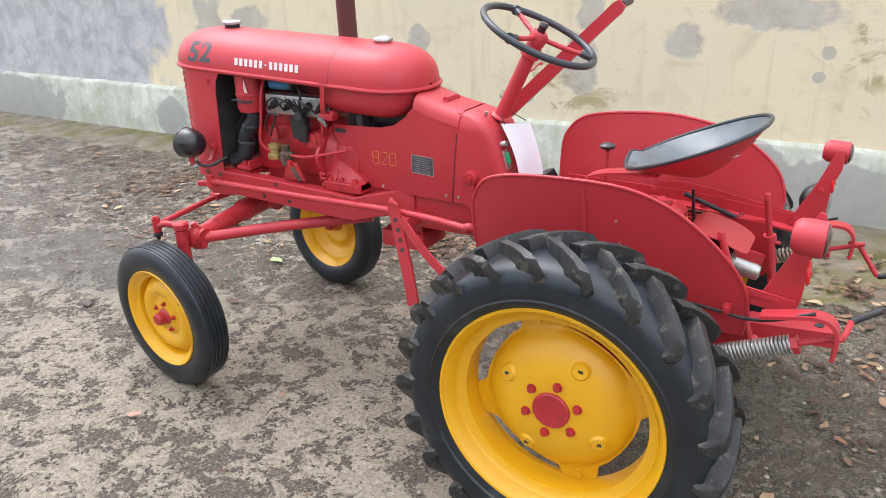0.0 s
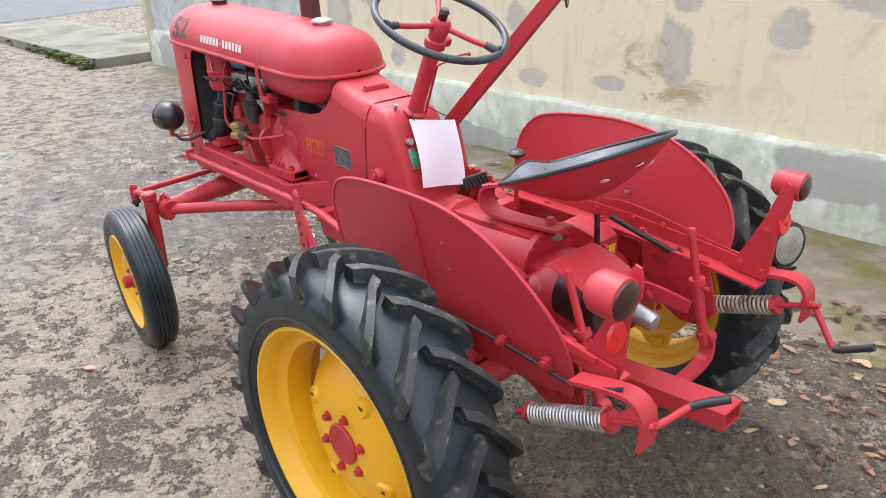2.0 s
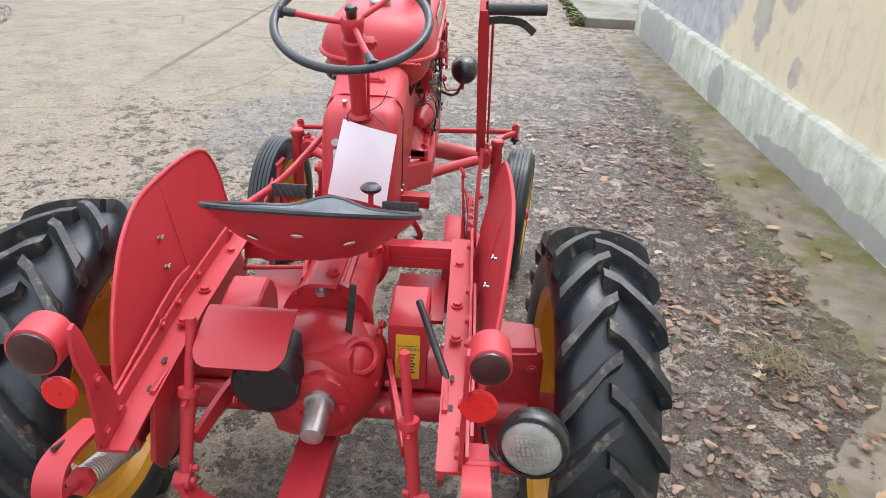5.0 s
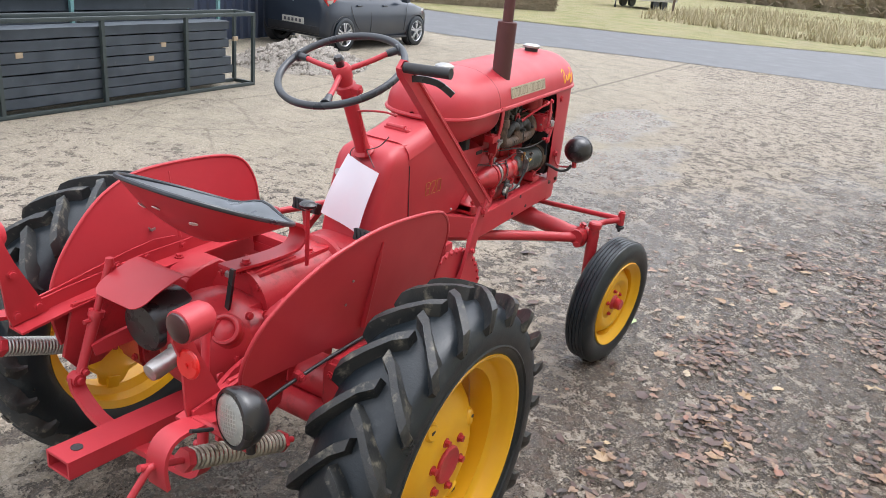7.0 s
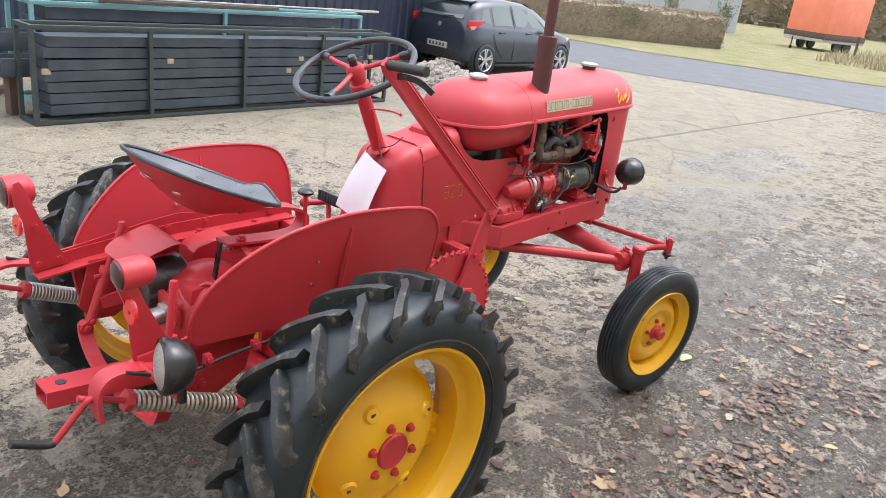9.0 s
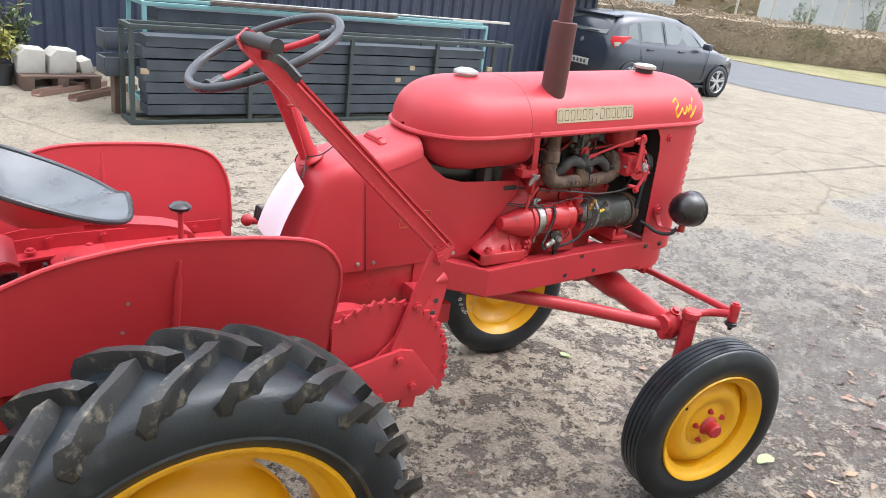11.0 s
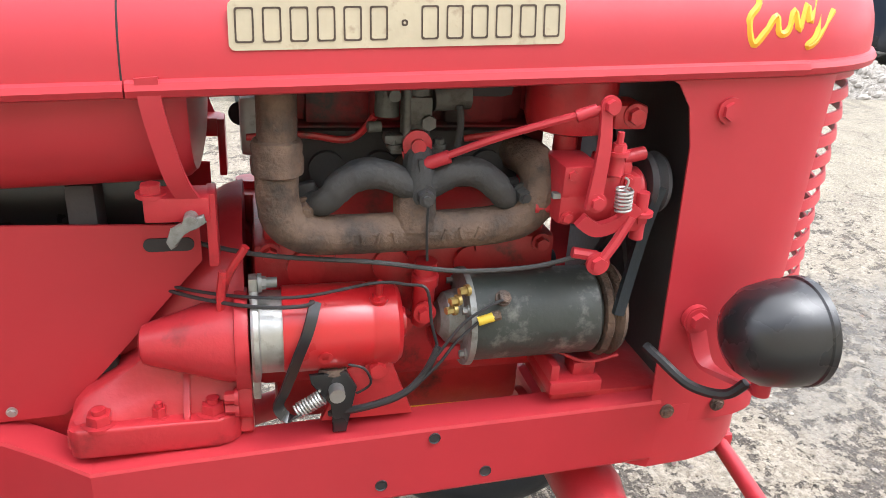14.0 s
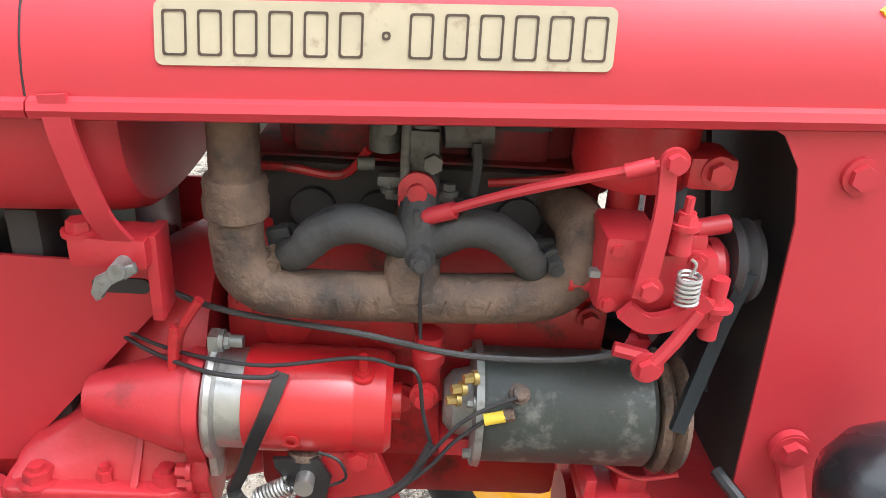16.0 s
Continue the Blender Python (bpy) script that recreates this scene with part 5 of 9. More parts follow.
def make_rear_frame():
    for s in (1, -1):
        bm = B()
        # angle iron along the mudguard
        pts = [(-0.36, 0.772), (0.10, 0.762), (0.40, 0.734), (0.548, 0.715)]
        rows = []
        for x, z in pts:
            yo = 0.350
            rows.append([(x, s * (yo - 0.06), z), (x, s * (yo - 0.06), z + 0.007), (x, s * (yo - 0.007), z + 0.007), (x, s * (yo - 0.007), z + 0.045), (x, s * yo, z + 0.045), (x, s * yo, z)])
        loft(bm, rows, ring=True, ends=True)
        rail = part("angle_rail", bm, RED, T)
        bolts("rail_bolt", RED, rail, [((x, s * 0.342, 0.795), (0, -s, 0), 0.010, 0.008) for x in (-0.28, -0.02, 0.12, 0.22)])
        bolts("rail_bolt", RED, rail, [((x, s * 0.315, 0.775), (0, 0, 1), 0.011, 0.009) for x in (-0.2, 0.02, 0.17)])
        for x in (0.30, 0.385, 0.45):
            bm = B()
            plate(bm, round_rect(0.018, 0.009, 0.003), (x, s * 0.312, 0.7565 - (x - 0.30) * 0.16), (1, 0, -0.16), (0, 1, 0), 0.002)
            part("rail_slot", bm, SOOT, rail)
        bm = B()
        plate(bm, [(-0.05, 0.80), (0.0, 0.83), (0.08, 0.838), (0.18, 0.826), (0.40, 0.785), (0.50, 0.77), (0.50, 0.755), (-0.05, 0.78)], (0, s * 0.355, 0), (1, 0, 0), (0, 0, 1), 0.006)
        part("guard_stay", bm, RED, rail)
        # lamp bracket: tapered upright
        bm = B()
        plate(bm, [(0.447, 0.738), (0.548, 0.725), (0.558, 0.76), (0.566, 0.89), (0.588, 0.945), (0.590, 0.98), (0.584, 1.008), (0.57, 1.013), (0.556, 0.99), (0.524, 0.90), (0.466, 0.78)], (0, s * 0.336, 0), (1, 0, 0), (0, 0, 1), 0.008, 0.001)
        br = part("lamp_bracket", bm, RED, T)
        bolts("bracket_bolt", RED, br, [((x, s * 0.332, z), (0, -s, 0), 0.010, 0.008) for x, z in ((0.475, 0.76), (0.535, 0.752), (0.535, 0.87))])
        tl = new("tail_lamp")
        tl.parent = T
        bm = B()
        o = (0.540, s * 0.372, 0.998) if s > 0 else (0.534, s * 0.402, 0.966)
        R = 0.037 if s > 0 else 0.048
        lathe(bm, [(0.0, -0.02), (R * 0.7, -0.018), (R * 0.96, -0.004), (R, 0.01), (R, 0.058), (R * 0.9, 0.06)], o, (1, 0, -0.05), 32)
        part("lamp_body", bm, RED, tl)
        bm = B()
        lathe(bm, [(R * 0.9, 0.058), (R * 0.86, 0.064), (R * 0.5, 0.070), (0, 0.071)], o, (1, 0, -0.05), 32)
        part("lamp_lens", bm, SMOKE, tl)
        bm = B()
        lathe(bm, [(0, -0.002), (0.033, -0.002), (0.034, 0.002), (0.03, 0.006), (0, 0.006)], (0.566, s * (0.36 if s > 0 else 0.385), 0.892 if s > 0 else 0.863), (1, 0, 0.05), 32)
        bolt(bm, (0.573, s * (0.36 if s > 0 else 0.385), 0.892 if s > 0 else 0.863), (1, 0, 0), 0.004, 0.003)
        part("reflector", bm, RED_BRIGHT, T, "round red reflector")
        q = 0.365 if s > 0 else 0.388
        # bent spring hanger at the rail's end
        bm = B()
        bar(bm, [(0.47, s * q, 0.722), (0.54, s * q, 0.738), (0.60, s * q, 0.748), (0.635, s * q, 0.742), (0.655, s * q, 0.718), (0.66, s * q, 0.68), (0.655, s * q, 0.637)], [0.05, 0.058], 0.010, (0, 1, 0), 6)
        part("spring_hanger", bm, RED, T)
        sp = new("lift_spring")
        sp.parent = T
        p0, p1 = (Vector((0.30, 0.374, 0.551)), Vector((0.572, 0.358, 0.652))) if s > 0 else (Vector((0.348, -0.388, 0.568)), Vector((0.555, -0.383, 0.650)))
        bm = B()
        coil(bm, p0, p1, 0.023, 0.0045, 22)
        part("coil", bm, SPRING if s > 0 else STEEL, sp, "weathered coil spring" if s > 0 else "zinc coil spring")
        bm = B()
        cyl(bm, p1, p1 + (p1 - p0).normalized() * 0.018, 0.028, n=6)
        cyl(bm, p0 - (p1 - p0).normalized() * 0.012, p0, 0.028, n=6)
        cyl(bm, p0 - (p1 - p0).normalized() * 0.05, p1 + (p1 - p0).normalized() * 0.13, 0.008)
        part("spring_rod", bm, RED, sp)
        cr = new("crank")
        cr.parent = T
        bm = B()
        if s > 0:
            pts = [(0.645, 0.362, 0.688), (0.672, 0.359, 0.690), (0.69, 0.356, 0.672), (0.738, 0.345, 0.606), (0.748, 0.343, 0.594)]
            grip = [(0.748, 0.343, 0.594), (0.77, 0.344, 0.598), (0.84, 0.348, 0.633)]
        else:
            pts = [(0.645, -0.39, 0.69), (0.666, -0.385, 0.692), (0.676, -0.35, 0.693), (0.686, -0.275, 0.695)]
            grip = [(0.686, -0.275, 0.695), (0.70, -0.262, 0.702), (0.752, -0.232, 0.726)]
        sweep(bm, pts, 0.0085, 10)
        part("crank_arm", bm, RED, cr)
        bm = B()
        sweep(bm, grip, 0.010, 10)
        part("crank_grip", bm, DARK, cr)
        # vertical lift link
        lk = new("lift_link")
        lk.parent = T
        top = Vector((0.386, 0.214, 0.862)) if s > 0 else Vector((0.322, -0.234, 0.872))
        low = Vector((0.44, 0.25, 0.52)) if s > 0 else Vector((0.44, -0.238, 0.545))
        bm = B()
        cyl(bm, top, top.lerp(low, 0.55), 0.0105, n=14)
        lathe(bm, [(0, 0.012), (0.010, 0.012), (0.012, 0.004), (0.013, -0.01)], top, (0, 0, 1), 12)
        part("screw", bm, RED, lk)
        bm = B()
        cyl(bm, top.lerp(low, 0.42), low, 0.0165, 0.013, 16)
        cyl(bm, top.lerp(low, 0.40), top.lerp(low, 0.45), 0.022, n=16)
        bolt(bm, tuple(top.lerp(low, 0.47) + Vector((0.014, 0, 0))), (1, 0, 0), 0.007, 0.02)
        bolt(bm, tuple(top.lerp(low, 0.9) + Vector((0.0, -s * 0.014, 0))), (0, -s, 0), 0.009, 0.012)
        part("sleeve", bm, RED, lk)
        # lift arm back to the axle
        bm = B()
        bar(bm, [(0.14, s * 0.16, 0.655), (0.28, s * 0.19, 0.66), (0.40, s * 0.22, 0.635)], [0.06, 0.036], 0.012, (0, 0, 1))
        for x in (0.2, 0.30):
            bolt(bm, (x, s * 0.165, 0.66), (0, -s, 0), 0.008)
        part("lift_arm", bm, RED, T)
        # bracket below the rail
        bm = B()
        plate(bm, [(0.18, 0.75), (0.40, 0.75), (0.44, 0.60), (0.40, 0.545), (0.33, 0.54), (0.22, 0.60)], (0, s * 0.30, 0), (1, 0, 0), (0, 0, 1), 0.012, 0.002)
        bolt(bm, (0.36, s * 0.308, 0.60), (0, s, 0), 0.012, 0.014)
        part("link_plate", bm, RED_OLD, T)
    # swinging drawbar frame
    bm = B()
    bar(bm, [(0.44, 0.262, 0.550), (0.445, 0.262, 0.51), (0.45, 0.235, 0.478), (0.455, 0.14, 0.470), (0.458, 0.0, 0.468), (0.455, -0.12, 0.478), (0.45, -0.185, 0.498), (0.446, -0.232, 0.53), (0.444, -0.240, 0.565)], 0.042, 0.014, (1, 0, 0.15), 6)
    for y, z in ((0.262, 0.54), (-0.240, 0.556)):
        cyl(bm, (0.444, y - 0.016, z), (0.444, y + 0.016, z), 0.019, n=18)
        bolt(bm, (0.444, y + 0.016, z), (0, 1, 0), 0.011, 0.010)
    part("swing_frame", bm, RED, T)
    bm = B()
    rows = []
    for x, z in ((-0.25, 0.455), (0.05, 0.47), (0.66, 0.515)):
        rows.append([(x, -0.043, z - 0.024), (x, -0.043, z + 0.024), (x, 0.043, z + 0.024), (x, 0.043, z - 0.024), (x, 0.036, z - 0.024), (x, 0.036, z + 0.017), (x, -0.036, z + 0.017), (x, -0.036, z - 0.024)])
    loft(bm, rows, ring=True, ends=True)
    box(bm, (0.30, 0, 0.465), (0.72, 0.084, 0.007), (0, -4.2, 0))
    db = part("drawbar", bm, RED, T)
    bm = B()
    lathe(bm, [(0, 0), (0.0135, 0), (0.0145, 0.001), (0.0145, -0.004)], (0.608, 0, 0.5362), (-0.073, 0, 1), 24)
    part("pin_hole", bm, SOOT, db)
    # round work lamp on the right bracket
    lamp = new("work_lamp")
    lamp.parent = T
    d = Vector((0.96, -0.26, 0.08)).normalized()
    c = Vector((0.558, 0.461, 0.791)) - d * 0.028
    bm = B()
    lathe(bm, [(0, -0.062), (0.026, -0.060), (0.050, -0.046), (0.064, -0.022), (0.0685, 0.0), (0.0685, 0.013), (0.065, 0.019), (0.057, 0.021)], c, d, 40)
    cyl(bm, c - d * 0.03 + Vector((0, 0, -0.055)), c - d * 0.03 + Vector((0, 0, -0.10)), 0.012)
    part("lamp_shell", bm, BLACK, lamp)
    bm = B()
    lathe(bm, [(0.057, 0.018), (0.048, 0.024), (0.030, 0.028), (0, 0.030)], c, d, 40)
    part("lens", bm, LENS, lamp, "frosted ribbed glass lens")
    tm = Matrix.Translation(c) @ turn_to(d)
    for i in range(-6, 7):
        q = i * 0.0090
        ln = math.sqrt(max(0.055 ** 2 - q * q, 0))
        for horizontal in (0, 1):
            bm = B()
            pts = []
            for j in range(-4, 5):
                a, b = q, ln * j / 4
                rr = min(math.hypot(a, b) / 0.057, 1)
                zz = 0.0300 - 0.012 * rr ** 2.2
                pts.append(tm @ Vector((a, b, zz) if horizontal else (b, a, zz)))
            sweep(bm, pts, 0.0015, 5, 0)
            part("lens_rib", bm, STEEL, lamp)
    bm = B()
    sweep(bm, [(0.545, 0.345, 0.74), (0.54, 0.40, 0.735), tuple(c - d * 0.03 + Vector((0, 0, -0.095)))], 0.010, 8)
    part("lamp_arm", bm, RED, lamp)
    # floor plates and pedals
    for s in (1, -1):
        bm = B()
        box(bm, (-0.22, s * 0.21, 0.655), (0.26, 0.14, 0.012), bev=0.002)
        part("footplate", bm, RED_OLD, T)
        bm = B()
        box(bm, (-0.33, s * 0.20, 0.752), (0.05, 0.24, 0.04), bev=0.004)
        box(bm, (-0.305, s * 0.20, 0.722), (0.004, 0.22, 0.035))
        part("cross_angle", bm, RED, T)
        ped = new("pedal")
        ped.parent = T
        bm = B()
        pc = Vector((-0.455, -0.205, 0.862)) if s < 0 else Vector((-0.37, 0.135, 0.86))
        sweep(bm, [(-0.46, s * 0.15, 0.66), (-0.45, s * 0.19, 0.74), tuple(pc + Vector((-0.01, s * 0.02, -0.02)))], 0.009, 8)
        part("pedal_arm", bm, RED, ped)
        bm = B()
        box(bm, tuple(pc), (0.036, 0.105, 0.04), (0, -20, 0), 0.006)
        pad = part("pedal_pad", bm, DARK, ped, "ribbed black rubber pad")
        for i in range(6):
            part("rib", box(B(), tuple(pc + Vector((0.018, -0.042 + 0.017 * i, 0.006))), (0.008, 0.006, 0.038), (25, -20, 0)), DARK, pad)
    for pts in ([(-0.35, -0.13, 0.67), (-0.35, -0.13, 0.78)], [(-0.25, -0.30, 0.70), (-0.25, -0.05, 0.72)], [(-0.12, -0.10, 0.745), (-0.25, -0.11, 0.76), (-0.40, -0.14, 0.74)]):
        part("brake_rod", sweep(B(), pts, 0.007, 8), RED_OLD, T)


make_bonnet()
make_tank()
make_nose()
make_frame()
make_cowl()
make_steering()
make_hand_lever()
make_gearbox()
make_fenders()
make_seat()
make_rear_frame()


# ---- wheels and front axle ----
def make_rear_wheel(s):
    """Right (s = 1) or left wheel, hub at the axle height."""
    zc, yc = 0.461, 0.652
    wheel = new("rear_wheel")
    wheel.parent = T
    ax = (0, s, 0)
    o = (0, s * yc, zc)
    bm = B()
    prof = [(0.318, -0.085), (0.33, -0.10), (0.36, -0.112), (0.40, -0.115), (0.43, -0.105), (0.448, -0.08), (0.455, -0.04), (0.457, 0), (0.455, 0.04), (0.448, 0.08), (0.43, 0.105), (0.40, 0.115), (0.36, 0.112), (0.33, 0.10), (0.318, 0.085)]
    lathe(bm, prof, o, ax, 96)
    lathe(bm, [(0.352, 0.109), (0.356, 0.115), (0.362, 0.1115)], o, ax, 96)
    flatten(bm)
    tyre = part("tyre", bm, RUBBER, wheel, "black tractor tyre with a dusty sidewall")
    n = 21
    for i in range(n):
        for h in (1, -1):
            bm = B()
            phi0 = 2 * math.pi * (i + (0.5 if h > 0 else 0.0)) / n
            rows = []
            for k, (y, r, half) in enumerate(((-0.012, 0.491, 0.036), (0.02, 0.493, 0.036), (0.06, 0.491, 0.037), (0.095, 0.485, 0.039), (0.113, 0.476, 0.040), (0.121, 0.452, 0.036), (0.119, 0.420, 0.020))):
                lead = 0.30 * (1 - max(y, 0) / 0.12) ** 1.0
                lead += -0.02 * (k > 4)
                base = 0.44 if k < 4 else (0.42 if k < 6 else 0.405)
                yb = y if k < 4 else (0.098 if k < 6 else 0.108)
                sec = []
                mid_r, mid_y = base + 0.35 * (r - base), yb + 0.5 * (y - yb)
                for da, rr, yy in ((-half * 1.75, base, yb), (-half * 1.12, mid_r, mid_y), (-half * 0.90, r - 0.004, y), (-half * 0.78, r, y), (half * 0.78, r, y), (half * 0.90, r - 0.004, y), (half * 1.12, mid_r, mid_y), (half * 1.75, base, yb)):
                    a = phi0 + lead + da
                    sec.append((rr * math.cos(a), s * (yc + h * yy), zc + rr * math.sin(a)))
                rows.append(sec)
            loft(bm, rows, ring=True, ends=True)
            flatten(bm)
            part("tread_lug", bm, LUG, tyre)
    bm = B()
    rim = [(0.322, 0.080), (0.331, 0.088), (0.333, 0.098), (0.329, 0.104), (0.322, 0.102), (0.316, 0.092), (0.306, 0.082), (0.302, 0.06), (0.296, 0.052), (0.272, 0.044), (0.268, 0.0), (0.270, -0.03), (0.296, -0.05), (0.305, -0.085), (0.328, -0.10), (0.33, -0.09), (0.312, -0.07), (0.302, -0.04), (0.278, -0.02), (0.276, 0.036), (0.30, 0.046), (0.31, 0.07)]
    lathe(bm, rim, o, ax, 96, True)
    part("rim", bm, YELLOW, wheel)
    # dished disc with lobes bolted to the rim
    bm = B()
    lobes = 4
    rows = []
    steps = 144
    def lobe_r(a):
        q = abs((a - 0.28 + math.pi / 4) % (math.pi / 2) - math.pi / 4)
        f = min(max((0.30 - q) / 0.14, 0.0), 1.0)
        return 0.230 + 0.034 * f * f * (3 - 2 * f) + 0.006 * math.cos(4 * (a - 0.28))
    for f, yy in ((0.0, 0.05), (0.2, 0.052), (0.40, 0.052), (0.50, 0.049), (0.62, 0.040), (0.74, 0.025), (0.84, 0.006), (0.90, -0.010), (0.93, -0.016), (1.0, -0.018)):
        ring = []
        for i in range(steps):
            a = 2 * math.pi * i / steps
            r = (0.218 * f / 0.9) if f <= 0.9 else 0.218 + (lobe_r(a) - 0.218) * (f - 0.9) / 0.1
            r = max(r, 0.002)
            extra = 0.0
            ring.append((r * math.cos(a), s * (yc + yy), zc + r * math.sin(a)))
        rows.append(ring)
    loft(bm, rows, ring=True)
    thicken(bm, 0.006)
    disc = part("wheel_disc", bm, YELLOW, wheel)
    for k in range(lobes):
        a = 2 * math.pi * k / lobes + 0.28
        bm = B()
        bolt(bm, (0.247 * math.cos(a), s * (yc - 0.015), zc + 0.247 * math.sin(a)), ax, 0.010, 0.010)
        box(bm, (0.262 * math.cos(a), s * (yc - 0.03), zc + 0.262 * math.sin(a)), (0.05, 0.012, 0.05), (0, -math.degrees(a), 0), 0.003)
        part("rim_lug", bm, YELLOW, disc)
        a2 = a + math.pi / lobes
        bm = B()
        lathe(bm, [(0.0, 0.006), (0.020, 0.006), (0.028, -0.004)], (0.156 * math.cos(a2), s * (yc + 0.039), zc + 0.156 * math.sin(a2)), (0.35 * math.cos(a2), s, 0.35 * math.sin(a2)), 20)
        part("boss", bm, YELLOW, disc)
        bm = B()
        d = Vector((0.35 * math.cos(a2), s, 0.35 * math.sin(a2))).normalized()
        box(bm, tuple(Vector((0.156 * math.cos(a2), s * (yc + 0.039), zc + 0.156 * math.sin(a2))) + d * 0.0065), (0.015, 0.0016, 0.009), (0, 0, 0))
        part("boss_slot", bm, SOOT, disc)
    bm = B()
    lathe(bm, [(0.055, 0.048), (0.055, 0.058), (0.051, 0.062), (0.046, 0.0615), (0.03, 0.059), (0, 0.058)], o, ax, 40)
    part("hub_cap", bm, RED_OLD, disc, "red painted hub cap")
    for k in range(6):
        a = radians(60 * k + 18)
        bm = B()
        bolt(bm, (0.080 * math.cos(a), s * (yc + 0.053), zc + 0.080 * math.sin(a)), ax, 0.0105, 0.013)
        part("wheel_bolt", bm, RED_OLD, disc)


def flatten(bm):
    for v in bm.verts:
        if v.co.z < 0.0:
            v.co.z = -0.001


def make_front_wheel(s, hub, steer):
    wheel = new("front_wheel")
    wheel.parent = T
    zc = hub[2]
    R = Matrix.Translation(hub) @ Matrix.Rotation(radians(steer), 4, "Z") @ Matrix.Rotation(radians(-s * 2), 4, "X")

    def put(bm):
        bmesh.ops.transform(bm, matrix=R, verts=bm.verts[:])
        flatten(bm)
        return bm
    ax = (0, s, 0)
    bm = B()
    prof = [(0.198, -0.045), (0.21, -0.056), (0.24, -0.064), (0.268, -0.064), (0.285, -0.056), (0.297, -0.048)]
    for y in (-0.034, -0.018, 0.0, 0.018, 0.034):
        prof += [(0.3035, y - 0.007), (0.304, y + 0.006), (0.3005, y + 0.0072), (0.3005, y + 0.0085)]
    prof += [(0.297, 0.048), (0.285, 0.056), (0.268, 0.064), (0.24, 0.064), (0.21, 0.056), (0.198, 0.045)]
    o = (0, -s * 0.035, 0)
    lathe(bm, prof, o, ax, 80)
    part("tyre", put(bm), RUBBER, wheel, "ribbed black front tyre")
    bm = B()
    lathe(bm, [(0.197, 0.042), (0.205, 0.046), (0.209, 0.056), (0.206, 0.061), (0.199, 0.058), (0.192, 0.046), (0.182, 0.036), (0.172, 0.03), (0.168, 0.0), (0.18, -0.03), (0.205, -0.055), (0.205, -0.045), (0.186, -0.025), (0.18, 0.02), (0.19, 0.036)], o, ax, 72, True)
    part("rim", put(bm), YELLOW, wheel)
    bm = B()
    lathe(bm, [(0.03, 0.030), (0.055, 0.030), (0.068, 0.022), (0.085, 0.020), (0.105, 0.034), (0.122, 0.038), (0.14, 0.030), (0.158, 0.010), (0.170, -0.002), (0.178, -0.004)], o, ax, 72)
    thicken(bm, 0.004)
    disc = part("wheel_disc", put(bm), YELLOW, wheel)
    bm = B()
    lathe(bm, [(0.036, 0.030), (0.032, 0.038), (0.026, 0.042), (0.026, 0.066), (0.021, 0.072), (0, 0.072)], o, ax, 28)
    part("hub", put(bm), RED_OLD, wheel)
    for k in range(5):
        a = radians(72 * k + 10)
        bm = B()
        bolt(bm, (0.058 * math.cos(a), -s * 0.035 + s * 0.030, 0.058 * math.sin(a)), ax, 0.0075, 0.011)
        part("wheel_nut", put(bm), RED_OLD, wheel)
    bm = B()
    cyl(bm, (0.14, -s * 0.03, 0.10), (0.14, s * 0.01, 0.10), 0.006)
    part("valve", put(bm), DARK, wheel)


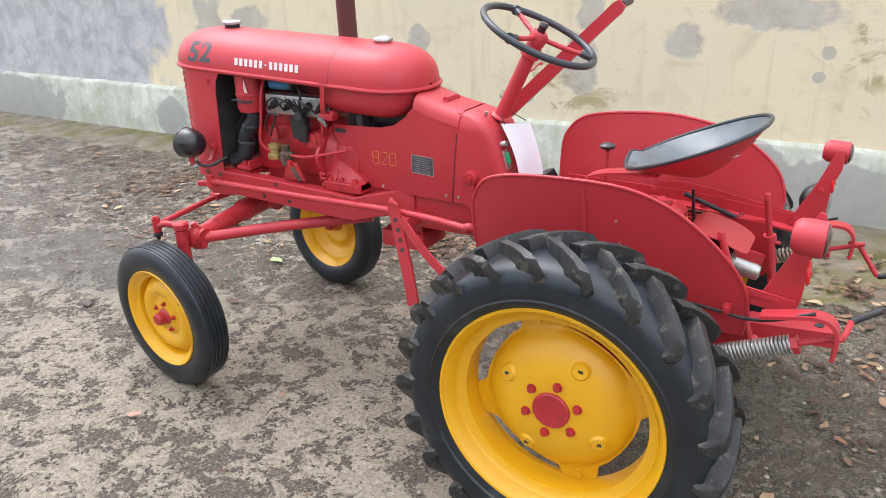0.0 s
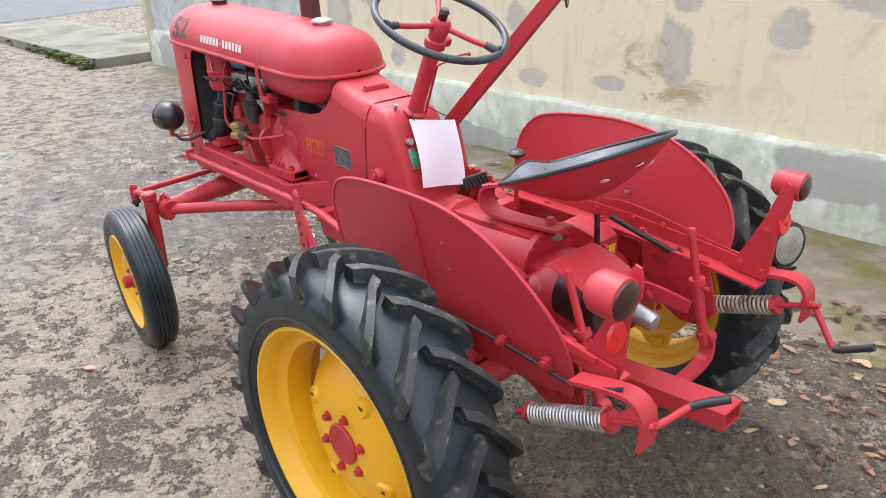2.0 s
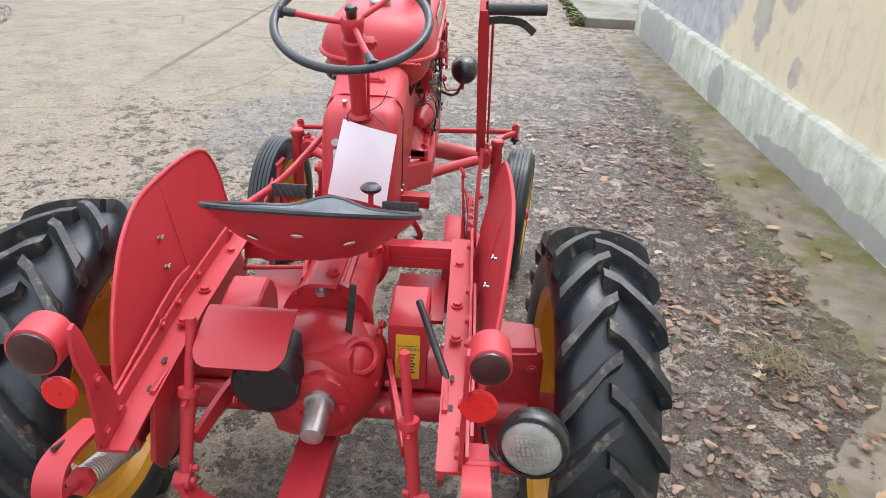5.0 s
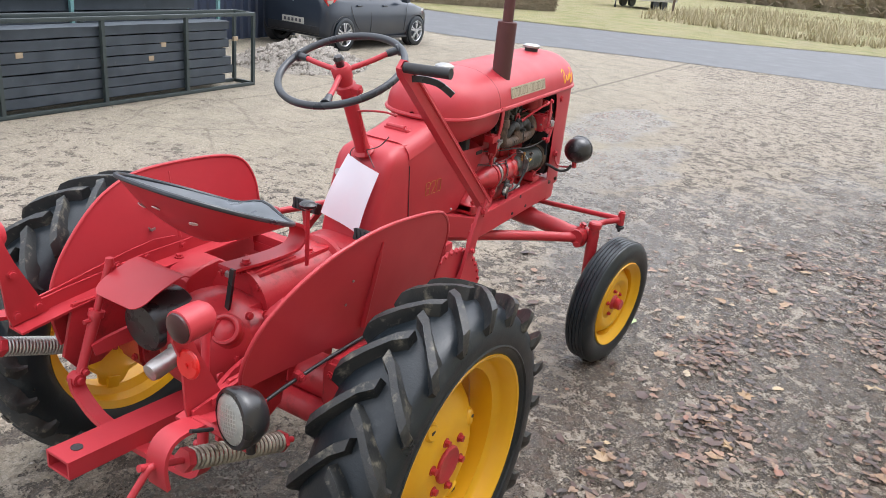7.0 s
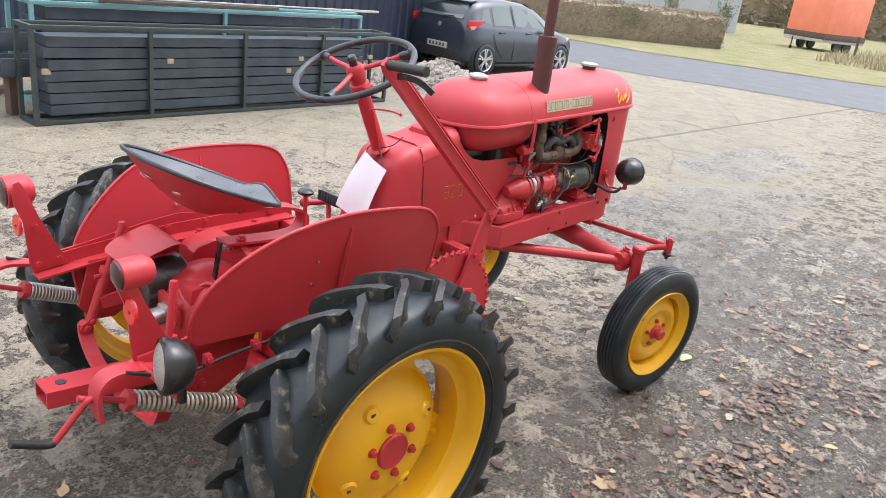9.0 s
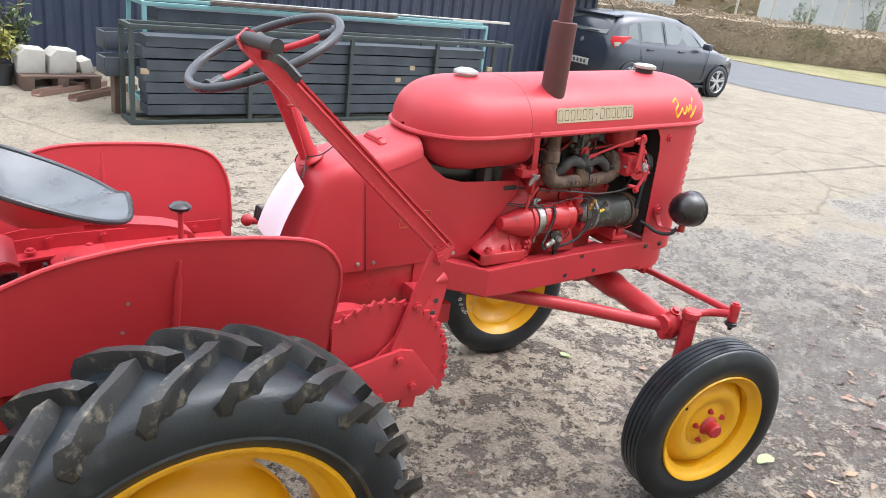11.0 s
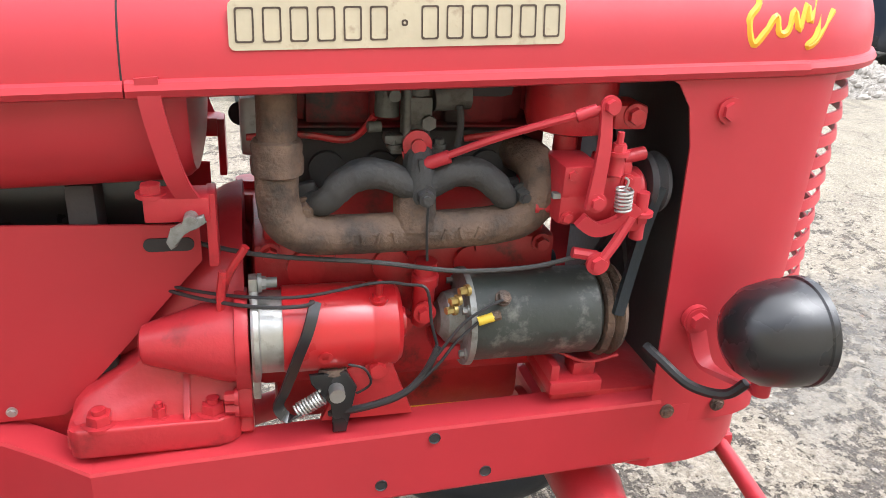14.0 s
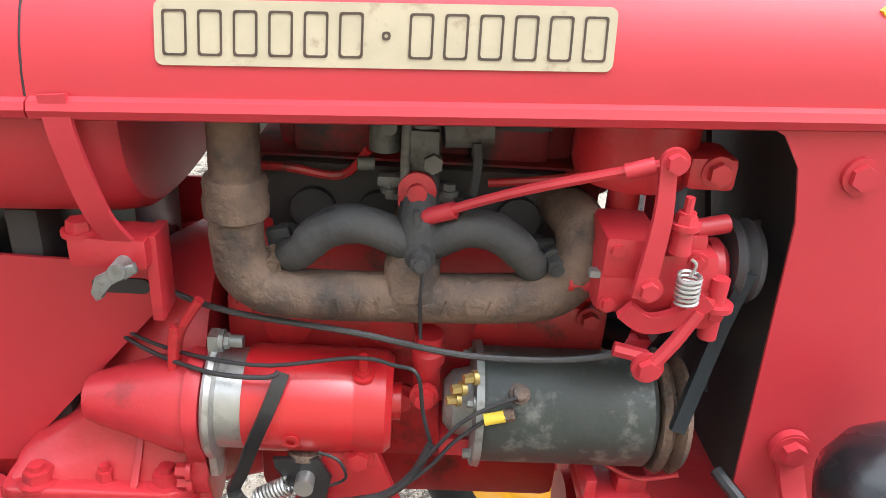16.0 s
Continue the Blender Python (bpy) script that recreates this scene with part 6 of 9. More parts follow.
def make_front_axle(steer):
    bm = B()
    for s in (1, -1):
        sweep(bm, [(-1.64, 0, 0.645), (-1.645, s * 0.10, 0.635), (-1.66, s * 0.26, 0.61), (-1.668, s * 0.385, 0.595)], [0.05, 0.047, 0.04, 0.036], 18)
    cyl(bm, (-1.70, 0, 0.65), (-1.58, 0, 0.65), 0.055, n=24)
    axle = part("front_axle", bm, RED_OLD, T)
    for s in (1, -1):
        bm = B()
        sweep(bm, [(-1.66, s * 0.40, 0.585), (-1.40, s * 0.22, 0.615), (-1.05, s * 0.03, 0.655)], 0.0225, 14)
        part("radius_rod", bm, RED, axle)
        bm = B()
        ball(bm, (-1.67, s * 0.405, 0.59), 0.046, (0.9, 0.8, 1.15))
        cyl(bm, (-1.72, s * 0.40, 0.595), (-1.625, s * 0.40, 0.595), 0.034, n=20)
        bolt(bm, (-1.67, s * 0.41, 0.645), (0, 0.4 * s, 1), 0.014, 0.012)
        bolt(bm, (-1.63, s * 0.41, 0.565), (1, 0.3 * s, 0), 0.014, 0.012)
        part("axle_end", bm, RED_OLD, axle)
        kp = Vector((-1.685, s * 0.462, 0))
        bm = B()
        lathe(bm, [(0.0, 0.672), (0.024, 0.672), (0.031, 0.666), (0.031, 0.645), (0.025, 0.64), (0.026, 0.50), (0.024, 0.40), (0.022, 0.33), (0, 0.33)], kp, (0, 0, 1), 24)
        cyl(bm, (-1.685, s * 0.462, 0.345), (-1.72, s * 0.56, 0.305), 0.026, n=20)
        king = part("king_pin", bm, RED_OLD, axle)
        tip = Vector((-1.79, 0.545, 0.683)) if s > 0 else Vector((-1.812, -0.474, 0.643))
        bm = B()
        sweep(bm, [kp + Vector((0, 0, 0.655)), kp + Vector((-0.06, s * 0.02, 0.662)), tip + Vector((0.02, 0, 0))], 0.0135, 12)
        cyl(bm, tip - Vector((0, 0, 0.028)), tip + Vector((0, 0, 0.03)), 0.0165, n=16)
        bolt(bm, tuple(tip + Vector((0, 0, 0.03))), (0, 0, 1), 0.012, 0.008)
        part("steering_arm", bm, RED_OLD, axle)
        bm = B()
        lathe(bm, [(0.012, -0.03), (0.02, -0.034), (0.02, -0.044), (0.010, -0.050), (0.006, -0.062), (0, -0.062)], tip, (0, 0, 1), 16)
        part("dust_boot", bm, DARK, axle)
        bm = B()
        sweep(bm, [tip, (-1.90, s * 0.06, 0.63)], 0.0125, 12, 0)
        part("tie_rod", bm, RED, axle)
    bm = B()
    box(bm, (-1.89, 0.0, 0.635), (0.05, 0.17, 0.03), bev=0.006)
    cyl(bm, (-1.88, 0, 0.63), (-1.88, 0, 0.70), 0.025)
    for y in (-0.065, 0.065):
        bolt(bm, (-1.90, y, 0.65), (0, 0, 1), 0.012, 0.012)
    part("steering_pivot", bm, RED_OLD, axle)
    # long drag link on the left
    bm = B()
    sweep(bm, [(-1.715, -0.238, 0.775), (-1.2, -0.262, 0.785), (-0.72, -0.29, 0.80), (-0.45, -0.345, 0.805)], 0.0125, 12)
    part("drag_link", bm, RED, T)
    part("ball_joint", ball(B(), (-0.445, -0.346, 0.806), 0.020), RED_OLD, T)
    bm = B()
    cyl(bm, (-1.725, -0.238, 0.755), (-1.725, -0.238, 0.80), 0.018, n=16)
    box(bm, (-1.76, -0.22, 0.755), (0.09, 0.03, 0.02), (0, 0, 15), 0.004)
    part("link_end", bm, RED_OLD, T)
    for s in (1, -1):
        c = Vector((-1.762, s * (0.283 if s < 0 else 0.291), 0.945 if s < 0 else 0.962))
        lamp = new("headlamp")
        lamp.parent = T
        bm = B()
        lathe(bm, [(0, -0.064), (0.021, -0.062), (0.041, -0.051), (0.055, -0.030), (0.0605, 0.0), (0.060, 0.018), (0.062, 0.020), (0.062, 0.028), (0.056, 0.031)], c, (-1, 0, 0.03), 40)
        part("lamp_shell", bm, BLACK, lamp, "glossy black lamp shell")
        bm = B()
        lathe(bm, [(0.056, 0.029), (0.043, 0.037), (0, 0.044)], c, (-1, 0, 0.03), 32)
        part("lens", bm, LENS, lamp)
        bm = B()
        bar(bm, [(-1.72, s * 0.197, c.z - 0.035), (-1.725, s * 0.20, c.z - 0.05), (-1.735, s * 0.215, c.z - 0.085), (-1.755, s * 0.25, c.z - 0.090), (-1.765, s * 0.283, c.z - 0.082)], 0.024, 0.006, (0.9, 0, 0.3))
        lathe(bm, [(0, 0), (0.018, 0), (0.018, 0.008), (0, 0.008)], (-1.72, s * 0.195, c.z - 0.03), (0, s, 0), 20)
        bolt(bm, (-1.72, s * 0.203, c.z - 0.03), (0, s, 0), 0.012, 0.01)
        cyl(bm, (-1.764, s * 0.283, c.z - 0.085), (-1.764, s * 0.283, c.z - 0.052), 0.011)
        part("lamp_bracket", bm, RED, lamp)
        bm = B()
        sweep(bm, [(-1.75, s * 0.275, c.z - 0.075), (-1.735, s * 0.262, c.z - 0.098), (-1.705, s * 0.235, c.z - 0.10), (-1.68, s * 0.20, c.z - 0.082), (-1.67, s * 0.18, c.z - 0.075)], 0.0065, 8)
        part("lamp_cable", bm, DARK, lamp)


for s in (1, -1):
    make_rear_wheel(s)
make_front_wheel(1, (-1.735, 0.605, 0.292), -8)
make_front_wheel(-1, (-1.718, -0.59, 0.300), -7)
make_front_axle(0)


# ---- engine ----
def make_engine():
    eng = new("engine")
    eng.parent = T
    eng.location.z = 0.011

    def add(name, bm, mat, label=""):
        return part(name, bm, mat, eng, label)
    bm = B()
    box(bm, (-1.385, 0, 0.90), (0.37, 0.19, 0.19), bev=0.01)
    for x in (-1.26, -1.36, -1.46):
        cyl(bm, (x, 0.09, 0.965), (x, 0.102, 0.965), 0.022, n=20)
    add("engine_block", bm, GRIMY)
    add("block_deck", box(B(), (-1.385, 0, 1.025), (0.345, 0.16, 0.09), bev=0.008), GRIMY)
    add("oil_sump", box(B(), (-1.385, 0, 0.775), (0.33, 0.15, 0.08), bev=0.015), GRIMY)
    bm = B()
    box(bm, (-1.385, 0, 1.095), (0.325, 0.15, 0.07), bev=0.008)
    box(bm, (-1.385, 0, 1.155), (0.28, 0.115, 0.06), bev=0.02)
    for x in (-1.30, -1.46):
        box(bm, (x, 0.052, 1.155), (0.075, 0.03, 0.065), bev=0.012)
    add("cylinder_head", bm, SOOTY_RED)
    # clutch housing with ribbed feet
    bm = B()
    lathe(bm, [(0.0, 0), (0.09, 0.0), (0.10, 0.05), (0.145, 0.13), (0.15, 0.15), (0, 0.15)], (-1.04, 0, 0.885), (-1, 0, 0), 40)
    add("clutch_housing", bm, RED_OLD)
    # mounting feet: a sloped casting that runs up into the starter's nose, on a round-cornered base
    for s in (1, -1):
        bm = B()
        rows = []
        for x, zt, yo in ((-0.998, 0.822, 0.150), (-1.012, 0.838, 0.150), (-1.045, 0.856, 0.146), (-1.068, 0.874, 0.143), (-1.085, 0.892, 0.142), (-1.13, 0.895, 0.142), (-1.178, 0.895, 0.142)):
            zm = 0.815 + (zt - 0.815) * 0.45
            rows.append([(x, s * 0.03, 0.795), (x, s * (yo + 0.022), 0.795), (x, s * (yo + 0.020), 0.815), (x, s * (yo + 0.006), zm * 0.7 + 0.815 * 0.3), (x, s * (yo - 0.002), zm), (x, s * (yo - 0.012), zt - 0.004), (x, s * (yo - 0.020), zt), (x, s * 0.03, zt)])
        loft(bm, rows, ring=True, ends=True)
        add("housing_foot", bm, RED_OLD)
        bm = B()
        edge = [(-1.182, 0.06), (-1.182, 0.148)] + [(-1.156 - 0.026 * math.cos(radians(q)), 0.150 + 0.026 * math.sin(radians(q))) for q in (15, 35, 55, 75, 90)]
        edge += [(-1.012 + 0.014 * math.sin(radians(q)), 0.164 + 0.014 * math.cos(radians(q))) for q in (0, 30, 60, 90)] + [(-0.998, 0.06)]
        plate(bm, [(x, y) for x, y in edge], (0, 0, 0.801), (1, 0, 0), (0, s, 0), 0.036, 0.004)
        add("foot_plate", bm, RED_OLD)
        bm = B()
        plate(bm, [(0.125, 0.815), (0.172, 0.815), (0.170, 0.822), (0.152, 0.836), (0.138, 0.860), (0.125, 0.868)], (-1.122, 0, 0), (0, s, 0), (0, 0, 1), 0.007, 0.002)
        add("foot_web", bm, RED_OLD)
        # tall flange between the nose and the motor, with its ear
        bm = B()
        edge = [(0.135 + 0.055 * math.cos(radians(q)), 0.902 + 0.055 * math.sin(radians(q))) for q in range(0, 181, 15)]
        edge += [(0.085, 0.86), (0.10, 0.80), (0.120, 0.775), (0.150, 0.775), (0.162, 0.79), (0.158, 0.805), (0.170, 0.818), (0.172, 0.835), (0.166, 0.85), (0.182, 0.88)]
        plate(bm, edge, (-1.186, 0, 0), (0, s, 0), (0, 0, 1), 0.016, 0.004)
        add("housing_flange", bm, RED_OLD)
    for s in (1, -1):
        for x, y, r in ((-1.030, 0.160, 0.0145), (-1.092, 0.158, 0.0085), (-1.150, 0.156, 0.0145)):
            bm = B()
            bolt(bm, (x, s * y, 0.818), (0, 0, 1), r, 0.012)
            cyl(bm, (x, s * y, 0.826), (x, s * y, 0.836), r * 0.5, n=12)
            add("housing_bolt", bm, RED_OLD)
        for y, z in ((0.166, 0.826), (0.168, 0.842)):
            add("flange_bolt", bolt(B(), (-1.176, s * y, z), (1, 0, 0), 0.0075, 0.012), RED_OLD)
    # engine front foot
    for s in (1, -1):
        bm = B()
        box(bm, (-1.585, s * 0.125, 0.822), (0.07, 0.11, 0.018), bev=0.004)
        box(bm, (-1.557, s * 0.125, 0.838), (0.012, 0.10, 0.030), bev=0.004)
        box(bm, (-1.60, s * 0.15, 0.838), (0.03, 0.03, 0.02), bev=0.003)
        add("engine_foot", bm, RED_OLD)
        bm = B()
        plate(bm, [(-0.05, 0), (0.06, 0), (0.03, 0.07), (-0.02, 0.08)], (-1.33, s * 0.165, 0.80), (1, 0, 0), (0, 0, 1), 0.012, 0.003)
        bolt(bm, (-1.335, s * 0.172, 0.868), (0, s, 0), 0.011, 0.008)
        add("engine_lug", bm, GRIMY)

    # added block, coloured black for the shade in the gap behind the cowl
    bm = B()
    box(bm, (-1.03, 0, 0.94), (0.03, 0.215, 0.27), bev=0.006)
    add("gap_shade_block", bm, SOOT)
    # added black box that stands for the deep shade under the tank
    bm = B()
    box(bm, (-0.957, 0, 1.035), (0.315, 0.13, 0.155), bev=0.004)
    add("tank_shade_block", bm, BLACK)
    bm = B()
    box(bm, (-1.02, 0, 0.765), (0.24, 0.21, 0.11), bev=0.02)
    add("clutch_sump", bm, GRIMY)
    bm = B()
    box(bm, (-1.64, 0, 0.795), (0.16, 0.33, 0.02), bev=0.004)
    add("front_mount", bm, GRIMY)
    # sooty flange behind the manifolds, with its port bosses
    bm = B()
    box(bm, (-1.375, 0.081, 1.092), (0.275, 0.016, 0.070), bev=0.004)
    add("manifold_flange", bm, SOOT, "soot-blackened manifold flange")
    for x in (-1.285, -1.345, -1.41, -1.47):
        bm = B()
        cyl(bm, (x, 0.088, 1.085), (x, 0.098, 1.085), 0.020, n=18)
        add("port_boss", bm, SOOT)
    # right side: rusty exhaust manifold, cast with a stub to each port
    bm = B()
    sweep(bm, [(-1.220, 0.120, 1.36), (-1.230, 0.148, 1.20), (-1.230, 0.15, 1.12), (-1.229, 0.15, 1.075), (-1.236, 0.15, 1.047), (-1.258, 0.15, 1.031), (-1.30, 0.15, 1.028), (-1.40, 0.15, 1.030), (-1.47, 0.15, 1.034), (-1.503, 0.15, 1.045), (-1.520, 0.148, 1.072), (-1.518, 0.13, 1.098), (-1.508, 0.085, 1.100)], [0.0205, 0.0205, 0.0205, 0.0225, 0.0235, 0.0225, 0.022, 0.022, 0.022, 0.0225, 0.024, 0.023, 0.022], 20, 8)
    lathe(bm, [(0.0205, -0.022), (0.0265, -0.018), (0.0272, -0.004), (0.0255, 0.002), (0.0265, 0.010), (0.0245, 0.016), (0.0205, 0.018)], (-1.230, 0.15, 1.118), (0, 0, 1), 28)
    sweep(bm, [(-1.376, 0.150, 1.034), (-1.376, 0.146, 1.056), (-1.378, 0.128, 1.078), (-1.380, 0.100, 1.086)], [0.026, 0.024, 0.022, 0.022], 16, 5)
    add("exhaust_manifold", bm, RUST, "rusty cast exhaust manifold")
    # raised casting marks along the pipe, worn past reading
    for k, x in enumerate((-1.315, -1.333, -1.350, -1.405, -1.424, -1.443)):
        bm = B()
        box(bm, (x, 0.1715, 1.030 + 0.0008 * k), (0.0035, 0.004, 0.014), (0, 18 * (-1) ** k, 0), 0.001)
        add("casting_mark", bm, RUST)
    add("worn_paint", ball(B(), (-1.236, 0.1685, 1.075), 0.006, (0.8, 0.35, 1.5), 10), YTAG)
    # black intake manifold: two arches that meet under the carburettor
    bm = B()
    sweep(bm, [(-1.262, 0.100, 1.060), (-1.270, 0.138, 1.060), (-1.282, 0.152, 1.070), (-1.298, 0.154, 1.088), (-1.320, 0.154, 1.098), (-1.345, 0.152, 1.094), (-1.366, 0.150, 1.083), (-1.380, 0.150, 1.080)], [0.0135, 0.014, 0.0145, 0.016, 0.017, 0.016, 0.0155, 0.017], 16, 8)
    sweep(bm, [(-1.380, 0.150, 1.080), (-1.395, 0.150, 1.085), (-1.416, 0.152, 1.097), (-1.440, 0.152, 1.097), (-1.462, 0.152, 1.084), (-1.476, 0.150, 1.068), (-1.486, 0.138, 1.060), (-1.490, 0.100, 1.060)], [0.017, 0.0155, 0.016, 0.0165, 0.016, 0.0145, 0.014, 0.0135], 16, 8)
    sweep(bm, [(-1.380, 0.150, 1.078), (-1.380, 0.146, 1.098), (-1.379, 0.132, 1.116), (-1.378, 0.120, 1.126)], [0.019, 0.018, 0.017, 0.018], 16, 5)
    box(bm, (-1.380, 0.156, 1.090), (0.006, 0.016, 0.050), (0, 6, 0), 0.002)
    add("intake_manifold", bm, MANIFOLD)
    for x in (-1.262, -1.492):
        bm = B()
        box(bm, (x, 0.128, 1.064), (0.022, 0.012, 0.034), (0, 12, 0), 0.004)
        add("manifold_clamp", bm, MANIFOLD)
    for x, y, z, mat in ((-1.258, 0.142, 1.056, RUST), (-1.498, 0.150, 1.070, MANIFOLD), (-1.382, 0.166, 1.076, MANIFOLD)):
        bm = B()
        bolt(bm, (x, y, z), (0, 1, 0), 0.0095, 0.014)
        cyl(bm, (x, y, z), (x, y + 0.018, z), 0.005, n=10)
        add("manifold_nut", bm, mat)
    # exhaust stack over the bonnet
    bm = B()
    lathe(bm, [(0.0375, -0.06), (0.0375, 0.205), (0.034, 0.208), (0.023, 0.206)], (-1.219, 0.118, 1.305), (-0.012, -0.01, 1), 32)
    st = add("exhaust_pipe", bm, STACK, "brown painted exhaust stack")
    bm = B()
    lathe(bm, [(0.021, 0.19), (0.021, 0.78), (0.018, 0.78), (0.018, 0.5)], (-1.219, 0.118, 1.305), (-0.012, -0.01, 1), 24)
    add("exhaust_tip", bm, STACK)
    # carburettor: throat, float chamber, jets and linkage bosses
    bm = B()
    cyl(bm, (-1.379, 0.116, 1.112), (-1.379, 0.116, 1.205), 0.0165, n=22)
    box(bm, (-1.379, 0.116, 1.116), (0.058, 0.034, 0.008), bev=0.002)
    box(bm, (-1.379, 0.118, 1.160), (0.030, 0.036, 0.030), bev=0.005)
    cyl(bm, (-1.348, 0.112, 1.150), (-1.348, 0.112, 1.192), 0.0135, n=20)
    lathe(bm, [(0.0155, 0), (0.0155, 0.006), (0.010, 0.010), (0.006, 0.016), (0, 0.016)], (-1.348, 0.112, 1.190), (0, 0, 1), 20)
    cyl(bm, (-1.396, 0.116, 1.172), (-1.436, 0.112, 1.176), 0.0165, 0.019, 22)
    cyl(bm, (-1.352, 0.124, 1.176), (-1.352, 0.138, 1.176), 0.0065, n=14)
    cyl(bm, (-1.389, 0.130, 1.148), (-1.389, 0.142, 1.148), 0.0085, n=6)
    cyl(bm, (-1.366, 0.132, 1.192), (-1.366, 0.137, 1.128), 0.0042, n=10)
    cyl(bm, (-1.340, 0.122, 1.140), (-1.326, 0.124, 1.140), 0.006, n=12)
    box(bm, (-1.354, 0.124, 1.128), (0.022, 0.018, 0.010), bev=0.003)
    for x, z in ((-1.354, 1.118), (-1.404, 1.118)):
        bolt(bm, (x, 0.128, z + 0.003), (0, 0, 1), 0.006, 0.007)
    carb = add("carburettor", bm, CARB, "grimy grey alloy carburettor")
    bm = B()
    lathe(bm, [(0, 0), (0.016, 0), (0.016, 0.006), (0.008, 0.008), (0.008, 0.014), (0, 0.014)], (-1.377, 0.137, 1.125), (0, 1, 0), 24)
    plate(bm, [(-0.016, 0.0), (0.016, 0.0), (0.013, -0.018), (-0.011, -0.018)], (-1.377, 0.139, 1.117), (1, 0, 0), (0, 0, 1), 0.003)
    add("throttle_plate", bm, RED_OLD)
    bm = B()
    box(bm, (-1.462, 0.09, 1.186), (0.06, 0.05, 0.034), bev=0.012)
    sweep(bm, [(-1.424, 0.13, 1.165), (-1.426, 0.132, 1.145), (-1.424, 0.13, 1.12)], 0.004, 8)
    add("air_horn", bm, SOOT)
    bm = B()
    sweep(bm, [(-1.385, 0.155, 1.108), (-1.46, 0.18, 1.145), (-1.562, 0.205, 1.182)], 0.0042, 8)
    cyl(bm, (-1.382, 0.153, 1.106), (-1.408, 0.162, 1.118), 0.0075, n=10)
    cyl(bm, (-1.53, 0.198, 1.17), (-1.55, 0.202, 1.178), 0.0065, n=10)
    add("governor_rod", bm, RED)
    # governor
    bm = B()
    box(bm, (-1.572, 0.162, 1.076), (0.096, 0.070, 0.056), bev=0.009)
    box(bm, (-1.548, 0.165, 1.098), (0.046, 0.066, 0.036), bev=0.005)
    box(bm, (-1.596, 0.160, 1.104), (0.030, 0.05, 0.024), bev=0.005)
    box(bm, (-1.606, 0.185, 1.055), (0.040, 0.036, 0.030), bev=0.006)
    cyl(bm, (-1.60, 0.175, 1.118), (-1.628, 0.17, 1.122), 0.008, n=12)
    for x, z in ((-1.535, 1.106), (-1.535, 1.058), (-1.60, 1.098), (-1.612, 1.064)):
        bolt(bm, (x, 0.196, z), (0, 1, 0), 0.006, 0.005)
    lathe(bm, [(0, 0), (0.026, 0), (0.026, 0.010), (0.020, 0.016), (0, 0.016)], (-1.622, 0.155, 1.075), (-1, 0, 0), 24)
    cyl(bm, (-1.525, 0.165, 1.06), (-1.507, 0.165, 1.06), 0.009, n=12)
    gov = add("governor_body", bm, RED_OLD)
    bm = B()
    bar(bm, [(-1.557, 0.206, 1.184), (-1.560, 0.210, 1.14), (-1.556, 0.210, 1.072)], [0.011, 0.017], 0.006, (1, 0, 0), 4)
    bolt(bm, (-1.562, 0.208, 1.183), (0, 1, 0), 0.008, 0.008)
    bolt(bm, (-1.560, 0.212, 1.080), (0, 1, 0), 0.008, 0.006)
    bar(bm, [(-1.545, 0.208, 1.06), (-1.565, 0.208, 1.048), (-1.59, 0.208, 1.055), (-1.61, 0.208, 1.072)], 0.016, 0.008, (0, 0.1, 1), 5)
    add("governor_arm", bm, RED)
    bm = B()
    cyl(bm, (-1.582, 0.20, 1.108), (-1.582, 0.20, 1.142), 0.009, 0.007, 12)
    bolt(bm, (-1.582, 0.20, 1.132), (0, 0, 1), 0.009, 0.008)
    cyl(bm, (-1.582, 0.20, 1.142), (-1.582, 0.20, 1.154), 0.004, n=8)
    add("adjuster", bm, RED)
    bm = B()
    cyl(bm, (-1.622, 0.195, 1.085), (-1.622, 0.195, 1.03), 0.008, n=10)
    bolt(bm, (-1.622, 0.195, 1.06), (0, 0, -1), 0.011, 0.01)
    add("stop_screw", bm, RED)
    bm = B()
    coil(bm, (-1.590, 0.214, 1.072), (-1.589, 0.214, 1.096), 0.0085, 0.0016, 6, 6)
    sweep(bm, [(-1.589, 0.214, 1.094), (-1.592, 0.214, 1.104), (-1.588, 0.212, 1.108)], 0.0013, 6)
    add("governor_spring", bm, STEEL)
    bm = B()
    sweep(bm, [(-1.604, 0.21, 1.062), (-1.59, 0.212, 1.035), (-1.572, 0.214, 1.008)], 0.006, 8)
    bolt(bm, (-1.572, 0.212, 1.008), (0, 1, 0), 0.010, 0.008)
    cyl(bm, (-1.572, 0.205, 1.014), (-1.545, 0.20, 1.018), 0.0065, n=8)
    add("lower_link", bm, RED)
    bm = B()
    plate(bm, round_rect(0.016, 0.008, 0.002), (-1.525, 0.19, 1.082), (1, 0, 0), (0, 1, 0), 0.006)
    add("governor_wing", bm, ALU)
    # water outlet and filter bowl
    bm = B()
    lathe(bm, [(0, 0.21), (0.052, 0.21), (0.052, 0.15), (0.048, 0.138), (0.03, 0.132), (0, 0.13)], (-1.56, 0.11, 1.0), (0, 0, 1), 32)
    box(bm, (-1.61, 0.14, 1.16), (0.04, 0.05, 0.028), bev=0.006)
    bolt(bm, (-1.613, 0.166, 1.163), (0, 1, 0), 0.010, 0.008)
    cyl(bm, (-1.555, 0.12, 1.14), (-1.555, 0.12, 1.09), 0.014, n=16)
    add("water_outlet", bm, GRIMY)
    # pulleys and belt
    bm = B()
    lathe(bm, [(0, 0), (0.034, 0), (0.037, 0.006), (0.03, 0.012), (0.037, 0.018), (0.034, 0.024), (0, 0.024)], (-1.64, 0.15, 1.08), (-1, 0, 0), 28)
    add("upper_pulley", bm, SOOT)
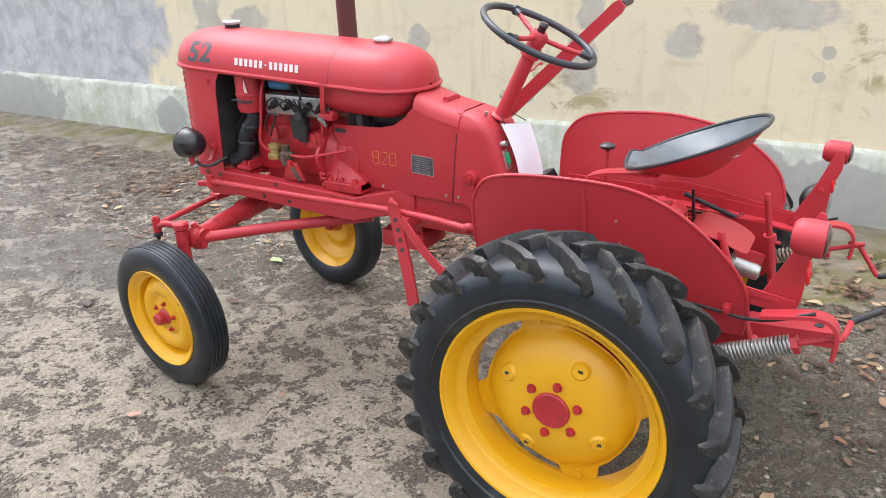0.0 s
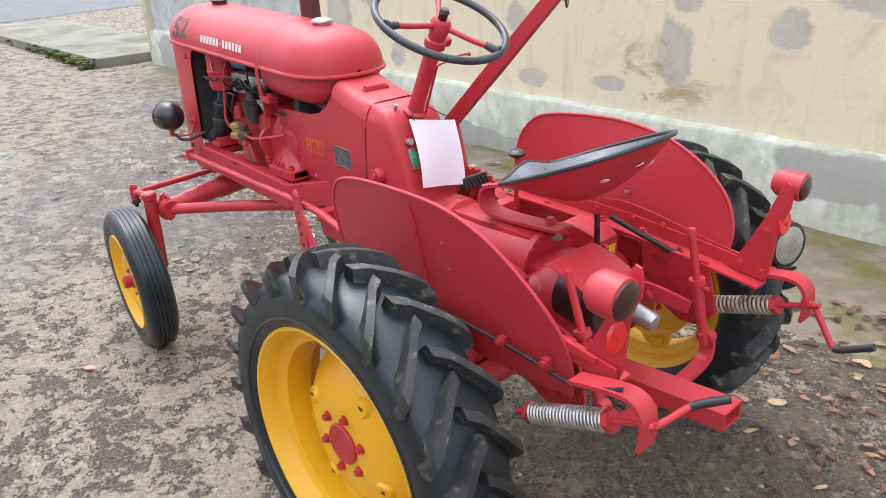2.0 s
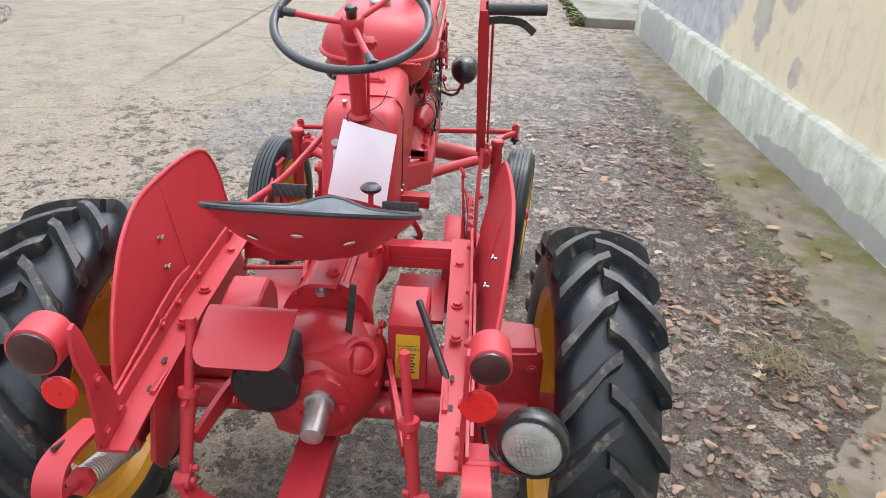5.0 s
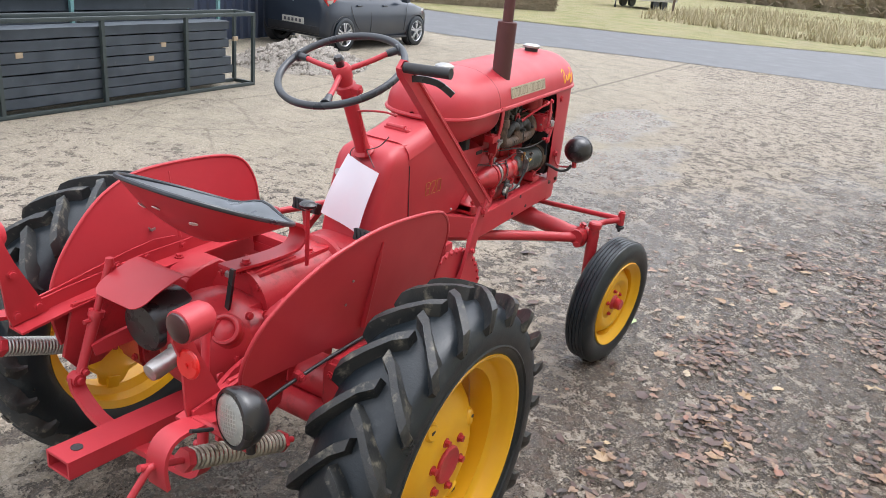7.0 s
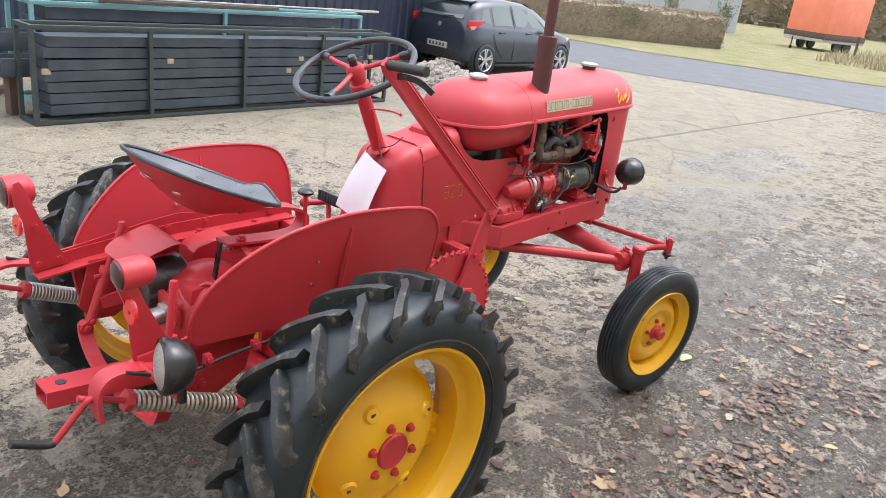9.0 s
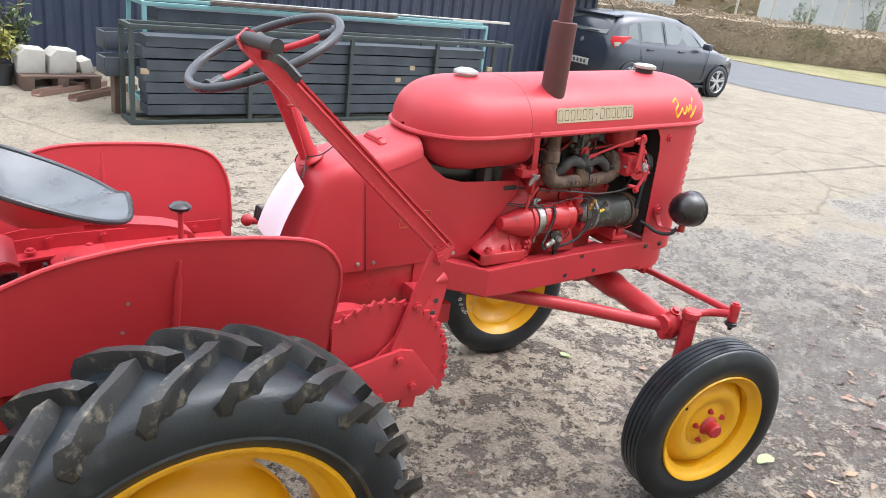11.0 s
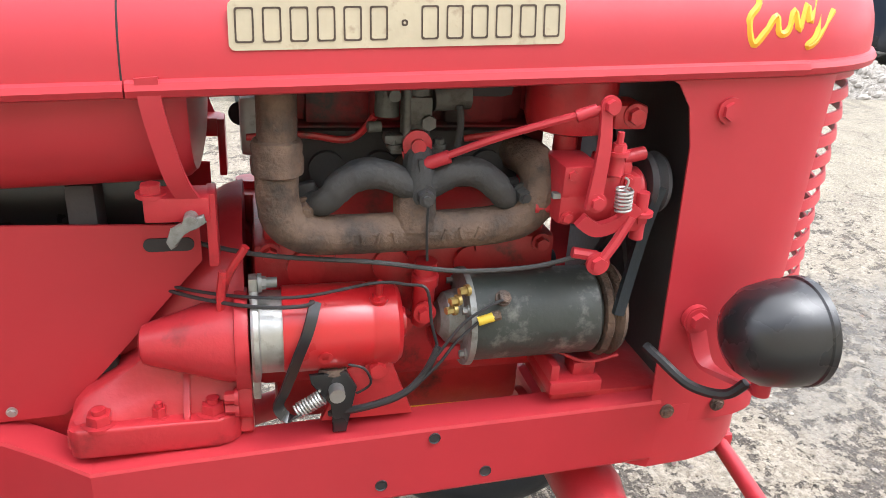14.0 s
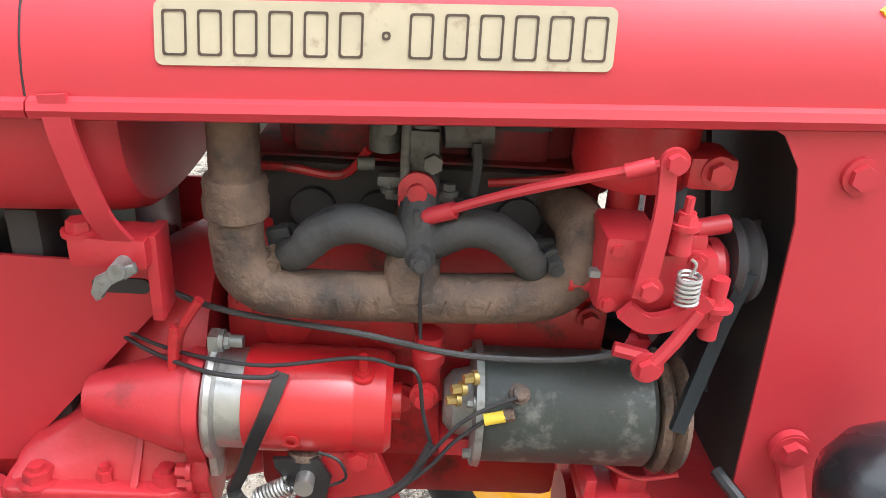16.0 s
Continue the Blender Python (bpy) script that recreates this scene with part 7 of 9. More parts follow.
    bm = B()
    lathe(bm, [(0, 0), (0.056, 0), (0.060, 0.006), (0.05, 0.013), (0.060, 0.02), (0.056, 0.026), (0, 0.026)], (-1.609, 0.135, 0.910), (-1, 0, 0), 36)
    add("dynamo_pulley", bm, RUST)
    for dy in (0.057, -0.05):
        bm = B()
        bar(bm, [(-1.618, 0.135 + dy, 0.93), (-1.64, 0.15 + dy * 0.5, 1.03), (-1.65, 0.15 + dy * 0.55, 1.085)], 0.013, 0.008, (1, 0, 0.1), 3)
        add("fan_belt", bm, RUBBER)
    # dynamo
    bm = B()
    lathe(bm, [(0.0, 0.0), (0.053, 0.0), (0.0545, 0.004), (0.0545, 0.155), (0.05, 0.160), (0, 0.160)], (-1.446, 0.135, 0.910), (-1, 0, 0.0), 40)
    add("dynamo", bm, GENERATOR, "dark green-black dynamo with scuffed paint")
    bm = B()
    lathe(bm, [(0, -0.03), (0.02, -0.03), (0.03, -0.022), (0.034, -0.004), (0.059, -0.003), (0.060, 0.004), (0.0, 0.004)], (-1.442, 0.135, 0.910), (-1, 0, 0), 36)
    for a in (35, 145, 215, 325):
        bolt(bm, (-1.438, 0.135 + 0.05 * math.cos(radians(a)), 0.910 + 0.05 * math.sin(radians(a))), (1, 0, 0), 0.005, 0.007)
    add("dynamo_end", bm, ALU)
    bolts("dynamo_stud", BRASS, eng, [((x, 0.17, z), (1, 0.3, 0), 0.005, 0.01) for x, z in ((-1.422, 0.938), (-1.426, 0.950), (-1.436, 0.962))])
    bm = B()
    cyl(bm, (-1.475, 0.18, 0.952), (-1.475, 0.192, 0.962), 0.006, n=8)
    bolt(bm, (-1.475, 0.186, 0.958), (0, 0.7, 0.7), 0.007, 0.008)
    cyl(bm, (-1.463, 0.190, 0.937), (-1.472, 0.190, 0.939), 0.006, n=8)
    add("terminal", bm, RUST)
    bm = B()
    cyl(bm, (-1.446, 0.1905, 0.932), (-1.464, 0.1905, 0.937), 0.0055, n=10)
    add("terminal_sleeve", bm, YTAG)
    bm = B()
    lathe(bm, [(0, 0), (0.009, 0), (0.009, 0.002), (0.004, 0.0025)], (-1.525, 0.1725, 0.880), (0, 0.7, -0.7), 14)
    add("dynamo_screw", bm, ALU)
    # starter motor
    bm = B()
    lathe(bm, [(0.0, 0.0), (0.014, 0.0), (0.021, 0.003), (0.025, 0.012), (0.040, 0.062), (0.047, 0.082), (0.050, 0.094), (0.050, 0.104), (0, 0.104)], (-1.076, 0.135, 0.898), (-1, 0, 0.02), 40)
    add("starter_nose", bm, RED_OLD)
    bm = B()
    lathe(bm, [(0, 0), (0.056, 0), (0.058, 0.003), (0.057, 0.008), (0.047, 0.010), (0.047, 0.034), (0, 0.034)], (-1.196, 0.135, 0.905), (-1, 0, 0), 36)
    plate(bm, [(-0.016, 0.03), (-0.012, -0.030), (0.0, -0.038), (0.012, -0.030), (0.020, 0.03)], (-1.200, 0.158, 0.868), (0, 1, 0), (0, 0, 1), 0.008, 0.002)
    plate(bm, [(-0.010, -0.02), (-0.008, 0.014), (0.008, 0.014), (0.010, -0.02)], (-1.200, 0.137, 0.962), (0, 1, 0), (0, 0, 1), 0.010, 0.002)
    add("starter_flange", bm, STEEL)
    bm = B()
    cyl(bm, (-1.206, 0.137, 0.968), (-1.226, 0.137, 0.968), 0.006, n=10)
    bolt(bm, (-1.208, 0.137, 0.968), (-1, 0, 0), 0.008, 0.006)
    add("flange_stud", bm, ALU)
    bm = B()
    lathe(bm, [(0.0, 0.0), (0.049, 0.0), (0.050, 0.003), (0.050, 0.096), (0.049, 0.098), (0.049, 0.101), (0.050, 0.103), (0.0485, 0.128), (0.043, 0.134), (0.018, 0.134), (0.018, 0.142), (0, 0.142)], (-1.230, 0.135, 0.907), (-1, 0, 0), 40)
    cyl(bm, (-1.337, 0.155, 0.945), (-1.337, 0.163, 0.975), 0.004, n=8)
    bolt(bm, (-1.337, 0.157, 0.952), (0, 0.3, 1), 0.008, 0.006)
    lathe(bm, [(0.005, 0), (0.008, 0.001), (0.008, 0.002), (0.004, 0.002)], (-1.275, 0.1833, 0.895), (0, 1, -0.2), 14)
    add("starter_motor", bm, GLOSS_RED, "glossy red starter motor")
    # rusty seat of the pull switch under the motor
    add("switch_seat", lathe(B(), [(0, 0), (0.016, 0), (0.017, 0.006), (0.010, 0.012), (0, 0.012)], (-1.285, 0.165, 0.870), (0, 0.25, -1), 20), RUST)
    bm = B()
    bar(bm, [(-1.266, 0.166, 0.956), (-1.256, 0.186, 0.93), (-1.244, 0.192, 0.90), (-1.230, 0.19, 0.860), (-1.222, 0.188, 0.838), (-1.232, 0.19, 0.823), (-1.248, 0.19, 0.826)], 0.013, 0.003, (0.9, 0.4, 0), 6)
    add("starter_strap", bm, BLACK)
    bm = B()
    coil(bm, (-1.243, 0.186, 0.828), (-1.272, 0.184, 0.844), 0.008, 0.0016, 9, 6)
    cyl(bm, (-1.287, 0.180, 0.850), (-1.287, 0.196, 0.850), 0.009, n=16)
    add("pull_spring", bm, STEEL)
    bm = B()
    plate(bm, [(-0.03, 0.02), (0.012, 0.022), (0.024, 0.0), (0.012, -0.06), (-0.004, -0.06), (-0.004, -0.02), (-0.028, 0.008)], (-1.287, 0.178, 0.850), (-1, 0, 0), (0, 0, 1), 0.006, 0.002)
    add("starter_lever", bm, BLACK)
    # wiring on the right
    for pts, r, mat in (
            ([(-1.05, 0.06, 0.955), (-1.14, 0.13, 0.958), (-1.24, 0.165, 0.962), (-1.33, 0.168, 0.976), (-1.365, 0.18, 0.978), (-1.385, 0.188, 0.975), (-1.392, 0.19, 0.935), (-1.40, 0.19, 0.905)], 0.003, DARK),
            ([(-1.05, 0.06, 0.95), (-1.13, 0.13, 0.953), (-1.2, 0.168, 0.955), (-1.25, 0.175, 0.956), (-1.264, 0.172, 0.960)], 0.0035, DARK),
            ([(-1.08, 0.06, 1.005), (-1.2, 0.14, 1.005), (-1.33, 0.165, 1.0), (-1.42, 0.18, 0.992), (-1.5, 0.19, 0.997), (-1.55, 0.20, 1.012)], 0.0045, MANIFOLD),
            ([(-1.472, 0.194, 0.96), (-1.45, 0.198, 0.952), (-1.425, 0.2, 0.935), (-1.40, 0.2, 0.90), (-1.375, 0.195, 0.86), (-1.345, 0.19, 0.835), (-1.31, 0.18, 0.82)], 0.003, DARK),
            ([(-1.446, 0.192, 0.932), (-1.42, 0.198, 0.912), (-1.40, 0.2, 0.885), (-1.37, 0.195, 0.852), (-1.33, 0.185, 0.83)], 0.003, DARK),
            ([(-1.40, 0.195, 0.905), (-1.385, 0.195, 0.87), (-1.36, 0.195, 0.845), (-1.32, 0.185, 0.825), (-1.28, 0.17, 0.81)], 0.007, DARK),
            ([(-1.385, 0.175, 1.075), (-1.384, 0.178, 1.04), (-1.386, 0.178, 1.005)], 0.0025, DARK),
            ([(-1.30, 0.186, 0.885), (-1.318, 0.19, 0.88), (-1.325, 0.19, 0.86), (-1.31, 0.185, 0.845)], 0.0025, DARK),
            ([(-1.565, 0.15, 0.86), (-1.60, 0.165, 0.85), (-1.64, 0.17, 0.86)], 0.004, RED_OLD)):
        bm = B()
        sweep(bm, pts, r * 0.62, 8)
        add("cable" if mat is DARK else "pipe", bm, mat)
    # filler pipe between starter and dynamo
    bm = B()
    cyl(bm, (-1.395, 0.125, 0.90), (-1.395, 0.135, 0.985), 0.013, n=14)
    lathe(bm, [(0.016, 0), (0.016, 0.012), (0.01, 0.016), (0, 0.016)], (-1.395, 0.133, 0.955), (0, 0.1, 1), 16)
    bolt(bm, (-1.393, 0.15, 0.925), (0, 1, 0), 0.010, 0.01)
    bolt(bm, (-1.372, 0.12, 0.90), (0, 1, 0), 0.012, 0.01)
    add("oil_pipe", bm, GRIMY)
    for x in (-1.44, -1.52):
        add("dynamo_cradle", box(B(), (x, 0.12, 0.87), (0.06, 0.07, 0.02), bev=0.003), RED_OLD)

    for pts, r in (([(-1.20, 0.09, 1.12), (-1.26, 0.10, 1.125), (-1.31, 0.10, 1.12), (-1.335, 0.115, 1.15)], 0.004), ([(-1.44, 0.10, 1.12), (-1.50, 0.12, 1.135), (-1.53, 0.13, 1.15)], 0.004), ([(-1.17, 0.15, 0.99), (-1.165, 0.15, 0.94), (-1.175, 0.15, 0.90)], 0.005), ([(-1.195, 0.155, 1.02), (-1.175, 0.15, 0.985), (-1.165, 0.14, 0.95)], 0.0045)):
        add("pipe", sweep(B(), pts, r, 8), GRIMY)
    for x in (-1.24, -1.31, -1.40, -1.47, -1.53):
        add("head_bolt", bolt(B(), (x, 0.078, 1.066), (0, 1, 0), 0.009, 0.012), GRIMY)
    for x in (-1.22, -1.30, -1.385, -1.47, -1.55):
        add("block_bolt", bolt(B(), (x, 0.096, 0.985), (0, 1, 0), 0.009, 0.010), GRIMY)
    # left side: air cleaner, hose, coil, ignition
    bm = B()
    lathe(bm, [(0, 0.23), (0.056, 0.23), (0.058, 0.22), (0.058, 0.155), (0.061, 0.152), (0.061, 0.143), (0.058, 0.14), (0.058, 0.09), (0.05, 0.075), (0, 0.07)], (-1.555, -0.115, 0.975), (0, 0, 1), 36)
    ac = add("air_cleaner", bm, RED)
    bm = B()
    plate(bm, [(0, 0.028), (0.022, -0.02), (-0.022, -0.02)], (-1.53, -0.172, 1.155), (0.9, -0.35, 0), (0, 0, 1), 0.0015)
    add("warning_triangle", bm, WHITE)
    bm = B()
    sweep(bm, [(-1.60, -0.176, 1.10), (-1.565, -0.182, 1.105), (-1.53, -0.178, 1.097), (-1.505, -0.16, 1.10)], 0.004, 8)
    box(bm, (-1.545, -0.183, 1.1), (0.03, 0.008, 0.012), bev=0.002)
    add("clamp", bm, MANIFOLD)
    bm = B()
    sweep(bm, [(-1.54, -0.12, 1.045), (-1.545, -0.125, 1.01), (-1.565, -0.13, 0.985), (-1.588, -0.135, 0.95), (-1.592, -0.135, 0.91), (-1.60, -0.14, 0.875), (-1.625, -0.14, 0.85), (-1.66, -0.14, 0.835)], 0.033, 18)
    hose = add("radiator_hose", bm, RUBBER)
    for z, x in ((0.925, -1.592), (0.995, -1.557)):
        bm = B()
        lathe(bm, [(0.034, -0.006), (0.0365, -0.004), (0.0365, 0.004), (0.034, 0.006)], (x, -0.134, z), (0.2, 0, 1), 24)
        add("hose_clip", bm, MANIFOLD)
    bm = B()
    sweep(bm, [(-1.47, -0.12, 1.19), (-1.462, -0.155, 1.13), (-1.47, -0.165, 1.02), (-1.485, -0.165, 0.945), (-1.46, -0.16, 0.91), (-1.42, -0.155, 0.905)], 0.0055, 8)
    add("oil_line", bm, RED)
    bm = B()
    cyl(bm, (-1.44, -0.11, 1.168), (-1.335, -0.11, 1.168), 0.023, n=24)
    coil_ob = add("ignition_coil", bm, BLUE, "blue ignition coil")
    bm = B()
    lathe(bm, [(0.0235, 0), (0.0235, 0.012), (0.012, 0.02), (0.008, 0.04), (0, 0.04)], (-1.335, -0.11, 1.168), (1, 0, 0), 20)
    add("coil_cap", bm, DARK)
    bm = B()
    box(bm, (-1.332, -0.098, 1.088), (0.286, 0.05, 0.078), bev=0.008)
    for x in (-1.45, -1.37, -1.29, -1.21):
        box(bm, (x, -0.124, 1.088), (0.012, 0.006, 0.07), bev=0.002)
    add("side_cover", bm, STEEL, "bright alloy side cover")
    for x in (-1.42, -1.345, -1.25, -1.19):
        bm = B()
        cyl(bm, (x, -0.12, 1.095), (x, -0.145, 1.085), 0.016, 0.013, 18)
        cyl(bm, (x, -0.145, 1.085), (x, -0.165, 1.08), 0.010, 0.008, 14)
        add("plug_cap", bm, DARK)
    bm = B()
    cyl(bm, (-1.285, -0.145, 0.975), (-1.285, -0.145, 1.045), 0.034, 0.038, 22)
    cyl(bm, (-1.285, -0.145, 1.045), (-1.285, -0.145, 1.075), 0.024, 0.016, 16)
    cyl(bm, (-1.27, -0.15, 0.96), (-1.26, -0.15, 1.03), 0.02, n=16)
    dist = add("distributor", bm, DARK)
    for k, x in enumerate((-1.42, -1.345, -1.25, -1.19)):
        x0 = -1.285 + 0.012 * (k - 1.5)
        bm = B()
        sweep(bm, [(x0, -0.148, 1.070), (x0 + (x - x0) * 0.15, -0.178, 1.115 + 0.008 * (k % 2)), (x0 + (x - x0) * 0.55, -0.195, 1.130 - 0.012 * (k % 2)), (x + (x0 - x) * 0.12, -0.190, 1.105), (x, -0.164, 1.08)], 0.0036, 8)
        add("spark_lead", bm, DARK)
    bm = B()
    sweep(bm, [(-1.285, -0.148, 1.085), (-1.25, -0.17, 1.145), (-1.28, -0.15, 1.17), (-1.30, -0.115, 1.168)], 0.0038, 8)
    add("coil_lead", bm, DARK)
    bm = B()
    sweep(bm, [(-1.45, -0.155, 0.98), (-1.44, -0.17, 1.03), (-1.41, -0.175, 1.06), (-1.36, -0.175, 1.055)], 0.004, 8)
    sweep(bm, [(-1.39, -0.16, 1.06), (-1.405, -0.17, 1.01), (-1.43, -0.16, 0.97)], 0.004, 8)
    add("loom", bm, DARK)
    bm = B()
    lathe(bm, [(0.03, 0), (0.032, 0.006), (0.032, 0.018), (0.022, 0.022), (0.022, 0.04), (0.028, 0.044), (0.028, 0.056), (0.012, 0.064), (0, 0.064)], (-1.425, -0.15, 0.875), (0, 0, 1), 24)
    add("fuel_filter", bm, BRASS, "brass fuel filter")
    bm = B()
    lathe(bm, [(0.02, -0.03), (0.026, -0.01), (0.026, 0.02), (0.016, 0.028), (0.016, 0.05), (0, 0.052)], (-1.365, -0.155, 0.885), (0, 0, 1), 20)
    cyl(bm, (-1.365, -0.16, 0.90), (-1.325, -0.16, 0.905), 0.008, n=10)
    add("fuel_pump", bm, RUST)
    bm = B()
    sweep(bm, [(-1.33, -0.165, 0.9), (-1.25, -0.18, 0.905), (-1.15, -0.175, 0.925), (-1.06, -0.15, 0.945)], 0.006, 8)
    add("clutch_rod", bm, RED)
    bm = B()
    cyl(bm, (-1.435, -0.13, 0.95), (-1.435, -0.13, 1.0), 0.022, 0.014, 18)
    add("oil_filler", bm, GRIMY)
    bm = B()
    cyl(bm, (-1.20, -0.13, 0.93), (-1.20, -0.135, 1.0), 0.018, 0.022, 18)
    box(bm, (-1.22, -0.12, 0.96), (0.09, 0.05, 0.06), bev=0.01)
    add("side_casting", bm, GRIMY)
    bm = B()
    lathe(bm, [(0.09, 0), (0.10, 0.01), (0.095, 0.04), (0.05, 0.062), (0, 0.066)], (-1.12, -0.06, 0.885), (-0.25, -1, 0), 32)
    for a in range(0, 360, 60):
        bolt(bm, (-1.13 + 0.08 * math.cos(radians(a)), -0.108, 0.885 + 0.08 * math.sin(radians(a))), (0, -1, 0), 0.009, 0.01)
    add("side_bell", bm, RED_OLD)
    bm = B()
    bar(bm, [(-1.34, -0.16, 0.875), (-1.32, -0.168, 0.84), (-1.29, -0.168, 0.80)], 0.022, 0.01, (1, 0, 0.3))
    add("breather_pipe", bm, RUST)


make_engine()

# chain under the right rail
bm = B()
for i in range(9):
    a = i / 8
    p = Vector((-0.945 - 0.06 * a, 0.165, 0.685 - 0.05 * math.sin(math.pi * a)))
    m = Matrix.Translation(p) @ Matrix.Rotation(radians(90 * (i % 2)), 4, "X")
    pts = [m @ Vector((0.006 * math.cos(q), 0.0, 0.0045 * math.sin(q))) for q in np.linspace(0, 2 * math.pi, 10)[:-1]]
    sweep(bm, pts, 0.0011, 5, 0, True)
part("chain", bm, STEEL, T)

# ---- the sheet tied to the steering column ----
note = thing("paper_sheet", "white paper sheet tied below the steering wheel", "paper", (-0.43, 0.02, 1.075))
bm = B()
rows = []
for j in range(11):
    v = j / 10
    row = []
    for i in range(9):
        u = i / 8
        top = Vector((-0.470, -0.045, 1.088)).lerp(Vector((-0.425, 0.115, 1.062)), u)
        low = Vector((-0.386, -0.078, 0.889)).lerp(Vector((-0.362, 0.092, 0.862)), u)
        p = top.lerp(low, v) + Vector((0.012 * math.sin(v * 3.0) + 0.006 * math.sin(u * 4 + v * 2), 0, 0)) - Vector((-0.43, 0.02, 1.075))
        row.append(p)
    rows.append(row)
loft(bm, rows)
thicken(bm, 0.0006)
part("sheet", bm, PAPER, note)
bm = B()
off = -Vector((-0.43, 0.02, 1.075))
sweep(bm, [Vector(p) + off for p in ((-0.462, -0.03, 1.082), (-0.47, -0.03, 1.105), (-0.49, 0.0, 1.128), (-0.47, 0.03, 1.115), (-0.435, 0.09, 1.075))], 0.0018, 6)
sweep(bm, [Vector(p) + off for p in ((-0.47, 0.03, 1.115), (-0.50, 0.06, 1.13), (-0.53, 0.075, 1.16))], 0.0018, 6)
part("tie", bm, DARK, note)


# ---- round the yard ----
ASPHALT = pbr("worn_asphalt", (0.085, 0.088, 0.095), (0.12, 0.122, 0.128), 2, (0.55, 0.75), bump=0.4, fine=90, bump_d=0.004)
CLAD = pbr("dark_blue_sheet_cladding", (0.042, 0.056, 0.094), (0.055, 0.069, 0.112), 3, (0.35, 0.5), bump=0.05, coat=0.1)
BOARD = pbr("dark_painted_boards", (0.028, 0.038, 0.050), (0.056, 0.070, 0.084), 5, (0.45, 0.65), bump=0.4, fine=50, dirt=(0.10, 0.11, 0.11), dirt_at=(0.62, 0.8), dirt_scale=9)
STEELFRAME = pbr("dark_green_steel_frame", (0.030, 0.042, 0.042), (0.045, 0.058, 0.056), 8, (0.45, 0.6), bump=0.2)
TEAL = pbr("turquoise_primer_frame", (0.14, 0.30, 0.31), (0.20, 0.36, 0.36), 8, (0.45, 0.6), bump=0.2)
RAWWOOD = pbr("weathered_wood", (0.33, 0.25, 0.16), (0.42, 0.33, 0.22), 12, (0.7, 0.85), bump=0.5, fine=60)
DARKWOOD = pbr("wet_brown_timber", (0.085, 0.055, 0.042), (0.14, 0.095, 0.07), 10, (0.6, 0.8), bump=0.5, fine=60)
BLOCK = pbr("pale_concrete_block", (0.40, 0.385, 0.34), (0.50, 0.485, 0.44), 8, (0.8, 0.95), bump=0.4, fine=60, dirt=(0.2, 0.2, 0.17), dirt_at=(0.6, 0.8))
POT = pbr("black_plant_pot", (0.02, 0.022, 0.026), (0.035, 0.037, 0.042), 12, (0.5, 0.65))
BRICK = pbr("orange_red_brick", (0.42, 0.13, 0.075), (0.34, 0.11, 0.07), 14, (0.8, 0.9), bump=0.4, fine=60)
MOSS = pbr("moss", (0.06, 0.075, 0.02), (0.10, 0.11, 0.03), 30, (0.9, 1.0), bump=0.8, fine=120, bump_d=0.01)


def ribbon(name, near, far, z, material, label, category):
    bm = B()
    rows = [[(x, y, z), (a, b, z)] for (x, y), (a, b) in zip([(p.x, p.y) for p in smooth_path([(*q, 0) for q in near], 8)], [(p.x, p.y) for p in smooth_path([(*q, 0) for q in far], 8)])]
    loft(bm, rows)
    ob = part(name, bm, material)
    if ob.data.polygons[0].normal.z < 0:
        ob.data.flip_normals()
    return tagged(ob, label, category, kind="structure")


ribbon("road", [(-21, -24), (-15.4, -13), (-13.9, -8.0), (-15.2, -4.8), (-16.2, -2.0), (-17.8, 5), (-24, 30)], [(-26, -24), (-20.3, -15), (-19.8, -11.0), (-21.3, -7.6), (-23.4, -4.0), (-30, 5), (-46, 34)], 0.006, ASPHALT, "grey asphalt lane beside the yard", "road")
GRASS = pbr("short_winter_grass", (0.17, 0.18, 0.06), (0.30, 0.26, 0.13), 1.5, (0.9, 1.0), bump=1.0, fine=25, bump_d=0.05, dirt=(0.28, 0.245, 0.14), dirt_at=(0.45, 0.65), dirt_scale=0.8)
ribbon("verge", [(-26.2, -24), (-20.5, -15.1), (-20.0, -11.0), (-21.5, -7.6), (-23.6, -4.0), (-30.2, 5), (-46.2, 34)], [(-60, -60), (-70, -50), (-90, -35), (-110, -20), (-120, 0), (-120, 20), (-120, 50)], 0.012, GRASS, "short green and straw coloured grass verge", "verge")

# raised path beyond the wall's end
bm = B()
box(bm, (-12.4, 2.62, 0.05), (6.1, 1.55, 0.16), (0, 0, 1.5), 0.02)
tagged(part("path", bm, pbr("mossy_old_cement", (0.19, 0.18, 0.155), (0.27, 0.26, 0.225), 2, (0.8, 0.95), bump=0.4, fine=50, dirt=(0.13, 0.13, 0.08), dirt_at=(0.45, 0.65), dirt_scale=1.5)), "pale raised cement path beyond the wall", "path", kind="structure")
bm = B()
rnd = random.Random(3)
for i in range(260):
    x = -9.4 - rnd.random() ** 1.4 * 5.2
    y = 1.83 + rnd.gauss(0, 0.05) - (x + 9.4) * 0.026
    ball(bm, (x, y, rnd.uniform(0.0, 0.12)), rnd.uniform(0.02, 0.05), (1.3, 1, 0.6), 6)
tagged(part("moss_clumps", bm, MOSS), "dark green moss along the path edge", "moss", kind="stuff")


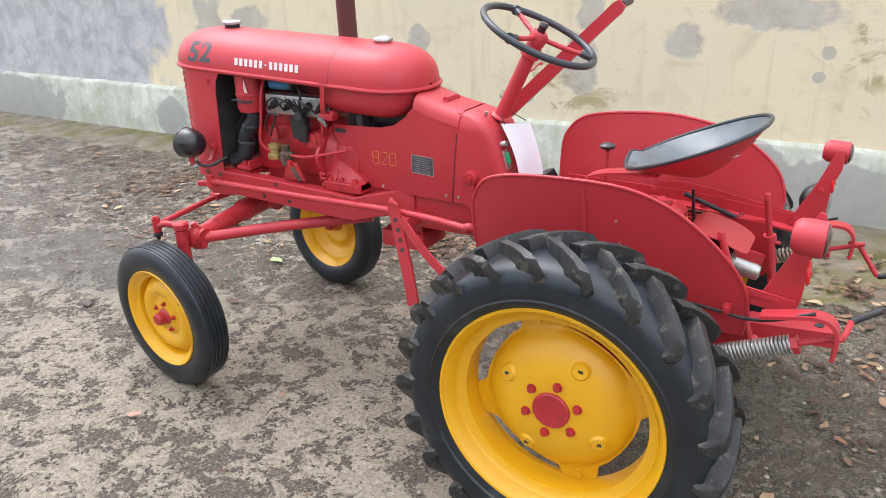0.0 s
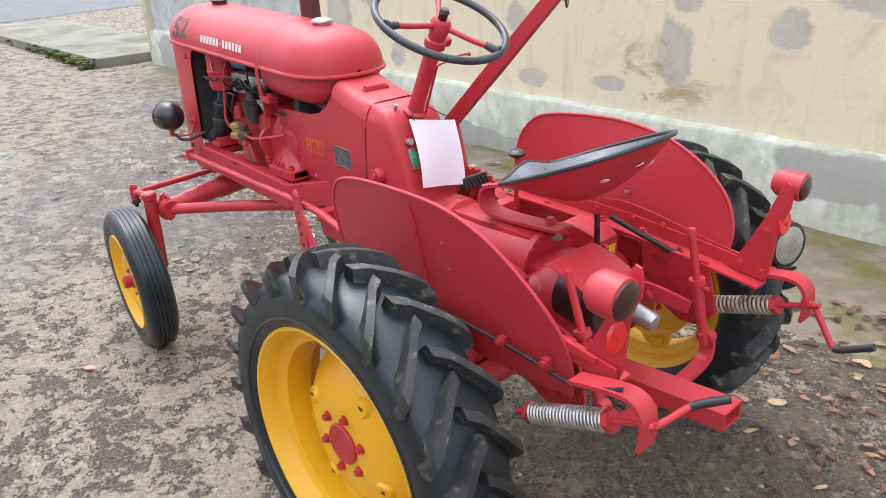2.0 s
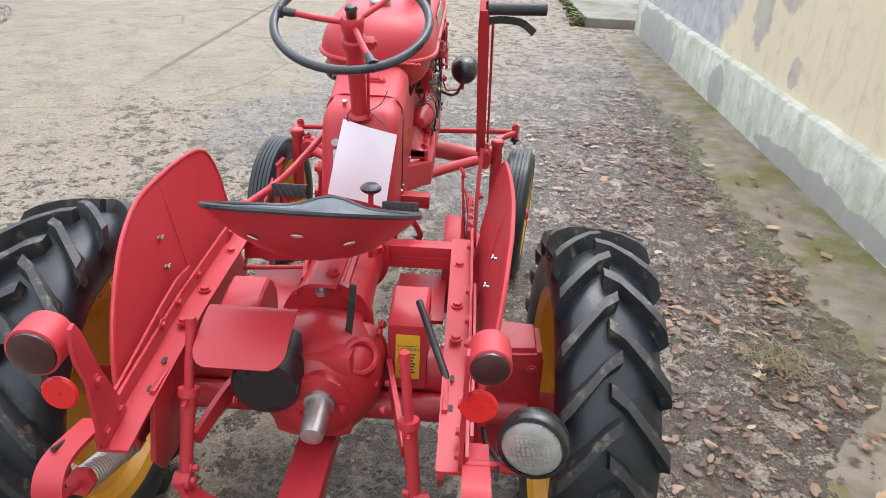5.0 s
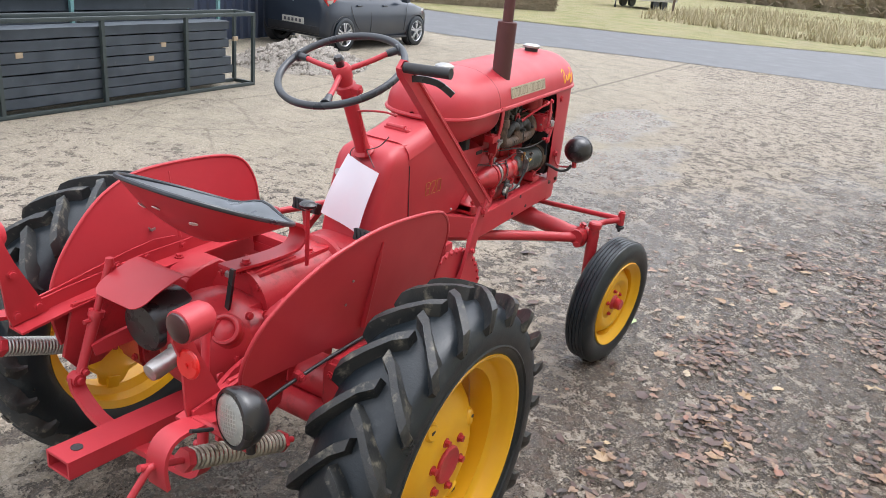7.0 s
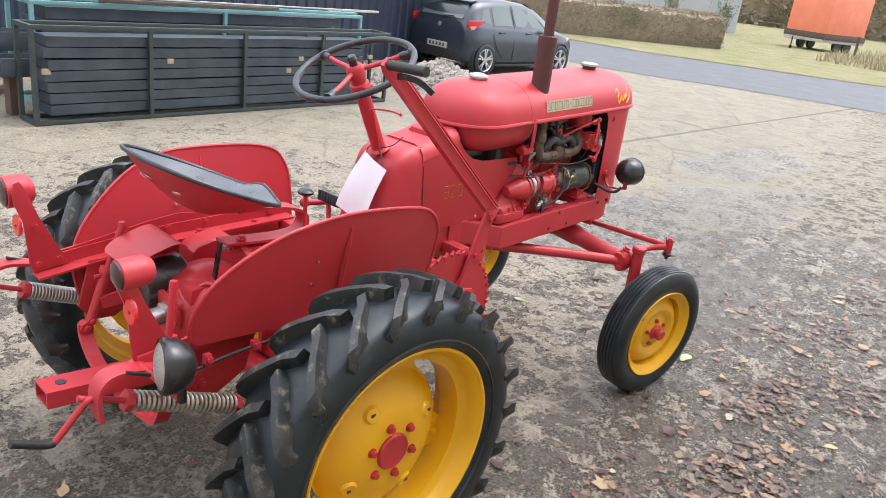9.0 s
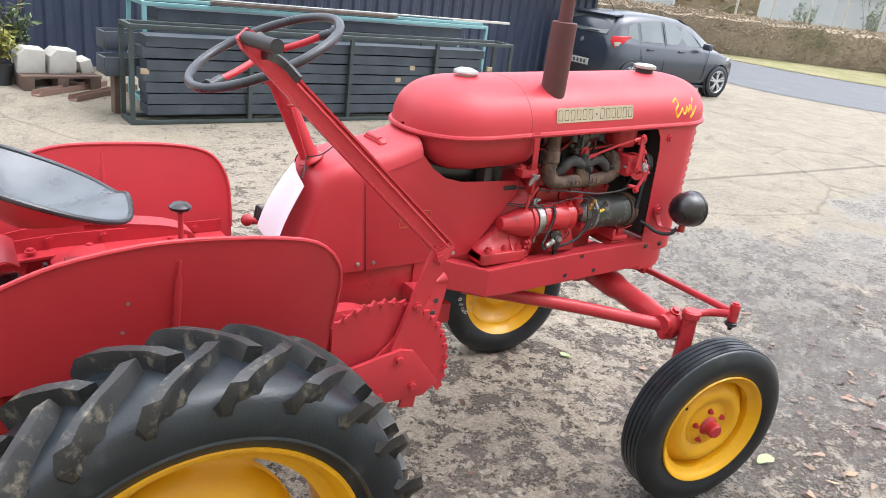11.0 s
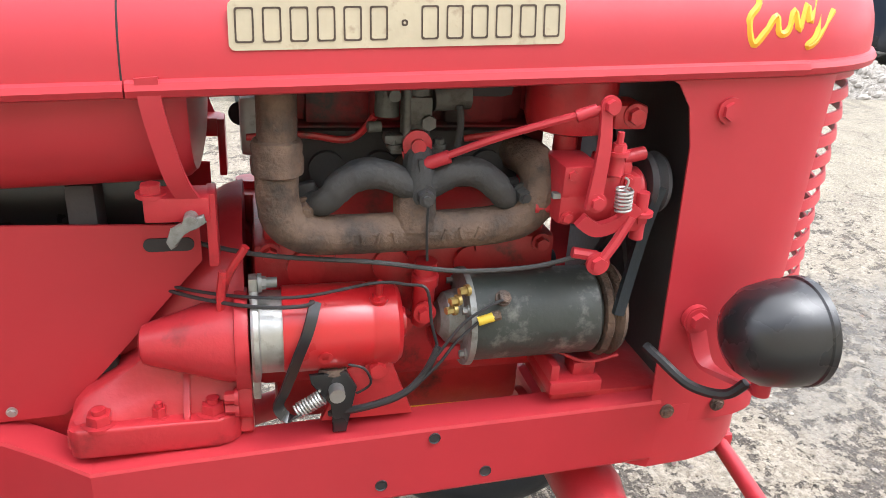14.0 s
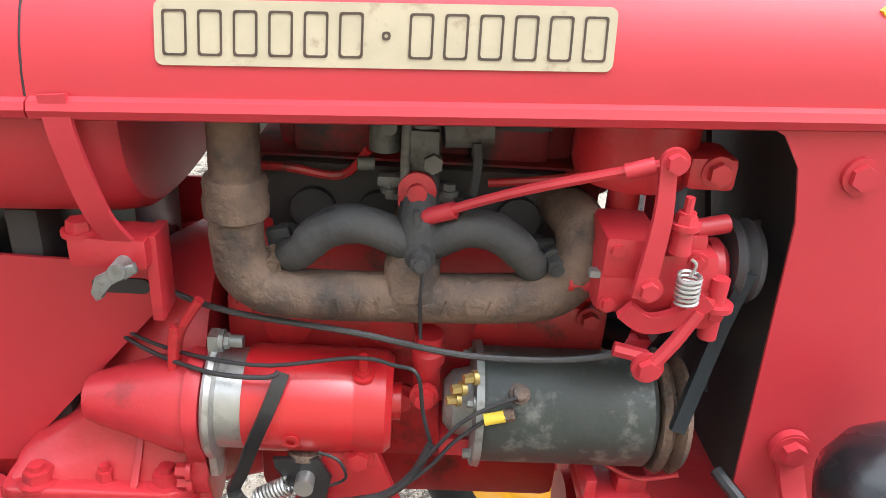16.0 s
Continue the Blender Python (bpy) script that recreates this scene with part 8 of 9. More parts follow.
# low shed clad in profiled sheet
def make_shed():
    shed = thing("shed", "low shed clad in dark blue profiled sheet", "shed", (-0.12, -7.95, 0), rz=4.2)
    L, H = 9.65, 1.47
    bm = B()
    rows = []
    x = 0.0
    while x < L:
        for dx, d in ((0.0, 0.0), (0.03, 0.035), (0.10, 0.035), (0.13, 0.0)):
            rows.append([(-(x + dx), d, -0.05), (-(x + dx), d, H)])
        x += 0.20
    loft(bm, rows)
    part("front_wall", bm, CLAD, shed)
    bm = B()
    box(bm, (-L / 2, -2.6, H / 2), (L, 5.0, H - 0.02))
    part("shed_core", bm, CLAD, shed)
    bm = B()
    rows = []
    for i in range(90):
        x = 0.35 - i * (L + 0.7) / 89
        d = 0.03 * (i % 2)
        rows.append([(x, 0.35, H + 0.06 + d), (x, -5.5, H + 0.75 + d)])
    loft(bm, rows)
    thicken(bm, 0.02)
    part("roof", bm, SOOT, shed)
    bm = B()
    box(bm, (-L / 2, 0.33, H + 0.02), (L + 0.7, 0.03, 0.10), bev=0.004)
    part("fascia", bm, BLOCK, shed, "pale grey fascia board")
    bm = B()
    sweep(bm, [(0.4, 0.40, H + 0.05), (-L - 0.4, 0.40, H + 0.02)], 0.05, 10, 0)
    part("gutter", bm, STEELFRAME, shed)


make_shed()


def make_rack(name, at, rz, L, H, D, bays, frame_mat, label, boards, z_boards):
    rack = thing(name, label, "rack", at, rz=rz, group="racks beside the shed")
    t = 0.038
    for y in (0.0, -D):
        for z in (t / 2, H - t / 2):
            bm = B()
            box(bm, (-L / 2, y, z), (L, t, t), bev=0.004)
            part("rail", bm, frame_mat, rack)
        for i in range(bays + 1):
            bm = B()
            box(bm, (-(t / 2) - i * (L - t) / bays, y, H / 2), (t, t, H - 2 * t))
            part("upright", bm, frame_mat, rack)
    for i in (0, bays):
        for z in (t / 2, H - t / 2):
            bm = B()
            box(bm, (-(t / 2) - i * (L - t) / bays, -D / 2, z), (t, D - t, t))
            part("end_rail", bm, frame_mat, rack)
    rnd = random.Random(len(name) + int(L * 10))
    z, i = 0.07, 0
    while i < boards:
        h = z_boards / boards
        bm = B()
        rows = []
        x0, x1 = 0.12 + rnd.uniform(0, 0.06), L * 0.945 - rnd.uniform(0, 0.25)
        for k in range(13):
            x = x0 + (x1 - x0) * k / 12
            wob = rnd.uniform(-0.004, 0.004)
            y = -0.03 + rnd.uniform(-0.006, 0.002)
            rows.append([(-x, y, z + 0.004 + wob), (-x, y, z + h - 0.008 + wob), (-x, y - 0.06, z + h - 0.006 + wob), (-x, y - D * 0.8, z + h - 0.006), (-x, y - D * 0.8, z + 0.004)])
        loft(bm, rows, ring=True, ends=True)
        part("board", bm, BOARD, rack)
        z += h
        i += 1
    return rack, L


r1, _ = make_rack("board_rack", (-1.04, -5.04, 0), 3.6, 4.33, 0.86, 0.30, 4, STEELFRAME, "dark steel rack stacked with black painted boards", 7, 0.70)
rnd = random.Random(12)
for u, z in ((0.14, 0.46), (1.32, 0.54), (1.50, 0.42), (2.78, 0.42), (2.95, 0.55), (4.05, 0.56)):
    bm = B()
    box(bm, (-u, -0.045, z), (0.07, 0.03, 0.05), bev=0.004)
    part("spacer_block", bm, RAWWOOD, r1)
r2, _ = make_rack("trough_rack", (-1.33, -5.86, 0), 3.0, 4.2, 0.98, 0.55, 2, TEAL, "turquoise steel rack holding dark boards", 7, 0.86)
for k, (dy, z, L) in enumerate(((0.0, 0.995, 4.4), (-0.2, 0.995, 3.8), (-0.35, 0.995, 4.6), (0.1, 1.01, 2.2))):
    bm = B()
    box(bm, (-L / 2 + 0.25 - 0.3 * k, dy - 0.1, z), (L, 0.05, 0.03), (0, 0, 0.8 * k - 1), 0.003)
    tagged(part("loose_bar", bm, (TEAL, STEELFRAME, BLOCK, DARKWOOD)[k], r2), "")
# troughs poking out of the rack's end
for k, (x, y, z) in enumerate(((-0.94, -5.48, 0.38), (-1.0, -5.80, 0.56))):
    tr = thing("trough", "dark painted open timber trough", "trough", (x, y, z), rz=6.5, group="troughs in the rack")
    for nm, c, s in (("floor", (-0.4, 0, 0), (0.9, 0.28, 0.03)), ("side", (-0.4, 0.13, 0.07), (0.9, 0.03, 0.16)), ("side", (-0.4, -0.13, 0.07), (0.9, 0.03, 0.16)), ("end", (0.04, 0, 0.07), (0.03, 0.23, 0.14))):
        bm = B()
        box(bm, c, s, bev=0.003)
        part(nm, bm, BOARD, tr)
# post that carries them
bm = B()
box(bm, (-1.04, -5.54, 0.18), (0.10, 0.12, 0.36), (0, 0, 6), 0.005)
tagged(part("timber_post", bm, DARKWOOD), "short weathered timber post under the troughs", "post")

# steel channels lying on the ground
for x, y, r in ((-0.43, -6.22, 42), (-0.72, -6.02, 44)):
    bm = B()
    rows = []
    for xx in (0.0, -0.95):
        rows.append([(xx, -0.05, 0), (xx, 0.05, 0), (xx, 0.05, 0.055), (xx, 0.042, 0.055), (xx, 0.042, 0.010), (xx, -0.042, 0.010), (xx, -0.042, 0.055), (xx, -0.05, 0.055)])
    loft(bm, rows, ring=True, ends=True)
    ob = tagged(part("steel_channel", bm, pbr("brown_primed_steel", (0.20, 0.125, 0.10), (0.26, 0.17, 0.135), 12, (0.5, 0.7), bump=0.2)), "rusty brown steel channel lying on concrete", "channel", "channels on the ground")
    ob.matrix_world = pose(x, y, 0, 0, 0, r)

# pallet with two wedge blocks
pal = thing("pallet", "weathered timber pallet on the concrete", "pallet", (-0.66, -6.90, 0), rz=8)
for i in range(5):
    bm = B()
    box(bm, (0, -0.32 + 0.16 * i, 0.13), (0.74, 0.11, 0.022), bev=0.002)
    part("deck_board", bm, DARKWOOD, pal)
for x in (-0.31, 0.0, 0.31):
    bm = B()
    box(bm, (x, 0, 0.06), (0.10, 0.76, 0.118), bev=0.003)
    part("bearer", bm, DARKWOOD, pal)
for x, ry in ((-0.44, 6), (-0.72, 8)):
    bm = B()
    plate(bm, [(-0.12, 0), (0.13, 0), (0.12, 0.17), (0.05, 0.235), (-0.13, 0.22)], (0, 0, 0), (1, 0, 0), (0, 0, 1), 0.30, 0.008)
    ob = tagged(part("concrete_block", bm, BLOCK), "pale wedge shaped concrete block on the pallet", "block", "blocks on the pallet")
    ob.matrix_world = pose(x, -6.82, 0.142, 0, 0, ry)
bm = B()
box(bm, (-0.95, -6.92, 0.20), (0.12, 0.3, 0.13), (0, 14, 8), 0.006)
tagged(part("stone_slab", bm, BLOCK), "small grey slab leaning on the pallet", "slab")

LEAF = pbr("evergreen_leaf", (0.07, 0.115, 0.05), (0.15, 0.19, 0.09), 14, (0.35, 0.5), bump=0.1)
LEAF_Y = pbr("yellow_green_leaf", (0.16, 0.19, 0.03), (0.26, 0.24, 0.05), 14, (0.4, 0.55), bump=0.1)


def leaf_cloud(points, size, rnd, droop=0.4):
    """Pointed leaves of two folded halves at the points given."""
    vs, fs = [], []
    for p in points:
        d = Vector((rnd.gauss(0, 1), rnd.gauss(0, 1), rnd.gauss(droop, 0.6))).normalized()
        s = d.orthogonal().normalized()
        s.rotate(Matrix.Rotation(rnd.uniform(0, 6.3), 3, d))
        n = d.cross(s)
        l, w = size * rnd.uniform(0.7, 1.3), size * rnd.uniform(0.16, 0.24)
        b = len(vs)
        vs += [p, p + d * l * 0.5 + s * w + n * w * 0.4, p + d * l, p + d * l * 0.5 - s * w + n * w * 0.4, p + d * l * 0.5]
        fs += [(b, b + 1, b + 4), (b + 1, b + 2, b + 4), (b, b + 4, b + 3), (b + 4, b + 2, b + 3)]
    return vs, fs


def leaf_mesh(name, points, size, seed, material, parent=None, droop=0.4):
    vs, fs = leaf_cloud(points, size, random.Random(seed), droop)
    me = bpy.data.meshes.new(name)
    me.from_pydata([tuple(v) for v in vs], [], fs)
    me.materials.append(material)
    ob = new(name, me)
    ob.parent = parent
    return ob


def make_shrub(at, height, spread, stems, leaves, seed, material, label):
    sh = thing("shrub", label, "shrub", at)
    rnd = random.Random(seed)
    pts = []
    for k in range(stems):
        a, q = rnd.uniform(0, 6.28), rnd.random() ** 0.6
        top = Vector((math.cos(a) * spread * q, math.sin(a) * spread * q * 0.6, height * rnd.uniform(0.55, 1.0)))
        path = [Vector((top.x * 0.2, top.y * 0.2, 0)), Vector((top.x * 0.6, top.y * 0.6, top.z * 0.5)), top]
        bm = B()
        sweep(bm, path, [0.012, 0.008, 0.003], 5, 4)
        part("stem", bm, DARKWOOD, sh)
        sp = smooth_path(path, 12)
        for i in range(leaves):
            b = sp[rnd.randrange(len(sp) // 4, len(sp))]
            pts.append(b + Vector((rnd.gauss(0, 0.04), rnd.gauss(0, 0.04), rnd.gauss(0, 0.03))))
    tagged(leaf_mesh("foliage", pts, 0.11, seed, material, sh), kind="stuff")
    return sh


for k, (x, y, h, s) in enumerate(((0.35, -8.25, 0.85, 0.38), (0.85, -8.3, 0.95, 0.45), (1.4, -8.2, 0.8, 0.5), (0.05, -8.0, 0.6, 0.25))):
    make_shrub((x, y, 0), h, s, 24, 46, 20 + k, LEAF, "leafy evergreen shrub in front of the brickwork")
for x, y, h, m in ((0.0, -7.24, 0.42, LEAF), (-0.2, -6.80, 0.40, LEAF_Y), (-0.38, -7.35, 0.62, LEAF)):
    pot = thing("potted_plant", "leafy plant in a black plastic pot", "plant", (x, y, 0), group="plants in pots")
    bm = B()
    lathe(bm, [(0, 0), (0.082, 0), (0.102, 0.19), (0.110, 0.19), (0.110, 0.21), (0.098, 0.21), (0.094, 0.18), (0, 0.18)], (0, 0, 0), (0, 0, 1), 24)
    part("pot", bm, POT, pot)
    rnd = random.Random(int(1000 * h))
    pts = []
    for k in range(7):
        a = rnd.uniform(0, 6.28)
        top = Vector((math.cos(a) * 0.14, math.sin(a) * 0.14, 0.2 + h * rnd.uniform(0.6, 1)))
        bm = B()
        sweep(bm, [(0, 0, 0.18), (top.x * 0.4, top.y * 0.4, 0.2 + h * 0.4), top], 0.006, 5, 4)
        part("stem", bm, DARKWOOD, pot)
        for i in range(22):
            f = rnd.uniform(0.25, 1)
            pts.append(Vector((0, 0, 0.2)).lerp(top, f) + Vector((rnd.gauss(0, 0.03), rnd.gauss(0, 0.03), rnd.gauss(0, 0.02))))
    tagged(leaf_mesh("foliage", pts, 0.10, int(h * 77), m, pot), kind="stuff")


# brick outbuilding past the shed's corner
def make_brick_house():
    ho = thing("brick_house", "orange brick house with a pale window", "house", (0.3, -10.6, 0))
    bm = B()
    box(bm, (2.2, -1.0, 1.7), (5.2, 2.0, 3.4))
    part("wall", bm, BRICK, ho)
    win = new("window")
    win.parent = ho
    bm = B()
    box(bm, (0.55, 0.03, 0.82), (1.5, 0.06, 0.62), bev=0.006)
    part("window_frame", bm, BLOCK, win)
    bm = B()
    box(bm, (0.25, 0.065, 0.84), (0.8, 0.01, 0.5))
    part("pane", bm, BLOCK, win)
    bm = B()
    box(bm, (0.95, 0.065, 0.84), (0.55, 0.01, 0.5))
    part("pane", bm, CLAD, win)
    bm = B()
    box(bm, (-0.42, 1.95, 1.0), (0.16, 0.2, 2.0), bev=0.006)
    part("pillar", bm, BRICK, ho)
    # courses on the pillar and wall
    bm = B()
    for z in range(26):
        box(bm, (2.2, 0.004, 0.08 + z * 0.075), (5.2, 0.008, 0.008))
    part("mortar_courses", bm, BLOCK, ho)


make_brick_house()

# heap of pale gravel
bm = B()
rnd = random.Random(5)
rows = []
for i in range(13):
    r = 0.95 * i / 12
    rows.append([(r * math.cos(a) * 1.15, r * math.sin(a), 0.36 * (1 - (i / 12) ** 1.1) + rnd.uniform(-0.02, 0.025) * (0 < i < 12)) for a in np.linspace(0, 2 * math.pi, 41)[:-1]])
rows[0] = [(0.004 * math.cos(a), 0.004 * math.sin(a), 0.36) for a in np.linspace(0, 2 * math.pi, 41)[:-1]]
loft(bm, rows, ring=True)
ob = tagged(part("gravel_heap", bm, pbr("pale_gravel", (0.20, 0.175, 0.145), (0.34, 0.31, 0.27), 25, (0.85, 0.95), bump=1.0, fine=45, bump_d=0.03), sharp=60), "heap of pale gravel on the yard", "gravel heap", kind="stuff")
ob.matrix_world = pose(-7.25, -6.2, 0)
STONES = pbr("heap_stones", (0.22, 0.195, 0.165), (0.42, 0.385, 0.34), 3, (0.8, 0.95), bump=0.3)
bm = B()
for i in range(420):
    a, r = rnd.uniform(0, 6.28), 0.95 * rnd.random() ** 0.6
    q = rnd.uniform(0.02, 0.06)
    bmesh.ops.create_icosphere(bm, subdivisions=1, radius=q, matrix=pose(-7.25 + 1.15 * r * math.cos(a), -6.2 + r * math.sin(a), 0.36 * (1 - (r / 0.95) ** 1.1) + q * 0.2, rnd.uniform(0, 90), rnd.uniform(0, 90)) @ Matrix.Diagonal((1.2, 0.8, 0.6, 1)))
tagged(part("heap_stones", bm, STONES, sharp=10), "loose pale stones lying on the gravel heap", "stones", kind="stuff")

# ---- the parked car ----
CARPAINT = pbr("dark_grey_car_paint", (0.022, 0.030, 0.044), (0.028, 0.036, 0.050), 2, (0.16, 0.22), bump=0.0, coat=0.5)
CARGLASS = pbr("car_window_glass", (0.075, 0.095, 0.095), (0.13, 0.155, 0.15), 0.8, (0.05, 0.1), bump=0.0, coat=0.3, spec=0.6)
CARRED = pbr("red_tail_light", (0.55, 0.012, 0.015), (0.6, 0.02, 0.02), 20, (0.12, 0.2), coat=0.6)
CHROME = pbr("silver_alloy", (0.55, 0.56, 0.57), (0.62, 0.63, 0.64), 20, (0.25, 0.35), metal=0.85, bump=0.05)


def make_car():
    """Hatchback, nose towards -x; its own origin on the ground midway between the wheels."""
    car = thing("car", "parked dark grey small hatchback with alloy wheels", "car", (-10.17, -7.62, 0), rz=0.6)
    car.scale = (0.92, 0.92, 0.89)
    # profile stations: x, half width at the belt, sill z, belt z, roof z, half width of the roof
    st = [(1.71, 0.62, 0.34, 0.80, 0.82, 0.52), (1.68, 0.74, 0.27, 0.90, 0.98, 0.60), (1.60, 0.81, 0.23, 0.93, 1.16, 0.58), (1.43, 0.838, 0.22, 0.935, 1.345, 0.56), (1.22, 0.845, 0.21, 0.925, 1.40, 0.57), (0.9, 0.85, 0.21, 0.91, 1.425, 0.58), (0.4, 0.855, 0.21, 0.90, 1.43, 0.585),
          (-0.1, 0.855, 0.21, 0.89, 1.40, 0.575), (-0.5, 0.85, 0.21, 0.88, 1.30, 0.56), (-0.85, 0.845, 0.21, 0.87, 1.12, 0.56), (-1.15, 0.835, 0.21, 0.855, 0.93, 0.60), (-1.45, 0.80, 0.22, 0.80, 0.83, 0.60), (-1.75, 0.72, 0.25, 0.68, 0.71, 0.52), (-1.90, 0.58, 0.32, 0.55, 0.56, 0.42), (-1.96, 0.40, 0.40, 0.46, 0.47, 0.3)]
    bm = B()
    rows = []
    for x, w, z0, zb, zr, wr in st:
        half = [(w * 0.90, z0), (w * 0.985, z0 + 0.10), (w * 1.0, z0 + (zb - z0) * 0.5), (w * 0.985, zb - 0.04), (w * 0.955, zb)]
        for f in (0.35, 0.7, 0.92):
            half.append((w * 0.955 + (wr - w * 0.955) * f, zb + (zr - zb) * (f * 0.97)))
        half.append((wr * 0.86, zb + (zr - zb) * 0.99))
        half.append((wr * 0.4, zr + 0.012))
        sec = [(x, y, z) for y, z in half]
        rows.append(sec + [(p[0], -p[1], p[2]) for p in sec[::-1]])
    loft(bm, rows, ring=True, ends=True)
    body = part("body", bm, CARPAINT, car, sharp=50)

    def side_y(x, z, out=0.004):
        for (xa, wa, za, ba, ra, fa), (xb, wb, zb_, bb, rb, fb) in zip(st, st[1:]):
            if xb <= x <= xa:
                t = (xa - x) / (xa - xb)
                w, zb, zr, wr = wa + (wb - wa) * t, ba + (bb - ba) * t, ra + (rb - ra) * t, fa + (fb - fa) * t
                f = (z - zb) / max((zr - zb) * 0.97, 1e-3)
                if f <= 0:
                    return w * 0.955 + out
                return w * 0.955 + (wr - w * 0.955) * min(f, 1) + out
        return 0.5
    for s in (1, -1):
        for name, pts in (("rear_window", [(0.46, 0.97), (1.02, 0.97), (1.0, 1.30), (0.48, 1.345)]), ("front_window", [(0.36, 0.96), (-0.62, 0.95), (-0.28, 1.24), (0.0, 1.33), (0.37, 1.345)]),
                          ("quarter_window", [(1.10, 0.98), (1.36, 1.03), (1.27, 1.22), (1.08, 1.28)]), ("mirror_window", [(-0.66, 0.95), (-0.92, 0.935), (-0.60, 1.11), (-0.50, 1.13)])):
            bm = B()
            vs = [bm.verts.new((x, s * side_y(x, z, 0.006), z)) for x, z in pts]
            bm.faces.new(vs if s > 0 else vs[::-1])
            part(name, bm, CARGLASS, car)
        for name, pts in (("door_line", [(0.41, 1.34), (0.41, 0.94), (0.42, 0.60), (0.42, 0.30)]), ("door_line", [(1.06, 0.96), (1.05, 0.75), (0.92, 0.52), (0.75, 0.36)]), ("door_line", [(-0.80, 0.93), (-0.78, 0.6), (-0.74, 0.33)])):
            bm = B()
            sweep(bm, [(x, s * (side_y(x, z, 0.0) if z > 0.93 else 0.855 * (1 if z > 0.5 else 0.99)), z) for x, z in pts], 0.005, 5, 3)
            part(name, bm, SOOT, car)
        for x in (0.82, -0.02):
            bm = B()
            box(bm, (x, s * 0.85, 0.84), (0.16, 0.03, 0.03), bev=0.008)
            part("door_handle", bm, CARPAINT, car)
        bm = B()
        box(bm, (-0.62, s * 0.93, 0.97), (0.12, 0.16, 0.12), bev=0.035)
        part("mirror", bm, CARPAINT, car)
        bm = B()
        box(bm, (0.0, s * 0.80, 0.205), (2.4, 0.06, 0.05), bev=0.01)
        part("sill", bm, DARK, car)
        bm = B()
        plate(bm, [(-0.24, 0.10), (0.16, 0.08), (0.20, 0.0), (0.10, -0.13), (0.02, -0.11), (-0.06, -0.02)], (1.555, s * 0.772, 0.95), (0.85, -s * 0.30, 0), (0, 0, 1), 0.05, 0.012)
        part("tail_light", bm, CARRED, car)
        bm = B()
        plate(bm, [(-0.05, 0.03), (0.10, 0.02), (0.07, -0.045), (0.0, -0.04)], (1.59, s * 0.775, 0.905), (0.85, -s * 0.30, 0), (0, 0, 1), 0.065, 0.01)
        part("reversing_lens", bm, BLOCK, car)
        bm = B()
        plate(bm, [(-0.20, -0.03), (0.16, 0.06), (0.10, 0.10), (-0.10, 0.05)], (-1.62, s * 0.70, 0.70), (-0.9, -s * 0.45, -0.3), (0, 0, 1), 0.08, 0.02)
        part("headlight", bm, LENS, car)
        for x in (1.24, -1.22):
            wh = new("wheel")
            wh.parent = car
            bm = B()
            lathe(bm, [(0.22, -0.09), (0.28, -0.10), (0.305, -0.08), (0.31, 0), (0.305, 0.085), (0.28, 0.10), (0.22, 0.095)], (x, s * 0.775, 0.31), (0, s, 0), 48)
            part("tyre", bm, RUBBER, wh)
            bm = B()
            lathe(bm, [(0.225, 0.09), (0.215, 0.096), (0.205, 0.085), (0.20, 0.02), (0.20, -0.05)], (x, s * 0.775, 0.31), (0, s, 0), 40)
            for k in range(5):
                for da in (-9, 9):
                    a = radians(72 * k + da + 18)
                    c = (x + 0.125 * math.cos(a), s * (0.775 + 0.078), 0.31 + 0.125 * math.sin(a))
                    box(bm, c, (0.16, 0.02, 0.03), (0, -math.degrees(a), 0), 0.004)
            lathe(bm, [(0.055, 0.07), (0.05, 0.092), (0, 0.095)], (x, s * 0.775, 0.31), (0, s, 0), 24)
            part("alloy", bm, CHROME, wh)
            bm = B()
            lathe(bm, [(0, -0.02), (0.2, -0.02)], (x, s * 0.775, 0.31), (0, s, 0), 32)
            part("brake_disc", bm, SOOT, wh)
            bm = B()
            lathe(bm, [(0.33, -0.10), (0.345, 0.0), (0.345, 0.06), (0.335, 0.068)], (x, s * 0.78, 0.315), (0, s, 0), 48)
            part("wheel_arch", bm, SOOT, car)
    bm = B()
    vs = [(1.645, 0.54, 1.03), (1.645, -0.54, 1.03), (1.435, -0.50, 1.315), (1.435, 0.50, 1.315)]
    mid = []
    for (x, y, z) in vs:
        mid.append(bm.verts.new((x + 0.03, y, z + 0.01)))
    bm.faces.new(mid)
    part("rear_screen", bm, CARGLASS, car)
    bm = B()
    vs = [bm.verts.new(p) for p in ((-0.22, 0.50, 1.395), (-0.22, -0.50, 1.395), (-1.10, -0.60, 0.965), (-1.10, 0.60, 0.965))]
    bm.faces.new(vs)
    part("windscreen", bm, CARGLASS, car)
    bm = B()
    box(bm, (1.42, 0, 1.365), (0.20, 1.06, 0.035), (0, 9, 0), 0.012)
    part("roof_spoiler", bm, CARPAINT, car)
    bm = B()
    box(bm, (1.70, 0, 0.50), (0.05, 0.52, 0.115), bev=0.006)
    part("number_plate", bm, BLOCK, car, "white plate with plain dark bars")
    for i in range(5):
        bm = B()
        box(bm, (1.728, -0.18 + 0.09 * i, 0.50), (0.004, 0.05, 0.06))
        part("plate_bar", bm, INK, car)
    bm = B()
    box(bm, (1.665, 0, 0.36), (0.12, 1.25, 0.16), bev=0.04)
    part("rear_bumper", bm, DARK, car)
    bm = B()
    plate(bm, arc(0, 0, 0.045, 0, 345, 15), (1.70, 0, 0.88), (0, 1, 0), (-0.2, 0, 1), 0.012)
    part("badge", bm, CHROME, car)
    bm = B()
